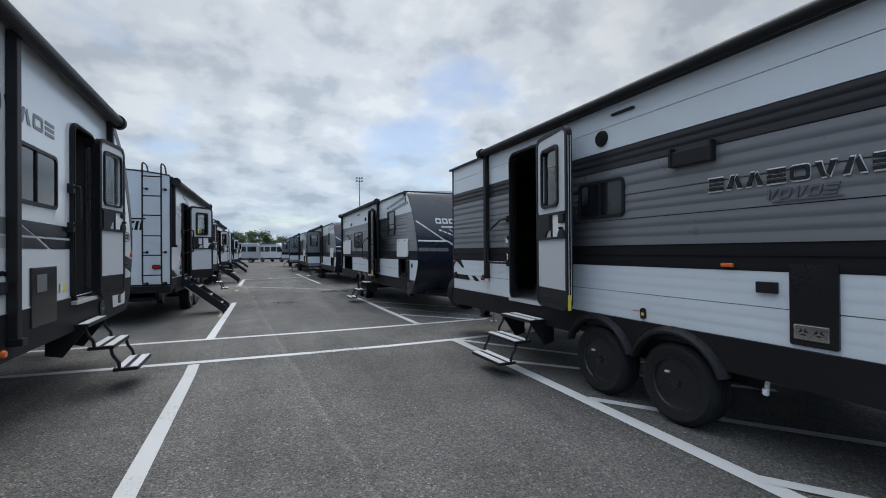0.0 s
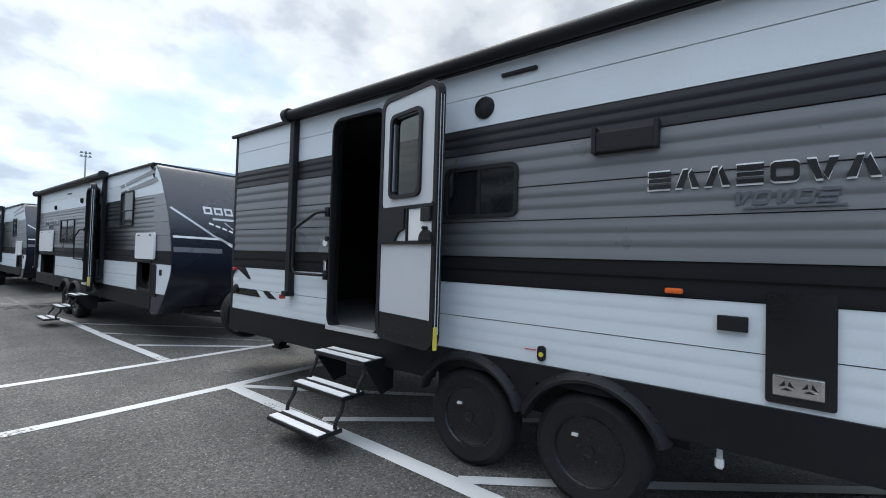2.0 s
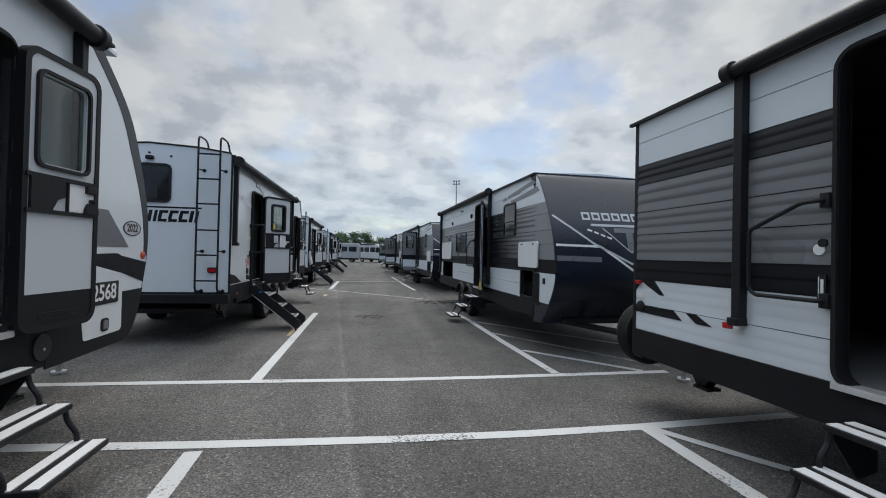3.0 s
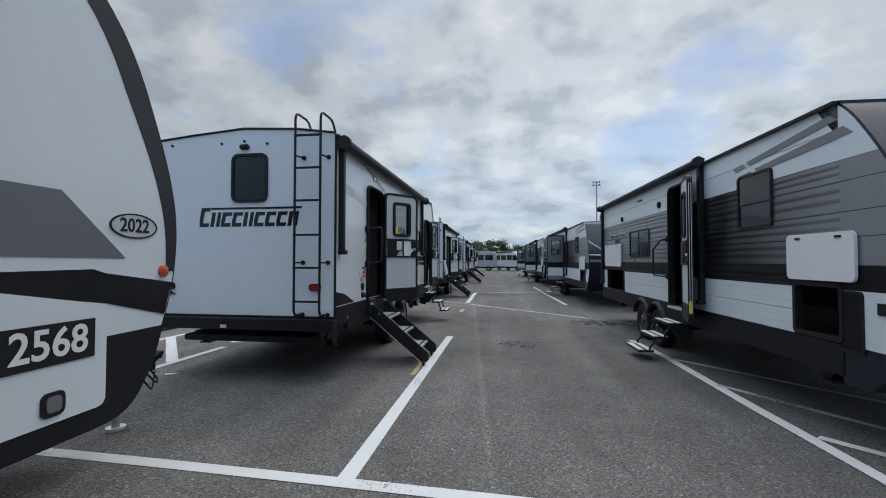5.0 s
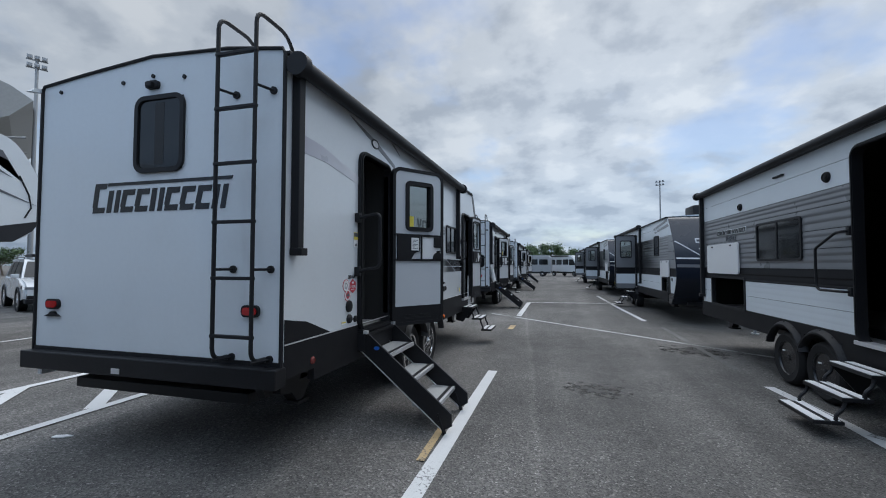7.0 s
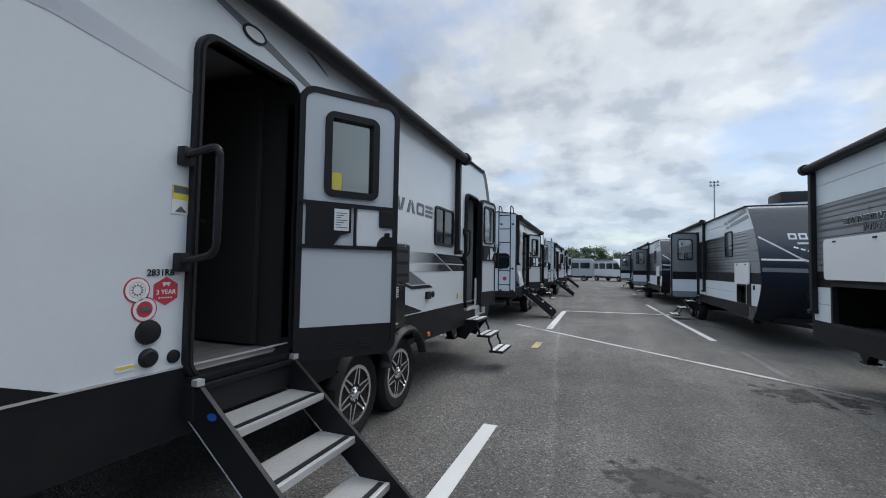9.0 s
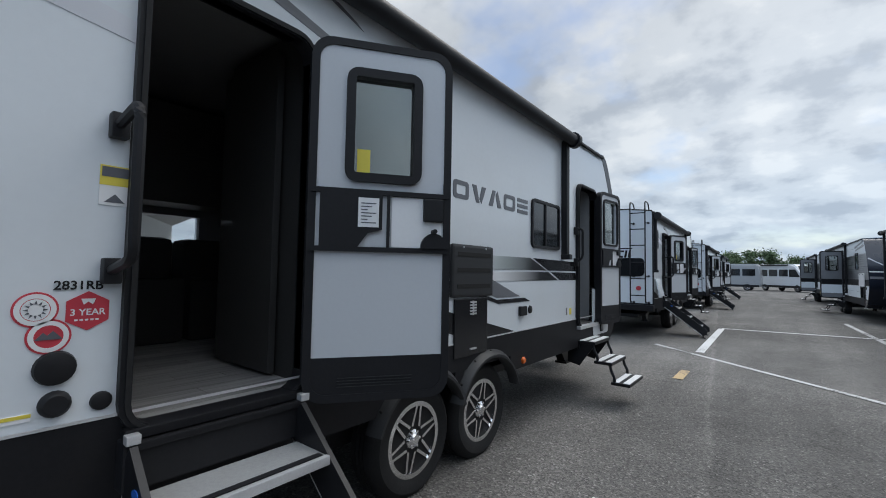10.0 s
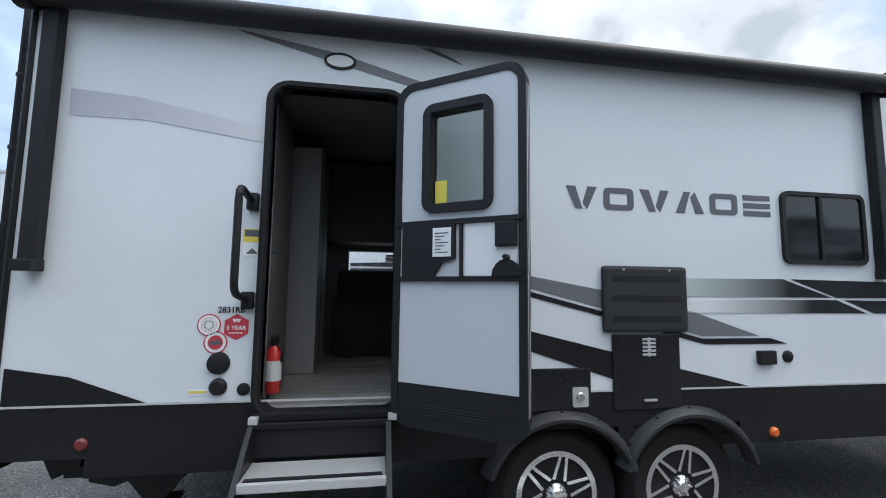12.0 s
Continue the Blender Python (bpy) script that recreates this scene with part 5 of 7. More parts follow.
    part("round_port", made(lathe, [(0.025, -0.016), (0.036, -0.01), (0.038, 0)], 4.30, 1.145, 16), BLACK, side, smooth=True)
    if detailed:
        part("label", made(box, 5.17, 5.20, -0.003, 0.001, 1.03, 1.11), LETTER, side)
        part("label", made(box, 5.26, 5.32, -0.003, 0.001, 1.03, 1.10), YELLOW, side, "yellow label")
    awning(root, awn[0], awn[1], 2.955, *awn[2:])
    chassis(root, 0.0, 6.9 + s, HUBS, 8.35 + s, 0.38)
    fc = front_u(prof, 1.0)
    part("gas_bottle_cover", made(box, fc + 0.12, fc + 0.68, 0.80, 1.64, 0.50, 1.12, 0.08), BLACK, root, "black moulded gas bottle cover", smooth=True)
    for u in HUBS:
        fender(skirt, u, 0.38, VENT_PLASTIC)
    return root




# ---- grey corrugated trailer ----
def siding(parent, name, u0, u1, z0, z1, holes, mat, label="", pitch=0.0, amp=0.006, seams=()):
    """One strip of pressed siding, rolled in long ribs, cut round the openings."""
    us = [u0, u1] + [c for h in holes for c in h[:2] if u0 < c < u1]
    zcut = [z0, z1] + [c for h in holes for c in h[2:] if z0 < c < z1]
    first = None
    front_mat = mat if not isinstance(mat, tuple) else mat[1]
    mat = mat if not isinstance(mat, tuple) else mat[0]
    for a, b, c, d in cells(us, zcut, holes):
        bm = bmesh.new()
        lo, hi = (c + 0.003 if c == z0 else c), (d - 0.003 if d == z1 else d)
        levels = [(lo, 0.0), (hi, 0.0)]
        if pitch:
            # pressed flats: each rib leans out towards its foot and steps back sharply
            levels = []
            for i in range(int(round((z1 - z0) / pitch))):
                base = z0 + i * pitch
                levels += [(base, 0.0), (base + 0.008, -amp), (base + 0.5 * pitch, -amp * 0.8), (base + 0.86 * pitch, 0.0)]
            levels = [(z, y) for z, y in levels if lo + 0.002 < z < hi - 0.002]
            levels = [(lo, levels[0][1] if levels else 0.0)] + levels + [(hi, 0.0)]
        rows = []
        for z, y in levels:
            rows.append([bm.verts.new((u, y, z)) for u in (a, b)])
        if hi == d - 0.003:
            rows.append([bm.verts.new((u, 0.011, hi)) for u in (a, b)])
        if lo == c + 0.003:
            rows.insert(0, [bm.verts.new((u, 0.011, lo)) for u in (a, b)])
        for p, q in zip(rows, rows[1:]):
            bm.faces.new((p[0], p[1], q[1], q[0]))
        ob = part(name, bm, front_mat if a >= holes[0][1] - 0.01 else mat, parent, label, smooth=True)
        first = first or ob
    return first


def grey_trailer(m, label, length, door, leaf_angle, arms, windows, speakers, hubs, flaps=(), vents=(), hood=None, brand=None, extras=None, nose=True, roof=2.78, spare=False, band=2.36, post_foot=1.06, rear_graphic=False, leaf_outside=None, fade=None, tube_r=0.05, dark_top=False, ac=False, rear_fade=None, black_top=1.46, nose_fade=False, floor=0.86, step_top=0.67, low=(1.28, 0.87), door_top=2.58, step_u=None, tyre=0.335, cuts=None, hinge=(0.0, 0.035), stride=(0.04, 0.205, 0.215)):
    root = new("travel_trailer")
    root.matrix_world = m
    tagged(root, label, "travel trailer")
    L = length
    d = (door[0], door[1], floor, door_top)
    holes = [d] + [f[4:8] for f in flaps]
    side_end = L - 0.75
    prof = smooth_profile([(L - 1.0, roof + 0.02), (L - 0.72, roof - 0.02), (L - 0.40, roof - 0.42), (L - 0.13, 1.90), (L, 1.30), (L - 0.08, 1.0), (L - 0.28, 0.72), (L - 0.50, 0.50)])
    core = bmesh.new()
    wall(core, 0.02, side_end, 0.56, roof, holes + [(u - 0.34, u + 0.34, 0.4, 0.70) for u in hubs], 0.012, 0.05)
    shell = part("side_wall", core, BLACK_SIDING, root, "corrugated aluminium side")
    g0, b0, w0 = black_top, *low
    for z0, z1 in ((band, band + 0.53 * (roof - band)), (band + 0.53 * (roof - band), roof)):
        siding(shell, "siding_panel", 0.02, side_end, z0, z1, holes, WHITE_SIDING, "white aluminium siding", 0.0)
    ng = 4
    laps = [g0 + (band - g0) * q for q in (0.0, 0.265, 0.505, 0.795, 1.0)]
    for k in range(ng):
        z0, z1 = laps[k], laps[k + 1]
        siding(shell, "siding_panel", 0.02, side_end, z0, z1, holes, DARK if (dark_top and k == ng - 1) else ((rear_fade or GREY_SIDING, fade) if fade else GREY_SIDING), "ribbed grey aluminium siding", (z1 - z0) / 3, 0.0055)
    siding(shell, "siding_panel", 0.02, side_end, b0, g0, holes, BLACK_SIDING, "black aluminium siding", (g0 - b0) / 2, 0.006)
    for k in range(2):
        z0 = w0 + (b0 - w0) * k / 2
        siding(shell, "siding_panel", 0.02, side_end, z0, w0 + (b0 - w0) * (k + 1) / 2, holes, WHITE_SIDING, "white aluminium siding", (b0 - w0) / 6, 0.0012)
    bm = bmesh.new()
    wall(bm, 0.02, side_end, 0.56, w0 - 0.003, [d] + [f[4:8] for f in flaps] + [(u - 0.34, u + 0.34, 0.4, 0.70) for u in hubs], -0.008, 0.012)
    skirt = part("skirt", bm, SKIRT, root, "black metal skirt")
    part("side_wall", made(box, 0.02, side_end, WIDTH - 0.05, WIDTH, 0.56, roof), WHITE_SIDING, root)
    rear_wall = part("rear_wall", made(box, 0.0, 0.03, 0.012, WIDTH, 0.56, roof), BLACK_SIDING, root, "dark grey rear wall")
    bm = made(box, -0.006, 0.04, -0.006, 0.02, 0.56, roof)
    part("corner_trim", bm, BLACK, rear_wall)
    rp = [(-0.03, roof - 0.01), (0.0, roof + 0.03), (0.6, roof + 0.07), (WIDTH / 2, roof + 0.09), (WIDTH, roof + 0.02), (WIDTH, roof - 0.01)]
    roof_ob = part("roof", made(prism, rp, -0.02, L - 0.9, "x"), WHITE_SIDING, root, "pale roof skin")
    part("gutter", made(box, -0.06, L - 0.75, -0.045, -0.005, roof - 0.012, roof + 0.018, 0.004), BLACK, roof_ob)
    if ac:
        part("air_conditioner", made(box, L - 2.3, L - 1.55, 0.85, 1.55, roof + 0.07, roof + 0.42, 0.07), BLACK, roof_ob, "black roof air conditioner", smooth=True)
    # door, steps
    door_frame(root, *d)
    leaf = door_leaf(root, d[1] + hinge[0], d[2] + 0.015 if cuts else d[2] - 0.10, d[3] + 0.012, d[1] - d[0] + 0.04, leaf_angle, leaf_outside or GREY_SIDING, paper=False, low=0.035, cuts=cuts, out=hinge[1], span=(0.19, 0.76), rim=0.028)
    part("edge_label", made(box, d[1] - d[0] + 0.046, d[1] - d[0] + 0.052, -0.05, -0.015, d[2] + 0.02, d[2] + 0.18), YELLOW, leaf, "yellow label on the door edge")
    if leaf_angle > 60:
        w = d[1] - d[0] + 0.04
        part("outer_white_panel", made(box, 0.035, w - 0.035, -0.002, 0.004, d[2] + 0.10, b0 - 0.02), WHITE_SIDING, leaf, "white aluminium lower panel")
        part("outer_black_band", made(box, 0.035, w - 0.035, -0.002, 0.004, b0 - 0.017, g0), BLACK_SIDING, leaf, "black siding band")
    grab_handle(root, d[0] - 0.07, b0 - 0.02, g0 + 0.39, 0.09, back=0.45)
    folding_steps(root, *(step_u or (d[0] - 0.02, d[1] - 0.05)), step_top, *stride)
    awning(root, arms[0], arms[1], roof + 0.03, arms[0] + 0.05, arms[1] - 0.05, post_foot, post_foot, 0.09, tube_r, 0.037)
    for u, z, r in speakers:
        sp = part("speaker", made(lathe, [(r * 0.55, -0.030), (r * 0.9, -0.024), (r, -0.012), (r, 0.004)], u, z, 24), BLACK, shell, "round black outdoor speaker", smooth=True)
        bm = bmesh.new()
        for q in (0.3, 0.5, 0.7):
            ring(bm, disc(u, z, r * q + 0.004, 20), disc(u, z, r * q, 20), -0.033, -0.022)
        part("grille_ring", bm, BLACK_HOLE, sp)
    for u0, u1, z in vents:
        part("light_bar", made(box, u0, u1, -0.03, 0, z - 0.012, z + 0.012, 0.006), BLACK, shell, "slim black light bar")
    for w in windows:
        slider_window(shell, *w)
    if hood:
        u0, u1, z0, z1 = hood
        bm = made(box, u0, u1, -0.055, 0.0, z0, z1, 0.012)
        box(bm, u0 - 0.015, u0 + 0.01, -0.065, 0.0, z0 - 0.0, z1 + 0.03, 0.004)
        box(bm, u1 - 0.01, u1 + 0.015, -0.065, 0.0, z0 - 0.0, z1 + 0.03, 0.004)
        part("vent_hood", bm, BLACK, shell, "black range vent hood")
    for f in flaps:
        lid = part("hatch_lid", made(prism, rrect(f[0], f[1], f[2], f[3], 0.05), -0.045, -0.02), WHITE_VINYL, shell, "white hatch lid held open")
        for k in (0.2, 0.8):
            u = f[0] + k * (f[1] - f[0])
            part("catch", made(box, u - 0.03, u + 0.03, -0.055, -0.045, f[3] - 0.05, f[3] - 0.03), BLACK, lid)
        bm = bmesh.new()
        ring(bm, rrect(f[4] - 0.02, f[5] + 0.02, f[6] - 0.02, f[7] + 0.02, 0.05), rrect(f[4] + 0.02, f[5] - 0.02, f[6] + 0.02, f[7] - 0.02, 0.03), -0.014, 0.05)
        fr = part("hatch_frame", bm, BLACK, shell, "open storage hatch", smooth=True)
        bm = made(box, f[4] - 0.02, f[5] + 0.02, 1.0, 1.04, f[6] - 0.1, f[7] + 0.1)
        box(bm, f[4] - 0.02, f[5] + 0.02, 0.05, 1.0, f[6] - 0.06, f[6] - 0.02)
        part("locker", bm, WOOD_DARK, fr)
    if brand:
        u0, u1, z0, z1, n = brand
        brand_mark(shell, WHITE_VINYL, "white outline of a brand mark", u0 - 0.006, u1 + 0.006, z0 - 0.006, z1 + 0.006, n, -0.014, -0.005, 0.0, "iaaiovaio")
        brand_mark(shell, BLACK_GLOSS, "", u0, u1, z0 + 0.003, z1 - 0.003, n, -0.018, -0.010, 0.0, "iaaiovaio", "brand_fill")
        um = (u0 + u1) / 2
        brand_mark(shell, LETTER, "dark model mark", um - 0.22, um + 0.19, z0 - 0.105, z0 - 0.035, 5, -0.014, -0.005, 0.3, "vovoi", "model_mark")
        bm = bmesh.new()
        prism(bm, [(um - 0.16, z0 - 0.125), (um + 0.22, z0 - 0.122), (um + 0.22, z0 - 0.112), (um - 0.16, z0 - 0.115)], -0.016, -0.009)
        part("underline", bm, LETTER, shell)
    if extras:
        e = extras
        pn = part("furnace_panel", made(prism, rrect(e["panel"][0], e["panel"][1], e["panel"][2], e["panel"][3], 0.015), -0.018, 0.002), BLACK_GLOSS, shell, "black furnace panel")
        u0, u1, z0, z1 = e["furnace"]
        ex = part("exhaust_plate", made(box, u0, u1, -0.030, -0.017, z0, z1, 0.006), CHROME, pn, "chrome exhaust plate")
        for k in (0.28, 0.72):
            bm = bmesh.new()
            uu, zz = u0 + k * (u1 - u0), (z0 + z1) / 2
            for j in range(3):
                a = 2 * math.pi * j / 3 + 0.5
                prism(bm, [(uu + 0.006 * math.cos(a), zz + 0.006 * math.sin(a)), (uu + 0.030 * math.cos(a - 0.75), zz + 0.026 * math.sin(a - 0.75)), (uu + 0.030 * math.cos(a + 0.75), zz + 0.026 * math.sin(a + 0.75))], -0.0325, -0.029)
            part("exhaust_port", bm, BLACK_HOLE, ex)
        bm = made(tube, bend([(4.98, 0.10, 0.60), (4.98, 0.07, 0.52), (4.98, 0.05, 0.44)], 0.03), 0.015, 10)
        tube(bm, [(4.98, 0.055, 0.49), (4.98, 0.05, 0.45)], 0.022, 10)
        part("drain_pipe", bm, WHITE_VINYL, skirt, "white drain pipe end", smooth=True)
        u0, u1, z0, z1 = e["socket"]
        part("socket", made(box, u0, u1, -0.03, 0, z0, z1, 0.005), BLACK, shell, "black outlet cover")
        u, z = e["marker"]
        part("marker_light", made(box, u - 0.045, u + 0.045, -0.028, 0, z - 0.016, z + 0.016, 0.012), AMBER, shell, "amber marker light", smooth=True)
        u, z = e["gas"]
        gp = part("gas_port", made(prism, rrect(u - 0.028, u + 0.028, z - 0.05, z + 0.05, 0.026), -0.016, 0), BLACK, shell, "black quick-connect port")
        part("gas_label", made(prism, disc(u, z - 0.005, 0.016, 12), -0.019, -0.015), YELLOW, gp)
        part("label_bar", made(box, u - 0.12, u - 0.04, -0.004, 0.002, z + 0.012, z + 0.018), RED_PRINT, shell)
    # rear corner graphic
    if rear_graphic:
        k = b0 - 1.28
        part("corner_graphic", made(prism, [(0.02, 1.16 + k), (0.02, 1.28 + k), (0.30, 1.28 + k), (0.44, 1.15 + k), (0.38, 1.15 + k), (0.13, 1.26 + k)], -0.006, 0.0), BLACK_GLOSS, shell, "black corner graphic")
        part("corner_graphic", made(prism, [(0.02, 0.96 + k), (0.02, 1.03 + k), (0.56, 1.03 + k), (0.66, 0.955 + k), (0.42, 0.955 + k)], -0.006, 0.0), BLACK_GLOSS, shell, "black corner graphic")
        part("corner_graphic", made(prism, [(0.70, 1.03 + k), (0.82, 1.03 + k), (0.98, 0.955 + k), (0.82, 0.955 + k)], -0.006, 0.0), BLACK_GLOSS, shell)
        part("marker_light", made(box, 0.06, 0.13, -0.035, 0, 1.235 + k, 1.275 + k, 0.01), RED, shell, "red marker light")
        part("label", made(box, 0.05, 0.16, -0.008, 0, 1.10 + k, 1.15 + k), WHITE_VINYL, shell)
        part("round_port", made(lathe, [(0.03, -0.03), (0.05, -0.02), (0.054, 0)], 0.12, 1.02 + k, 18), BLACK, shell, "round black inlet", smooth=True)
        bm = made(prism, disc(d[0] - 0.12, 1.60, 0.034, 20), -0.014, 0)
        part("sticker", bm, WHITE_VINYL, shell, "round white sticker")
        part("post_light", made(box, arms[0] - 0.03, arms[0] + 0.03, -0.10, -0.06, post_foot - 0.05, post_foot - 0.005, 0.008), RED, shell, "small red light under the awning arm")
        lb = part("label_print", made(box, d[0] - 0.118, d[0] - 0.113, -0.018, -0.014, 1.305, 1.435), WHITE_VINYL, shell)
        part("label_print", made(box, d[0] - 0.105, d[0] - 0.088, -0.018, -0.014, 1.32, 1.42), WHITE_VINYL, shell)
        part("round_port", made(prism, disc(d[0] - 0.10, 1.64, 0.026, 16), -0.016, 0), BLACK, shell)
        part("label_bar", made(box, d[0] - 0.125, d[0] - 0.075, -0.016, 0, 1.29, 1.45), BLACK_GLOSS, shell)
    if spare:
        sp = wheel(root, 0, 0.335, 0.0, False, 0.2)
        sp["label"] = "black spare tyre on the rear bumper"
        sp.matrix_local = pose(-0.37, 0.37, 0.375, 0, 0, -90)
        part("bumper", made(box, -0.13, 0.0, 0.1, WIDTH - 0.1, 0.50, 0.60, 0.008), STEEL, root, "black rear bumper")
    # front cap
    if nose:
        bm = bmesh.new()
        nose_block(bm, side_end, prof, 0.0, WIDTH)
        cap = part("nose", bm, NOSE_DARK, root, "charcoal moulded front cap", smooth=True)
        us = side_end - 0.002

        def side_plate(z0, z1, mat, name, n=6):
            zz = [z0 + (z1 - z0) * i / n for i in range(n + 1)]
            pts = [(us, z1)] + [(front_u(prof, z) - 0.03, z) for z in reversed(zz)] + [(us, z0)]
            return part(name, made(prism, pts, -0.005, 0.002), mat, cap)
        side_plate(band, roof - 0.03, WHITE_SIDING, "white_siding")
        for k in range(ng):
            side_plate(laps[k] + 0.003, laps[k + 1] - 0.003, fade if nose_fade else GREY_SIDING, "grey_siding", 3)
        side_plate(b0, g0 - 0.003, BLACK_SIDING, "black_siding")
        side_plate(w0, b0 - 0.003, WHITE_SIDING, "white_siding")
        if flaps:
            # no opening here: a flat black plate paints the locker's inner shade
            part("hatch_shade_plate", made(prism, rrect(side_end - 0.02, L - 0.56, 0.785, 1.245, 0.03), -0.008, 0.0), BLACK_SIDING, cap, "flat black plate for the open locker's shaded inside")
            bm = bmesh.new()
            ring(bm, rrect(side_end - 0.02, L - 0.54, 0.765, 1.265, 0.04), rrect(side_end - 0.02, L - 0.56, 0.785, 1.245, 0.03), -0.014, 0.0)
            part("hatch_edge", bm, BLACK, cap, "black hatch edge")
        part("front_light", made(box, L - 0.42, L - 0.34, -0.016, 0, 1.10, 1.19, 0.006), BLACK, cap)
        for (p, w, mt, nm) in (
            ([(0.03, 2.13), (0.62, 1.72), (1.22, 1.43), (1.82, 1.72), (2.41, 2.13)], 0.032, SILVER, "silver_chevron"),
            ([(0.02, 1.69), (0.72, 1.68), (1.22, 1.34), (1.72, 1.68), (2.42, 1.69)], 0.034, WHITE_VINYL, "white_chevron"),
            ([(0.02, 1.50), (0.72, 1.49)], 0.075, GREY_VINYL, "grey_band"), ([(1.72, 1.49), (2.42, 1.50)], 0.09, GREY_VINYL, "grey_band"),
            ([(0.62, 2.0), (1.82, 2.0)], 0.035, SILVER, "silver_bar"),
            ([(0.98, 1.93), (1.46, 1.93)], 0.07, GREY_VINYL, "emblem_bar"), ([(1.22, 1.90), (1.22, 1.62)], 0.11, GREY_VINYL, "emblem_stem"), ([(0.80, 1.955), (1.12, 1.68), (1.22, 1.60), (1.32, 1.68), (1.64, 1.955)], 0.016, SILVER, "emblem_edge")):
            part(nm, made(nose_strip, prof, p, w), mt, cap)
        bm = bmesh.new()
        for i in range(9):
            y = 0.50 + i * 0.165
            for z in (2.09, 2.18):
                nose_strip(bm, prof, [(y, z), (y + 0.135, z)], 0.032, 3)
            for e in (0.016, 0.119):
                nose_strip(bm, prof, [(y + e, 2.09), (y + e, 2.18)], 0.03, 3)
        part("brand_mark", bm, SILVER, cap, "silver brand mark")
        for sgn in (-1, 1):
            for k in range(4):
                y = 1.22 + sgn * (0.30 + 0.10 * k)
                bm = bmesh.new()
                nose_strip(bm, prof, [(y, 1.80 + 0.035 * k), (y + sgn * 0.07, 1.825 + 0.035 * k)], 0.028, 2)
                part("dash_mark", bm, WHITE_VINYL, cap)
        part("top_graphic", made(lambda b: [prism(b, q, -0.008, -0.003) for q in (
            [(L - 2.32, 2.60), (L - 2.12, 2.62), (L - 2.06, 2.57), (L - 2.26, 2.55)], [(L - 2.05, 2.625), (L - 0.85, 2.75), (L - 0.75, 2.69), (L - 1.99, 2.575)],
            [(L - 2.20, 2.49), (L - 1.98, 2.51), (L - 1.92, 2.46), (L - 2.14, 2.44)], [(L - 1.90, 2.52), (L - 0.70, 2.62), (L - 0.60, 2.54), (L - 1.84, 2.47)])]), GREY_SIDING, shell, "grey dash graphic")
    chassis(root, 0.0, L - 0.3, hubs, L + 1.05, tyre, alloy=False, inset=0.0)
    bm_f = [fender(skirt, u, tyre, BLACK, 0.06, tyre + 0.095) for u in hubs]
    # lining in the darkened board: indoor shade is put into its colour
    interior(root, 0.0, side_end, floor, roof - 0.08, (), False, [(d[0], d[1], d[2], d[3])] + [f[4:8] for f in flaps], LINER=SHADED_LINER)
    return root


# ---- ground ----
bm = bmesh.new()
for a, b in ((-30, 30),):
    box(bm, -400, 400, -300, 500, -0.30, 0.0)
tagged(part("ground", bm, ASPHALT), "aged grey asphalt parking lot", "asphalt", kind="structure")


LINE_COUNT = itertools.count()


def line(points, w=0.12, mat=LINE, label="worn white parking line", name="parking_line"):
    bm = bmesh.new()
    lift = 0.004 + 0.0003 * next(LINE_COUNT)
    for (xa, ya), (xb, yb) in zip(points, points[1:]):
        d = Vector((xb - xa, yb - ya)).normalized()
        q = Vector((-d.y, d.x)) * (w / 2)
        n = max(1, int(math.hypot(xb - xa, yb - ya) / 0.5))
        rows = []
        for i in range(n + 1):
            t = i / n
            x, y = xa + (xb - xa) * t, ya + (yb - ya) * t
            j = 0.004 * math.sin(17.3 * x + 11.1 * y)
            rows.append([bm.verts.new((x + s * q.x * (1 + 2 * j), y + s * q.y * (1 - 2 * j), lift)) for s in (-1, 1)])
        for a, b in zip(rows, rows[1:]):
            bm.faces.new((a[0], a[1], b[1], b[0]))
    return tagged(part(name, bm, mat), label, "road marking", kind="structure")


line([(-0.62, 0.3), (-0.726, 2.93), (-0.81, 5.7), (-0.84, 6.22)], 0.13)
line([(-0.86, 8.0), (-0.87, 9.9), (-0.884, 13.55)], 0.13)
line([(-3.6, 6.56), (-2.2, 6.43), (-0.8, 6.33), (0.6, 6.26), (1.8, 6.24), (2.89, 6.265), (4.6, 6.36)], 0.13)
line([(-3.9, 8.06), (-2.2, 8.01), (-0.86, 7.96), (0.8, 7.89), (1.8, 7.885), (2.83, 7.90), (4.4, 7.93)], 0.12)
line([(2.87, -1.5), (2.93, 1.4), (2.93, 4.0), (2.90, 6.2)], 0.14)
line([(2.83, 7.98), (2.74, 10.0), (2.68, 12.4), (2.54, 13.7)], 0.12)
line([(2.50, 14.6), (2.40, 18.9)], 0.10, LINE_GHOST)
line([(2.86, 9.28), (4.08, 7.98)], 0.10)
line([(2.75, 10.8), (4.5, 8.2)], 0.09, LINE_FAINT)
line([(2.70, 12.2), (5.0, 9.4)], 0.09, LINE_FAINT)
line([(2.94, 6.22), (3.34, 5.62), (4.6, 3.9)], 0.10)
line([(3.00, 4.72), (3.573, 4.096), (4.9, 2.6)], 0.10)
line([(2.98, 3.18), (3.296, 2.765), (4.9, 0.8)], 0.10)
line([(2.95, 1.6), (4.9, -0.8)], 0.10)
line([(-2.03, 20.6), (1.0, 17.85), (2.86, 16.15), (3.6, 15.5)], 0.10, LINE_FAINT)
line([(-1.165, 20.15), (-1.22, 24.8)], 0.15)
line([(-1.22, 24.85), (2.26, 25.4)], 0.14)
line([(2.20, 20.0), (1.96, 23.8)], 0.13)
line([(1.96, 23.8), (1.70, 29.4)], 0.12, LINE_FAINT)
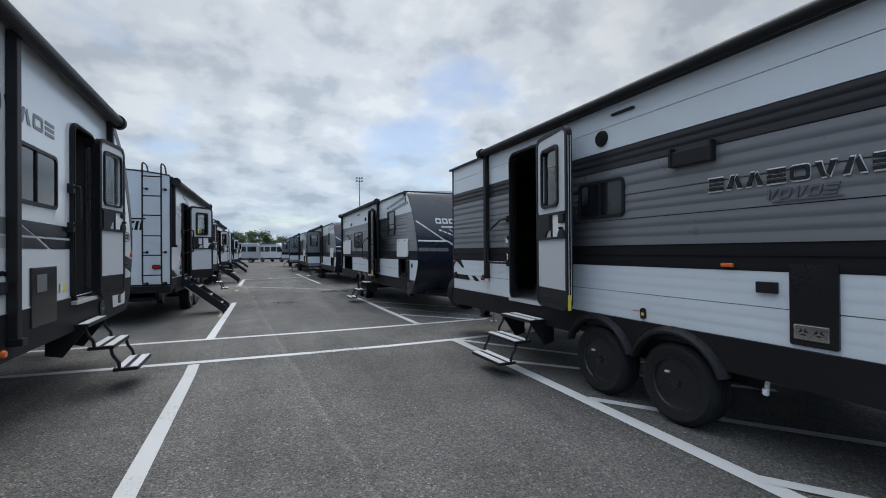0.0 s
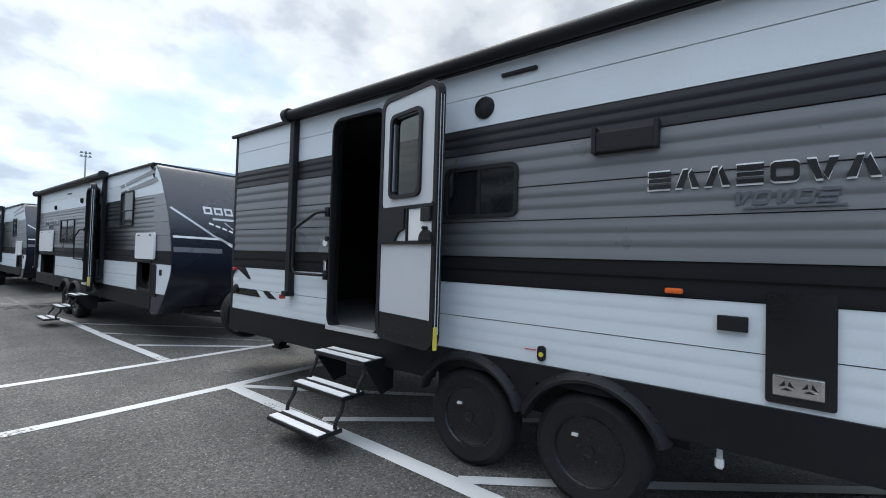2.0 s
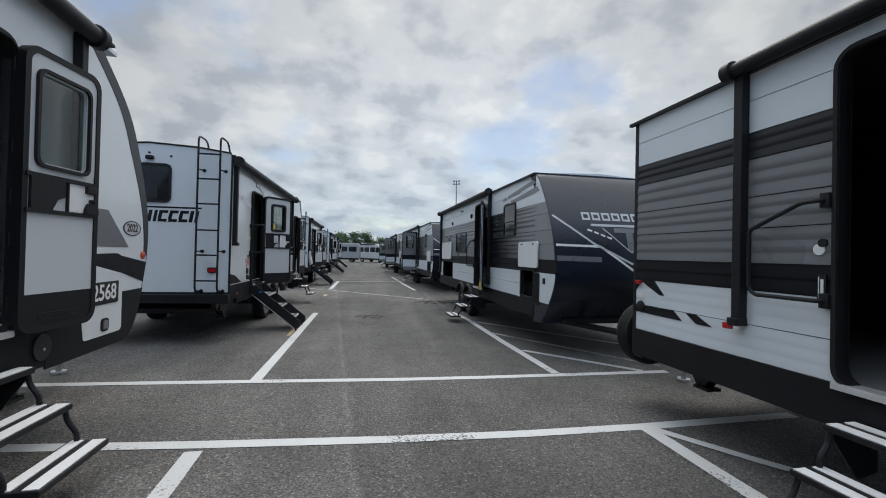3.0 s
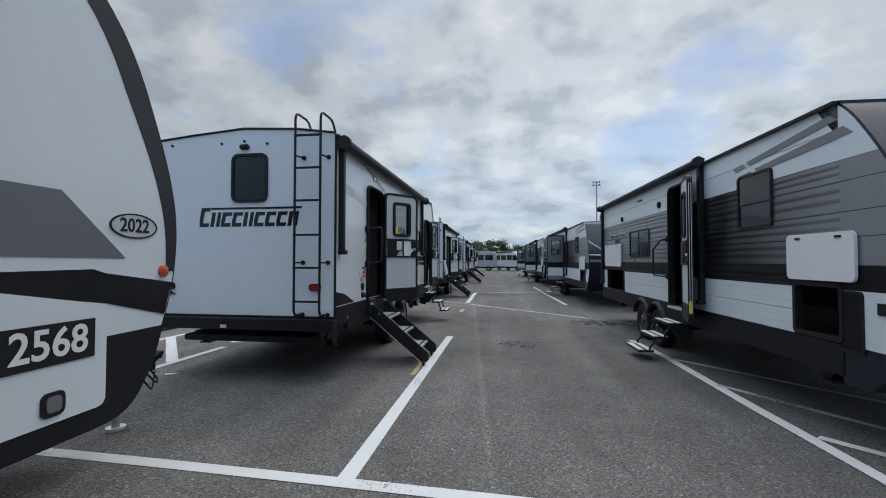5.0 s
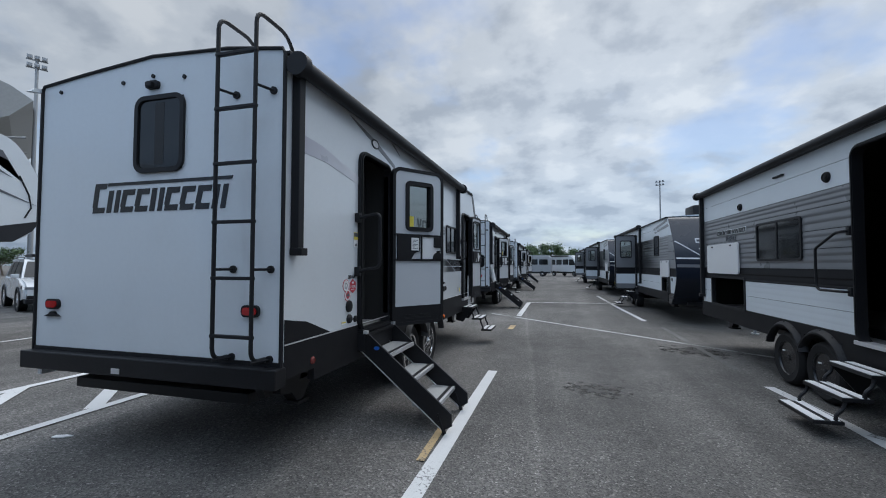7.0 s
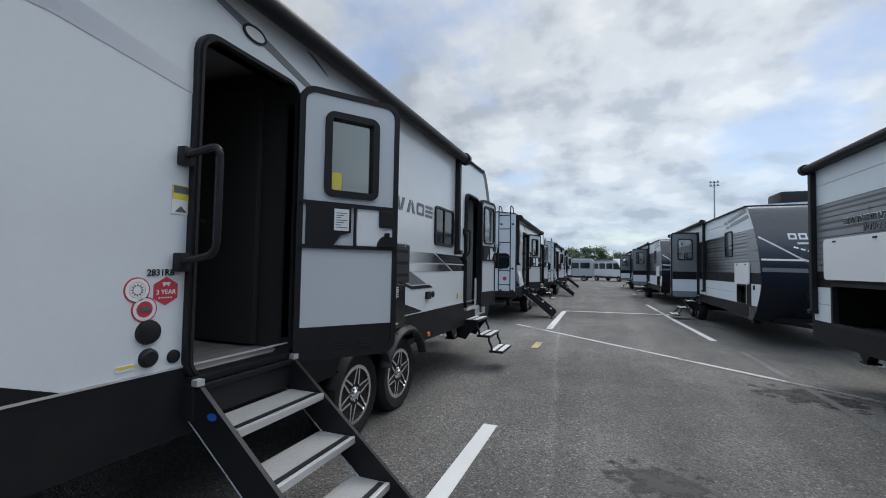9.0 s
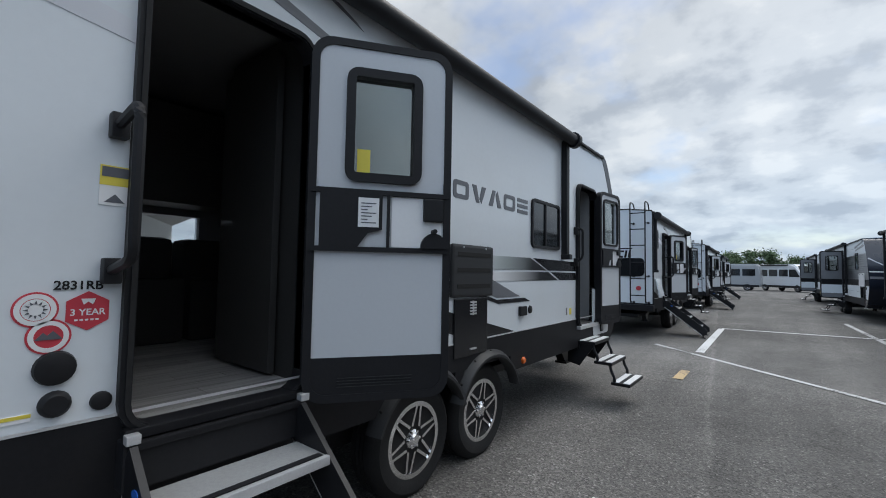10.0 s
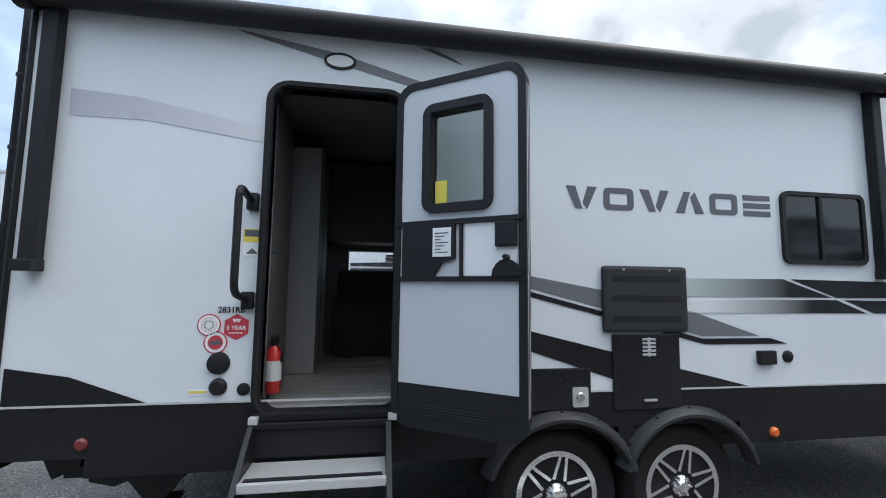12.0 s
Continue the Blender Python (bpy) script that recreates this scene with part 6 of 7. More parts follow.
line([(-0.985, 10.62), (-1.005, 11.35)], 0.065, ORANGE_PAINT, "worn orange paint mark", "paint_mark")
line([(-1.107, 17.51), (-1.105, 18.18)], 0.13, ORANGE_PAINT, "worn orange paint mark", "paint_mark")
line([(-6.32, 8.0), (-6.20, 14.0)], 0.12)
line([(-4.64, 8.4), (-4.60, 11.9)], 0.12)
for y in (9.30, 10.80, 12.3):
    line([(-4.65, y), (-6.26, y + 1.8)], 0.16)
line([(-10.4, 11.5), (-10.25, 17.0)], 0.12)

# oil stain: a thin dark film
OIL = material("oil_film", (0.03, 0.028, 0.026), 0.6, vary=0.35, scale=6, fine=90)
nt = OIL.node_tree
tcn, nz, ln, ad, mr = (nt.nodes.new(k) for k in ("ShaderNodeTexCoord", "ShaderNodeTexNoise", "ShaderNodeVectorMath", "ShaderNodeMath", "ShaderNodeMapRange"))
ln.operation, ad.operation = "LENGTH", "SUBTRACT"
nz.inputs["Scale"].default_value, nz.inputs["Detail"].default_value = 7, 6
nt.links.new(tcn.outputs["Object"], nz.inputs["Vector"]); nt.links.new(tcn.outputs["Object"], ln.inputs[0])
nt.links.new(nz.outputs[0], ad.inputs[0]); nt.links.new(ln.outputs["Value"], ad.inputs[1])
mr.inputs[1].default_value, mr.inputs[2].default_value, mr.inputs[4].default_value = 0.17, 0.40, 0.85
nt.links.new(ad.outputs[0], mr.inputs[0]); nt.links.new(mr.outputs[0], nt.nodes["Principled BSDF"].inputs["Alpha"])
for x, y, sx in ((0.46, 12.98, 1.0), (2.35, 15.9, 1.6)):
    st = tagged(part("oil_stain", made(prism, disc(0, 0, 0.42, 40), 0.003, 0.0035, "z"), OIL), "dark oil stain on the asphalt", "stain", kind="structure")
    st.matrix_world = pose(x, y, 0) @ Matrix.Diagonal((sx, 0.85 * sx, 1, 1))

scrap = tagged(part("paper_scrap", made(prism, [(-0.08, -0.02), (0.03, -0.035), (0.09, 0.0), (0.02, 0.03), (-0.07, 0.025)], 0.005, 0.012, "z"), WHITE_VINYL), "small white paper scrap on the asphalt", "litter")
scrap.matrix_world = pose(-4.14, 10.2, 0, 0, 0, 20)

# ---- trailers, the row beside the long white one ----
WHITE_LABEL = "white fibreglass travel trailer with black graphics and open doors"
l_main = white_trailer(pose(-1.805, 10.03, -0.022, 0, 0, 90), "white fibreglass travel trailer with ladder and fold-down stairs", stretch=-0.10, doors=(36, 7))
l_first = white_trailer(pose(-1.54, -0.27, 0, 0, 0, 92.3), "white fibreglass travel trailer with year badge and stock number", stretch=0.62, doors=(60, 9), badge_dz=-0.135, leaf_width=0.60, number="2568", stairs="none",
    win=(4.33, 5.096, 1.752, 2.208), text=(3.72, 5.09, 2.355, 2.475), awn=(0.02, 6.74, 4.25, 6.66, 0.75, 1.6), tall=1.065, d2=(5.47, 6.06, 0.925, 2.59), steps=(5.53, 6.16, 0.693, -0.11, 0.227, 0.212),
    nose_line=[(6.75, 3.10), (6.98, 2.98), (7.46, 2.60), (7.72, 2.15), (7.868, 1.72), (7.868, 1.35), (7.77, 1.02), (7.66, 0.78), (7.48, 0.63), (7.10, 0.612)])
pn = part("service_panel", made(box, 4.59, 5.085, -0.016, 0.0, 0.80, 1.268, 0.006), BLACK_GLOSS, l_first, "black service panel")
part("vent_plate", made(box, 4.67, 4.86, -0.022, -0.015, 1.07, 1.21, 0.004), GREY_VINYL, pn, "grey vent plate")
cap = part("vent_cap", made(prism, disc(6.385, 0.768, 0.086, 28), -0.020, -0.004), DARK, l_first, "round dark vent cap")
part("screw", made(prism, disc(6.395, 0.752, 0.010, 10), -0.025, -0.018), ALU, cap)
l_next = white_trailer(pose(-2.19, 21.2, 0, 0, 0, 91.5), "white fibreglass travel trailer with low rear window and ladder", rear="low", doors=(24, 12), detailed=False, tall=0.955)
for k, (x, y, rz) in enumerate(((-2.38, 31.9, 91.5), (-2.75, 42.3, 91.5))):
    copy_thing(l_next, pose(x, y, 0, 0, 0, rz) @ Matrix.Diagonal((1, 1, 0.955, 1)))
# all but l_main get the board with room shade in its colour
for ob in (l_main, l_first, l_next):
    interior(ob, 0.03, 6.1, 0.91, 2.86, [(1.45, 2.30, 1.70, 1.94)] if ob is l_main else (), ob is l_main, [(1.165, 1.86, 0.91, 2.615), (5.47, 6.06, 0.925, 2.59) if ob is l_first else (5.49, 6.08, 0.88, 2.52)], LINER if ob is l_main else SHADED_LINER)

# ---- inside the main trailer ----
n = 0
for row in range(20):
    y0 = 0.01 + row * 0.118
    cuts = [0.35, 0.35 + 0.45 + 0.37 * (row % 3), 1.75 + 0.31 * (row % 4), 3.2]
    for a, b in zip(cuts, cuts[1:]):
        part("plank", made(box, a + 0.0015, b - 0.0015, y0 + 0.0012, y0 + 0.1168, 0.899, 0.909), PLANK, l_main)
cab = part("cabinet", made(box, 0.62, 1.14, 0.12, 0.72, 0.91, 2.62, 0.006), WOOD_MID, l_main, "dark greyed-wood cabinet")
part("trim_strip", made(box, 1.135, 1.155, 0.085, 0.125, 1.22, 2.58, 0.004), ALU, cab, "pale metal trim strip")
part("cabinet_seam", made(box, 1.14, 1.143, 0.14, 0.70, 1.735, 1.745), WOOD_DARK, cab)
cab = part("cabinet", made(box, 0.75, 1.30, 0.98, 1.55, 0.91, 2.62, 0.006), WOOD_PALE, l_main, "pale greyed-wood cabinet")
part("cabinet_seam", made(box, 1.30, 1.303, 1.22, 1.232, 0.95, 2.6), WOOD_DARK, cab)
# partition and inner door: near-black colour stands in for indoor shade
part("partition", made(box, 1.92, 1.96, 0.06, 0.95, 0.91, 2.80), SHADED_LINER, l_main, "wood partition darkened for indoor shade")
idoor = part("inner_door", made(box, 1.86, 1.90, 0.30, 0.92, 0.93, 2.68, 0.004), SHADED_LINER, l_main, "wooden inner door darkened for indoor shade")
part("knob", made(tube, [(1.86, 0.80, 1.76), (1.80, 0.80, 1.76)], 0.026, 12), CHROME, idoor, smooth=True)
bm = made(box, 1.35, 2.0, 1.75, 2.25, 0.91, 1.40, 0.05)
box(bm, 1.37, 1.98, 1.98, 2.25, 1.35, 1.72, 0.06)
part("armchair", bm, FABRIC, l_main, "dark upholstered armchair", smooth=True)
bm = made(box, 2.02, 2.75, 1.75, 2.25, 0.91, 1.40, 0.05)
box(bm, 2.04, 2.72, 1.98, 2.25, 1.35, 1.72, 0.06)
part("armchair", bm, FABRIC, l_main, "dark upholstered armchair", smooth=True)
part("overhead_cabinet", made(box, 1.2, 3.0, 1.95, 2.33, 2.0, 2.80, 0.01), WOOD_DARK, l_main, "dark overhead cabinet")
part("inner_pane", made(box, 1.43, 2.32, WIDTH - 0.035, WIDTH - 0.029, 1.68, 1.96), CLEAR, l_main)
EX, EY, EZ = 1.175, 0.235, 0.95
ext = part("fire_extinguisher", made(tube, [(EX, EY, EZ), (EX, EY, EZ + 0.015), (EX, EY, EZ + 0.23), (EX, EY, EZ + 0.26)], [0.034, 0.042, 0.042, 0.022], 18), EXT_RED, l_main, "red fire extinguisher by the doorway", smooth=True)
bm = made(box, EX - 0.018, EX + 0.022, EY - 0.02, EY + 0.02, EZ + 0.26, EZ + 0.30, 0.004)
box(bm, EX - 0.013, EX + 0.013, EY - 0.043, EY + 0.035, EZ + 0.295, EZ + 0.315, 0.003)
tube(bm, [(EX + 0.015, EY - 0.008, EZ + 0.27), (EX + 0.044, EY - 0.018, EZ + 0.24), (EX + 0.046, EY - 0.023, EZ + 0.17)], 0.008, 6)
part("valve", bm, BLACK, ext)
part("paper_label", made(tube, [(EX, EY, EZ + 0.07), (EX, EY, EZ + 0.18)], 0.0432, 18), WHITE_VINYL, ext, "white printed label")

# ---- trailers, the grey row ----
r_first = grey_trailer(pose(3.085, 6.72, 0, 0, 0, -88.3), "grey and white corrugated travel trailer with open door and spare tyre", 9.2, (1.895, 2.545), 11, (1.20, 8.6),
    [(3.20, 3.817, 1.783, 2.16)], [(3.532, 2.581, 0.08), (5.83, 2.576, 0.08)], (3.46, 4.32), vents=((3.675, 3.938, 2.775),), hood=(4.335, 4.67, 2.137, 2.265), brand=(4.62, 5.835, 1.90, 2.0, 9),
    extras={"panel": (5.163, 5.42, 0.845, 1.368), "furnace": (5.19, 5.378, 0.886, 0.982), "socket": (4.965, 5.095, 1.163, 1.239), "marker": (4.766, 1.346), "gas": (4.015, 0.89)}, spare=True, rear_graphic=True, fade=SIDE_FADE, dark_top=True,
    roof=2.885, band=2.447, black_top=1.505, low=(1.312, 0.815), floor=0.825, door_top=2.74, step_top=0.637, step_u=(1.98, 2.63), stride=(0.012, 0.228, 0.215), post_foot=1.07, tyre=0.345, hinge=(0.115, 0.10), cuts=(1.045, 1.595, 1.86, 1.935, 2.60))
R_LOW = dict(fade=SIDE_FADE_LONG, rear_fade=SIDE_FADE_REAR, nose_fade=True, tyre=0.335, brand=(0.80, 1.95, 2.03, 2.105, 9))
r_second = grey_trailer(pose(2.74, 16.9, 0, 0, 0, -88.2), "grey and white trailer with charcoal front cap and open hatches", 8.5, (4.33, 4.95), 16, (0.06, 5.48),
    [(2.275, 3.406, 1.573, 2.11), (6.28, 6.90, 1.863, 2.48, 0.45, True)], [(3.89, 2.473, 0.06), (1.754, 2.425, 0.055)], (2.98, 3.72), vents=((2.80, 3.04, 2.68),),
    flaps=((0.40, 1.72, 1.37, 1.88, 0.50, 1.84, 0.81, 1.31), (7.15, 7.93, 1.335, 1.75, 7.19, 7.74, 0.845, 1.30)), roof=2.83, band=2.345, black_top=1.47, low=(1.27, 0.82), post_foot=0.93, floor=0.78, door_top=2.66, step_top=0.57, **R_LOW)
r_third = grey_trailer(pose(2.55, 28.7, 0, 0, 0, -88.4), "grey and white corrugated travel trailer with its door swung wide open", 9.5, (3.94, 4.61), 88, (0.15, 5.38),
    [(2.55, 3.62, 1.54, 2.06), (7.25, 7.81, 1.78, 2.37, 0.45, True)], [(2.15, 2.40, 0.05)], (3.45, 4.29),
    flaps=((0.95, 2.25, 1.34, 1.84, 1.0, 2.28, 0.78, 1.25), (8.06, 8.95, 1.20, 1.64, 8.10, 8.64, 0.79, 1.18)), roof=2.79, band=2.30, black_top=1.43, low=(1.22, 0.79), post_foot=0.90, floor=0.75, door_top=2.58, step_top=0.55, ac=True, **R_LOW)
for x, y in ((2.05, 39.2), (1.75, 49.8)):
    copy_thing(r_third, pose(x, y, 0, 0, 0, -88.4))


# ---- background: next row over ----
def fifth_wheel(m):
    root = new("fifth_wheel_trailer")
    root.matrix_world = m
    tagged(root, "tall white fifth-wheel trailer with raised front overhang", "travel trailer")
    prof = smooth_profile([(9.55, 3.97), (9.95, 3.80), (10.30, 3.25), (10.45, 2.64), (10.25, 2.15), (9.95, 1.93)], 5)
    pts = [(0.0, 0.62), (0.0, 3.95), (4.0, 4.0)] + prof + [(8.2, 1.86), (8.0, 1.6), (8.0, 0.62)]
    body = part("body", made(prism, pts, 0.0, 2.44), GEL, root, "smooth white fibreglass body", smooth=True)
    part("dark_chin", made(prism, [(8.2, 1.862), (9.95, 1.93), (10.25, 2.15), (10.38, 2.36), (9.6, 2.18), (8.2, 2.13)], -0.01, 2.45), DARK, body, "dark lower front")
    part("chin_edge", made(prism, [(8.2, 2.00), (9.7, 2.02), (9.7, 2.05), (8.2, 2.05)], -0.015, 0.0), SILVER, body)
    for q in ([(9.2, 3.72), (9.75, 3.62), (10.05, 3.1), (9.85, 3.45)], [(8.9, 3.55), (9.5, 3.40), (9.9, 3.15), (9.5, 3.32)], [(9.0, 3.1), (9.6, 2.95), (10.3, 2.66), (9.7, 2.86)]):
        part("swoosh", made(prism, q, -0.012, 0.0), LETTER, body, "dark swoosh graphic")
    part("edge_line", made(tube, [(10.02, -0.005, 3.2), (10.18, -0.005, 2.85), (10.22, -0.005, 2.6), (10.12, -0.005, 2.4)], 0.016, 5), BLACK, body)
    part("gutter", made(box, 0.0, 9.5, -0.03, 0.0, 3.93, 3.98), SILVER, body)
    part("skirt", made(box, 0.0, 8.0, -0.01, 0.0, 0.62, 1.0), SKIRT, body)
    for u in (2.8, 3.7):
        wheel(root, u)
    bm = bmesh.new()
    for y in (0.5, 1.9):
        box(bm, 8.15, 8.27, y, y + 0.12, 0.04, 1.8)
        box(bm, 8.08, 8.34, y - 0.07, y + 0.19, 0.0, 0.05)
    part("landing_leg", bm, STEEL, root)
    return root


def rear_trailer(m):
    """A trailer of which only the rear end shows: wide dark window, ladder, lights."""
    root = new("travel_trailer")
    root.matrix_world = m
    tagged(root, "tall white trailer with wide dark rear window and ladder", "travel trailer")
    arch = [(0.0, 3.80), (0.3, 3.92), (1.22, 4.02), (2.14, 3.92), (2.44, 3.80)]
    body = part("body", made(prism, [(0.0, 0.55)] + arch + [(2.44, 0.55)], 0.0, 10.0, "x"), GEL, root, "white fibreglass body")
    win = part("rear_window", made(lambda b: prism(b, rrect(0.25, 2.22, 2.20, 3.25, 0.12), -0.03, 0.0, "x")), TINT, body, "wide black rear window")
    bm = bmesh.new()
    for i in range(6):
        y = 1.95 - 0.25 * i
        box(bm, -0.01, 0, y - 0.19, y, 1.90, 1.94)
        box(bm, -0.01, 0, y - 0.19, y, 2.02, 2.06)
        box(bm, -0.01, 0, y - 0.04, y, 1.94, 2.02)
    part("brand_mark", bm, LETTER, body)
    bm = bmesh.new()
    for y in (2.22, 2.56):
        tube(bm, bend([(-0.14, y, 0.8), (-0.14, y, 4.12), (0.3, y - 0.1, 4.12), (0.6, y - 0.1, 3.95)], 0.1), 0.018, 6)
    lad = part("ladder", bm, BLACK, body, "black rear ladder")
    for k in range(9):
        part("rung", made(box, -0.155, -0.125, 2.2, 2.58, 0.9 + 0.36 * k, 0.93 + 0.36 * k), BLACK, lad)
    for y in (0.25, 2.0):
        part("tail_light", made(box, -0.03, 0, y, y + 0.18, 0.95, 1.02), RED, body)
    for y in (1.02, 1.28, 1.55):
        part("clearance_light", made(box, -0.025, 0, y, y + 0.08, 3.74, 3.78), BLACK, body)
    part("bumper", made(box, -0.12, 0.0, 0.0, 2.44, 0.42, 0.56, 0.01), STEEL, root)
    for u in (3.4, 4.3):
        wheel(root, u)
    return root


def suv(m):
    root = new("car")
    root.matrix_world = m
    tagged(root, "silver-white sport utility car with roof rails", "car")
    # car axes: x to its front, y across, z up
    low = [(-2.28, 0.42), (-2.33, 0.75), (-2.25, 1.02), (-1.9, 1.08), (0.85, 1.06), (1.45, 1.00), (1.95, 0.92), (2.22, 0.80), (2.30, 0.62), (2.27, 0.36), (1.9, 0.28), (-2.0, 0.30)]
    bm = bmesh.new()
    prism(bm, low, -0.90, 0.90)
    bmesh.ops.bevel(bm, geom=[e for e in bm.edges if abs(abs(e.verts[0].co.y) - 0.9) < 1e-3 and abs(abs(e.verts[1].co.y) - 0.9) < 1e-3 and e.verts[0].co.y * e.verts[1].co.y > 0], offset=0.09, segments=3, affect="EDGES")
    body = part("body", bm, CAR_PAINT, root, "silver-white car body", smooth=True)
    bm = bmesh.new()
    gl = [((-2.18, 1.04), 0.80), ((-1.85, 1.55), 0.66), ((-1.3, 1.70), 0.62), ((0.1, 1.69), 0.62), ((0.35, 1.62), 0.64), ((1.12, 1.04), 0.80)]
    a = [bm.verts.new((p[0], -w, p[1])) for p, w in gl]
    b = [bm.verts.new((p[0], w, p[1])) for p, w in gl]
    for i in range(len(gl) - 1):
        bm.faces.new((a[i], b[i], b[i + 1], a[i + 1]))
    bm.faces.new(a); bm.faces.new(b); bm.faces.new((a[0], a[-1], b[-1], b[0]))
    top = part("cabin", bm, CAR_PAINT, root, smooth=True)
    ws = bmesh.new()
    ws.faces.new([ws.verts.new(p) for p in ((1.09, -0.74, 1.075), (1.09, 0.74, 1.075), (0.42, 0.58, 1.60), (0.42, -0.58, 1.60))])
    part("windscreen", ws, TINT, top, "dark windscreen")
    for s in (-1, 1):
        for x0, x1 in ((-1.75, -1.25), (-1.18, -0.42), (-0.34, 0.80)):
            bm = bmesh.new()
            xt0, xt1 = max(x0 + 0.06, -1.62), min(x1 - 0.06, 0.28)
            bm.faces.new([bm.verts.new(p) for p in ((x0, s * 0.802, 1.09), (x1, s * 0.802, 1.09), (xt1, s * 0.668, 1.60), (xt0, s * 0.668, 1.60))])
            part("side_window", bm, TINT, top)
        part("roof_rail", made(tube, bend([(-1.5, s * 0.6, 1.68), (-1.4, s * 0.6, 1.76), (0.0, s * 0.6, 1.75), (0.1, s * 0.6, 1.68)], 0.05), 0.018, 6), BLACK, top)
        part("mirror", made(box, 0.62, 0.80, s * 0.90 - 0.1, s * 0.90 + 0.1, 1.05, 1.19, 0.03), CAR_PAINT, body)
        hl = part("headlight", made(prism, [(2.02, 0.74), (1.70, 0.86), (1.72, 0.93), (2.14, 0.83)], s * 0.905 - 0.03, s * 0.905 + 0.006), CLEAR_LAMP, body, "clear headlight")
        part("lamp_bezel", made(box, 2.10, 2.285, s * 0.72 - 0.14, s * 0.72 + 0.14, 0.72, 0.80, 0.01), CLEAR_LAMP, body)
        part("fog_lamp", made(box, 2.18, 2.29, s * 0.70 - 0.12, s * 0.70 + 0.12, 0.42, 0.58, 0.02), BLACK, body)
    part("roof_box", made(box, -1.0, 0.25, -0.45, 0.45, 1.76, 1.86, 0.03), BLACK, top, "black roof basket")
    gr = part("grille", made(box, 2.16, 2.315, -0.52, 0.52, 0.62, 0.82, 0.02), BLACK, body, "black grille")
    for z in (0.67, 0.72, 0.77):
        part("bar", made(box, 2.30, 2.325, -0.48, 0.48, z, z + 0.012), ALU, gr)
    part("bumper_trim", made(box, 1.9, 2.31, -0.85, 0.85, 0.28, 0.42, 0.03), BLACK, body)
    for s in (-1, 1):
        for x in (-1.38, 1.36):
            part("arch_trim", made(lambda b: ring(b, disc(x, 0.36, 0.43, 28), disc(x, 0.36, 0.36, 28), s * 0.905 - 0.02, s * 0.905 + 0.01)), BLACK, body)
            w = wheel(root, 0, 0.36, 0.0)
            w.matrix_local = pose(x, -0.91, 0, 0, 0, 0) if s < 0 else pose(x, 0.91, 0, 0, 0, 180)
    return root


CLEAR_LAMP = material("lamp_glass", (0.30, 0.32, 0.35), 0.08, vary=0.05, coat=0.8)
fifth_wheel(pose(-9.9, 3.0, 0, 0, 0, 90))
rear_trailer(pose(-13.1, 17.4, 0, 0, 0, 90))
suv(pose(-17.6, 18.2, 0, 0, 0, -22))


# ---- light masts ----
def mast(x, y, h, turn, label="tall grey stadium light mast", arms=3, per=5, width=4.4):
    root = new("light_mast")
    root.matrix_world = pose(x, y, 0, 0, 0, turn)
    tagged(root, label, "light mast", group="light masts")
    r = h * 0.011
    part("pole", made(tube, [(0, 0, 0), (0, 0, h)], [r, r * 0.55], 10), GALV, root, smooth=True)
    for a in range(arms):
        z = h - 0.2 - a * 1.25
        arm = part("cross_arm", made(box, -width / 2, width / 2, -0.1, 0.1, z - 0.09, z + 0.09), GALV, root)
        for k in range(per):
            u = -width / 2 + width * (k + 0.5) / per
            part("floodlight", made(lambda b: [box(b, u - 0.32, u + 0.32, -0.55, -0.1, z + 0.05, z + 0.62, 0.1)]), GALV, arm)
    return root


mast(37.4, 190.6, 34.5, -15, arms=2, per=3, width=3.4)
mast(-77.5, 52.2, 33.0, 60, arms=2, per=3, width=2.5)
mast(-96.3, 77.7, 31.2, 50, arms=2, per=3, width=2.5)
mast(-133.5, 111.3, 33.6, 50, arms=2, per=3, width=2.5)


# ---- grandstand ----
def grandstand(m):
    root = new("grandstand")
    root.matrix_world = m
    tagged(root, "concrete grandstand with sloping steel roof", "grandstand")
    part("roof", made(prism, [(0.0, 25.1), (-2.4, 26.7), (-22.0, 34.0), (-22.0, 12.0), (-2.4, 22.3)], 0, 45, "y"), CONCRETE, root, "pale cantilever roof")
    for y in (0, 12, 24, 36):
        part("column", made(box, -9.0, -8.2, y - 0.4, y + 0.4, 0, 19.5), GALV, root)
        part("strut", made(tube, [(-8.6, y, 18.0), (-0.6, y + 0.2, 19.6)], 0.16, 6), GALV, root)
        part("strut", made(tube, [(-8.6, y, 14.0), (-2.6, y + 0.2, 19.0)], 0.16, 6), GALV, root)
    for k in range(12):
        part("seating_tier", made(box, -24 - 1.6 * k, -22.4 - 1.6 * k, 0, 45, 0.0, 4.0 + 0.9 * k), CONCRETE, root)
    part("back_wall", made(box, -24, -22, 0, 45, 0, 12.4), CONCRETE, root)
    return root


grandstand(pose(-73.3, 49.5, 0, 0, 0, 60))


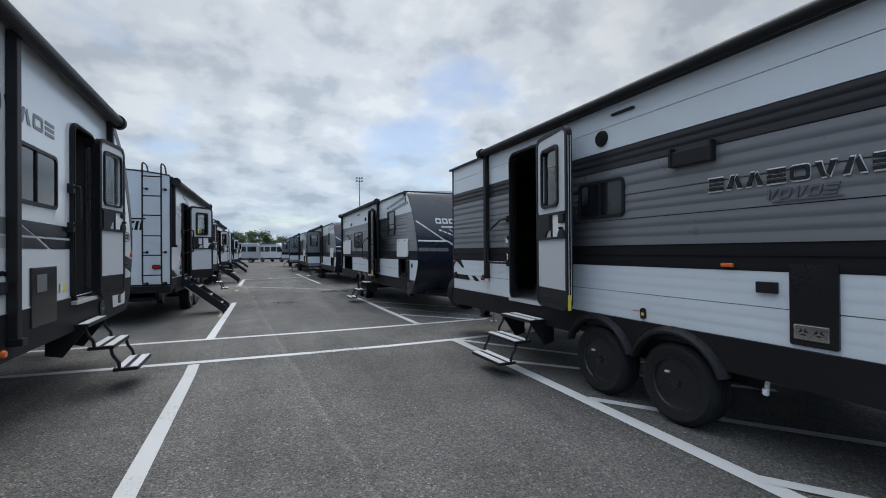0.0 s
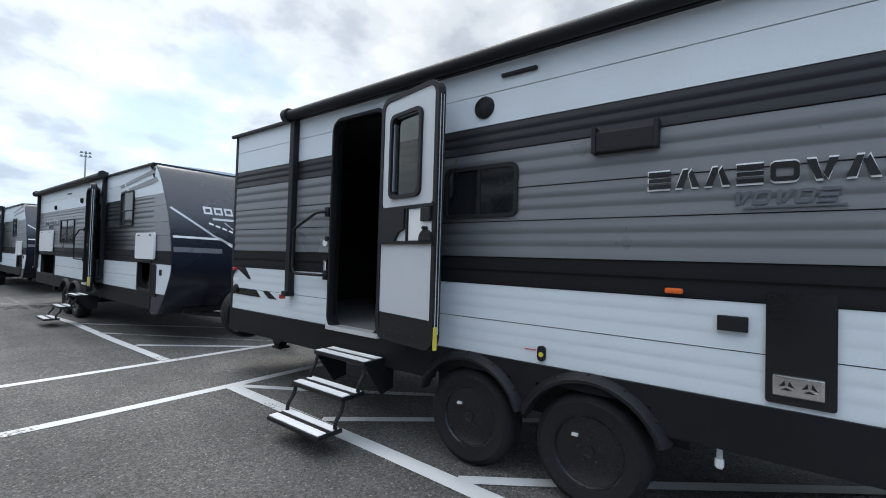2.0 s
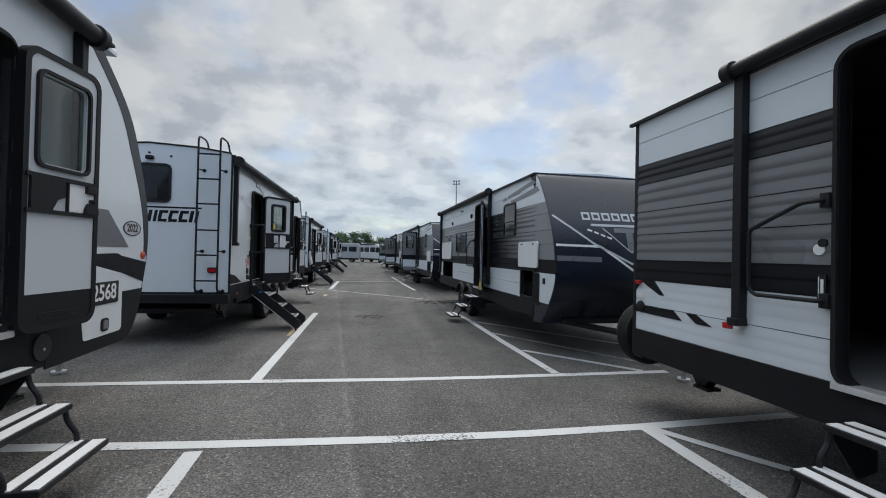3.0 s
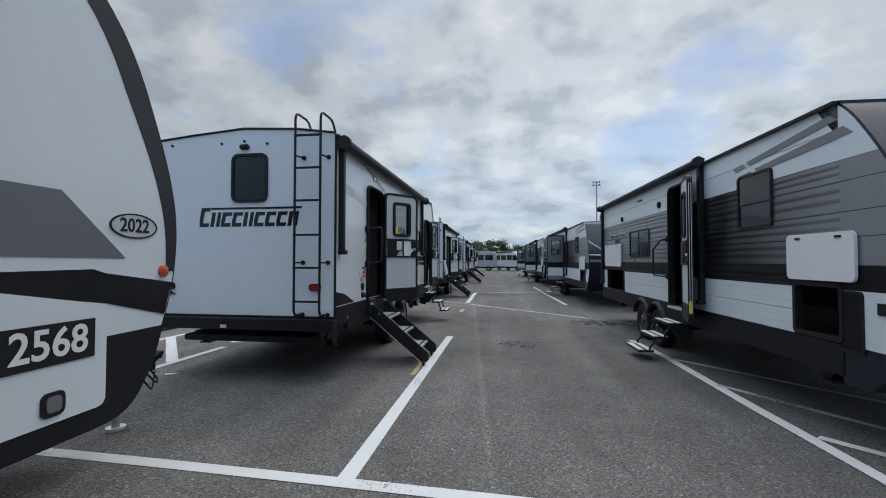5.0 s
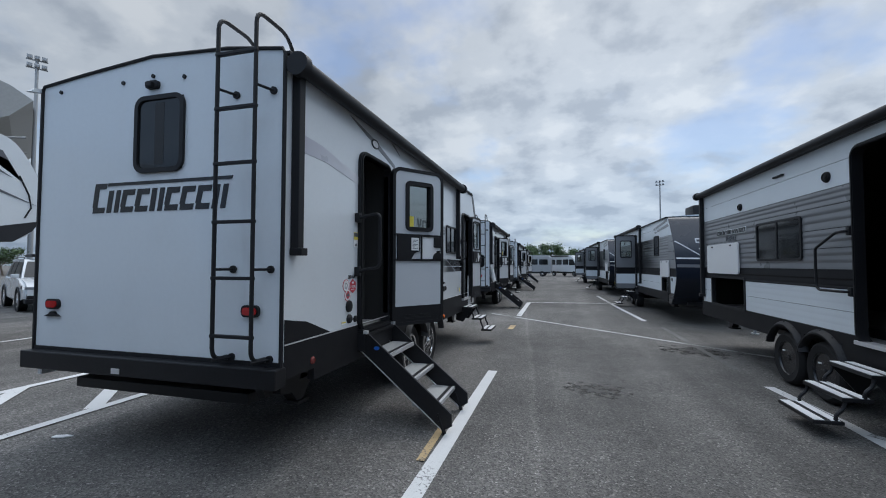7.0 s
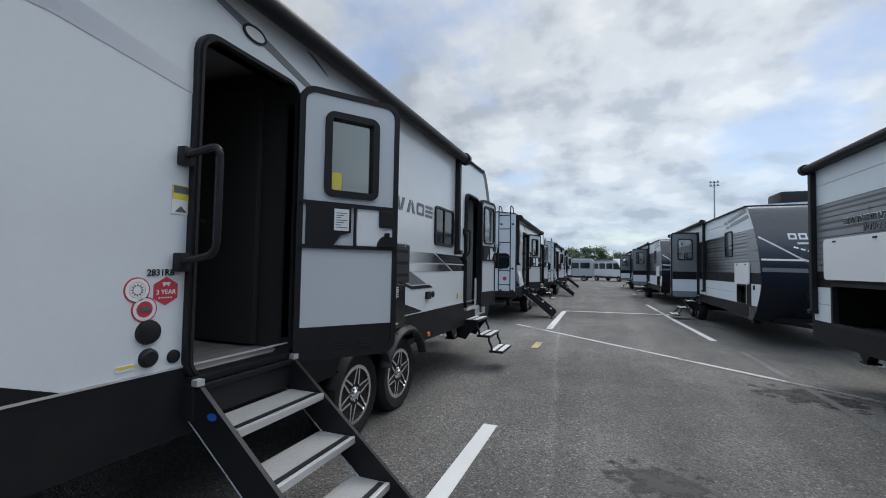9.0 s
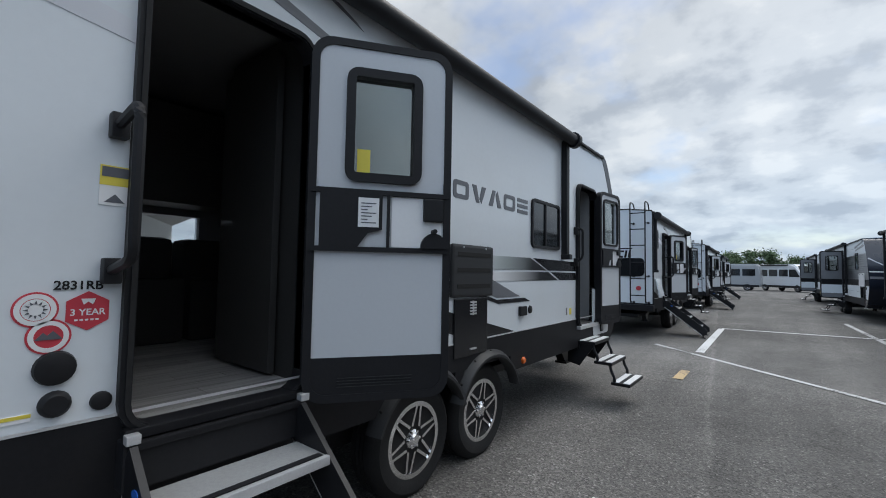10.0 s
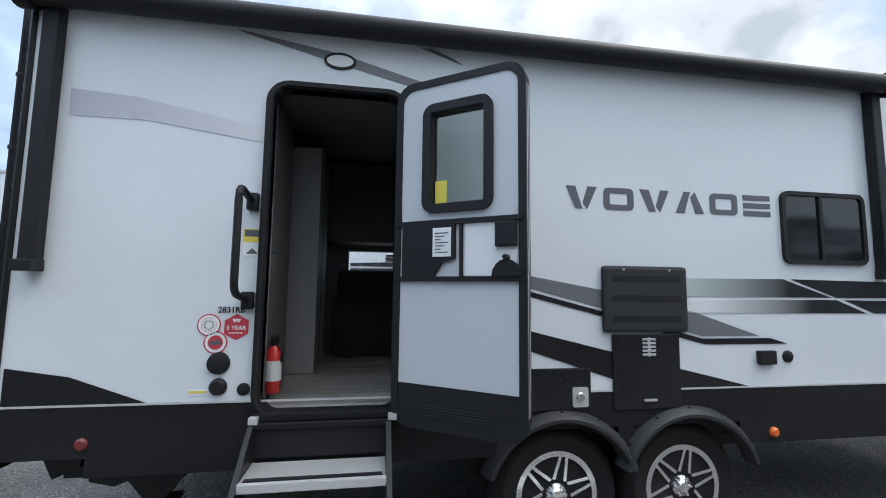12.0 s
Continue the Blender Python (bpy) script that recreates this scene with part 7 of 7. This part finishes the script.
# ---- trees ----
def tree(x, y, h, seed):
    rnd = random.Random(seed)
    root = new("tree")
    root.matrix_world = pose(x, y, 0, 0, 0, rnd.random() * 360)
    tagged(root, "broad green tree beyond the parking lot", "tree", group="trees beyond the lot")
    bm = bmesh.new()
    trunk_top = Vector((rnd.uniform(-0.3, 0.3), rnd.uniform(-0.3, 0.3), h * 0.5))
    tube(bm, [(0, 0, 0), trunk_top * 0.55, trunk_top], [h * 0.03, h * 0.024, h * 0.014], 8)
    limbs = []
    for k in range(7):
        a = 2 * math.pi * k / 7 + rnd.random()
        e = Vector((math.cos(a) * h * rnd.uniform(0.22, 0.42), math.sin(a) * h * rnd.uniform(0.22, 0.42), h * rnd.uniform(0.5, 0.92)))
        s = trunk_top * rnd.uniform(0.55, 0.98)
        tube(bm, [s, s.lerp(e, 0.5) + Vector((0, 0, 0.15)), e], [h * 0.012, h * 0.008, h * 0.003], 6)
        limbs.append(e)
    part("trunk", bm, BARK, root, smooth=True)
    verts, faces = [], []
    for e in limbs + [Vector((0, 0, h * 0.85)), Vector((0.1 * h, 0, h * 0.6)), Vector((-0.15 * h, 0.1 * h, h * 0.65))]:
        for _ in range(300):
            d = Vector((rnd.gauss(0, 1), rnd.gauss(0, 1), rnd.gauss(0, 0.75)))
            c = e + d * h * 0.082
            if c.z < h * 0.22:
                continue
            s = h * rnd.uniform(0.018, 0.036)
            n = Vector((rnd.gauss(0, 1), rnd.gauss(0, 1), rnd.gauss(0.6, 1))).normalized()
            t = n.orthogonal().normalized()
            b = n.cross(t)
            i = len(verts)
            verts += [c + t * s, c + b * s * 0.6, c - t * s, c - b * s * 0.6]
            faces.append((i, i + 1, i + 2, i + 3))
    me = bpy.data.meshes.new("crown")
    me.from_pydata([tuple(v) for v in verts], [], faces)
    me.materials.append(LEAF)
    ob = new("crown", me)
    ob.parent = root
    return root


rnd = random.Random(11)
for k in range(16):
    tree(-34 + 4.1 * k + rnd.uniform(-1, 1), 118 + rnd.uniform(-8, 10), rnd.uniform(4.9, 6.4) if k not in (6, 8) else 6.8, 40 + k)
for k in range(10):
    tree(-52 - 4.5 * k + rnd.uniform(-1, 1), 62 - 4.2 * k + rnd.uniform(-1, 1), rnd.uniform(3.6, 5.2), 80 + k)


def hedge(x0, y0, x1, y1, h, seed):
    rnd = random.Random(seed)
    verts, faces = [], []
    n = int(math.hypot(x1 - x0, y1 - y0) * 60)
    for _ in range(n):
        t = rnd.random()
        c = Vector((x0 + (x1 - x0) * t + rnd.gauss(0, 0.6), y0 + (y1 - y0) * t + rnd.gauss(0, 0.6), h * rnd.random() ** 0.7 * (0.8 + 0.25 * math.sin(t * 40))))
        s = rnd.uniform(0.10, 0.22)
        d = Vector((rnd.gauss(0, 1), rnd.gauss(0, 1), rnd.gauss(0.5, 1))).normalized()
        p = d.orthogonal().normalized()
        q = d.cross(p)
        i = len(verts)
        verts += [c + p * s, c + q * s, c - p * s, c - q * s]
        faces.append((i, i + 1, i + 2, i + 3))
    me = bpy.data.meshes.new("hedge")
    me.from_pydata([tuple(v) for v in verts], [], faces)
    me.materials.append(GRASS)
    return tagged(new("hedge", me), "low green hedge at the edge of the lot", "hedge", kind="stuff")


hedge(-45, 106, 40, 108, 2.1, 3)
hedge(-60, 50, -30, 40, 1.7, 4)


def palm(x, y, h, seed):
    rnd = random.Random(seed)
    root = new("palm_tree")
    root.matrix_world = pose(x, y, 0)
    tagged(root, "tall palm tree with drooping fronds", "palm tree")
    part("trunk", made(tube, [(0, 0, 0), (0.1, 0, h * 0.5), (0.05, 0.05, h)], [0.22, 0.16, 0.14], 10), BARK, root, smooth=True)
    for k in range(22):
        a = 2 * math.pi * k / 22 + rnd.random() * 0.3
        up = rnd.uniform(-0.3, 1.1)
        ln = rnd.uniform(1.5, 2.0)
        bm = bmesh.new()
        prev = None
        spine = []
        for i in range(9):
            t = i / 8
            r = ln * t
            spine.append(Vector((0.05 + r * math.cos(a), 0.05 + r * math.sin(a), h + up * r * 0.8 - 0.55 * r * r)))
        for p, q in zip(spine, spine[1:]):
            d = (q - p).normalized()
            s = d.cross(Vector((0, 0, 1))).normalized()
            for sg in (-1, 1):
                for f in (0.0, 0.5):
                    o = p.lerp(q, f)
                    tip = o + sg * s * 0.42 + d * 0.25 - Vector((0, 0, 0.16))
                    bm.faces.new([bm.verts.new(v) for v in (o, o + d * 0.07, tip)])
        part("frond", bm, PALM, root)
    return root


palm(-37.5, 31.3, 5.6, 2)
palm(-41.0, 36.0, 5.0, 3)


# ---- far end of the lane ----
def van(m, label, paint):
    root = new("camper_van")
    root.matrix_world = m
    tagged(root, label, "camper van")
    prof = [(-3.0, 0.45), (-3.05, 1.2), (-2.95, 2.55), (-2.7, 2.78), (1.5, 2.80), (1.95, 2.62), (2.55, 1.75), (3.0, 1.35), (3.15, 1.0), (3.12, 0.5), (2.9, 0.38), (-2.8, 0.38)]
    bm = made(prism, prof, -1.0, 1.0)
    bmesh.ops.bevel(bm, geom=[e for e in bm.edges if e.verts[0].co.y * e.verts[1].co.y > 0], offset=0.12, segments=3, affect="EDGES")
    body = part("body", bm, paint, root, smooth=True)
    for s in (-1, 1):
        for x0, x1 in ((-2.6, -1.5), (-1.3, -0.2), (0.0, 1.1)):
            part("side_window", made(lambda b: prism(b, rrect(x0, x1, 1.55, 2.25, 0.06), s * 1.0 - 0.02, s * 1.0 + 0.012)), TINT, body, "dark side window")
        part("cab_window", made(lambda b: prism(b, [(1.25, 1.5), (2.5, 1.5), (1.98, 2.25), (1.25, 2.25)], s * 1.0 - 0.02, s * 1.0 + 0.012)), TINT, body)
        part("lower_trim", made(box, -2.9, 2.9, s * 1.0 - 0.02, s * 1.0 + 0.015, 0.4, 0.62), BLACK, body)
        for x in (-1.9, 2.15):
            w = wheel(root, 0, 0.36, 0.0)
            w.matrix_local = pose(x, -1.01, 0, 0, 0, 0) if s < 0 else pose(x, 1.01, 0, 0, 0, 180)
    part("windscreen", made(lambda b: b.faces.new([b.verts.new(p) for p in ((2.56, -0.85, 1.78), (2.56, 0.85, 1.78), (2.0, 0.75, 2.60), (2.0, -0.75, 2.60))])), TINT, body)
    part("awning", made(tube, [(-2.4, -1.08, 2.7), (1.2, -1.08, 2.7)], 0.07, 10), BLACK, root)
    return root


GREY_PAINT = material("silver_grey_van_paint", (0.34, 0.35, 0.36), 0.3, vary=0.03, coat=0.6)
van(pose(-4.3, 66.0, 0, 0, 0, 176), "silver-grey camper van parked across the lane's end", GREY_PAINT)
van(pose(0.9, 67.5, 0, 0, 0, -50), "white camper van parked at the lane's end", CAR_PAINT)
van(pose(-11.5, 66.5, 0, 0, 0, 180), "white camper van parked across the lane's end", CAR_PAINT)
van(pose(6.5, 68.5, 0, 0, 0, -60), "silver-grey camper van parked beside the grey row", GREY_PAINT)
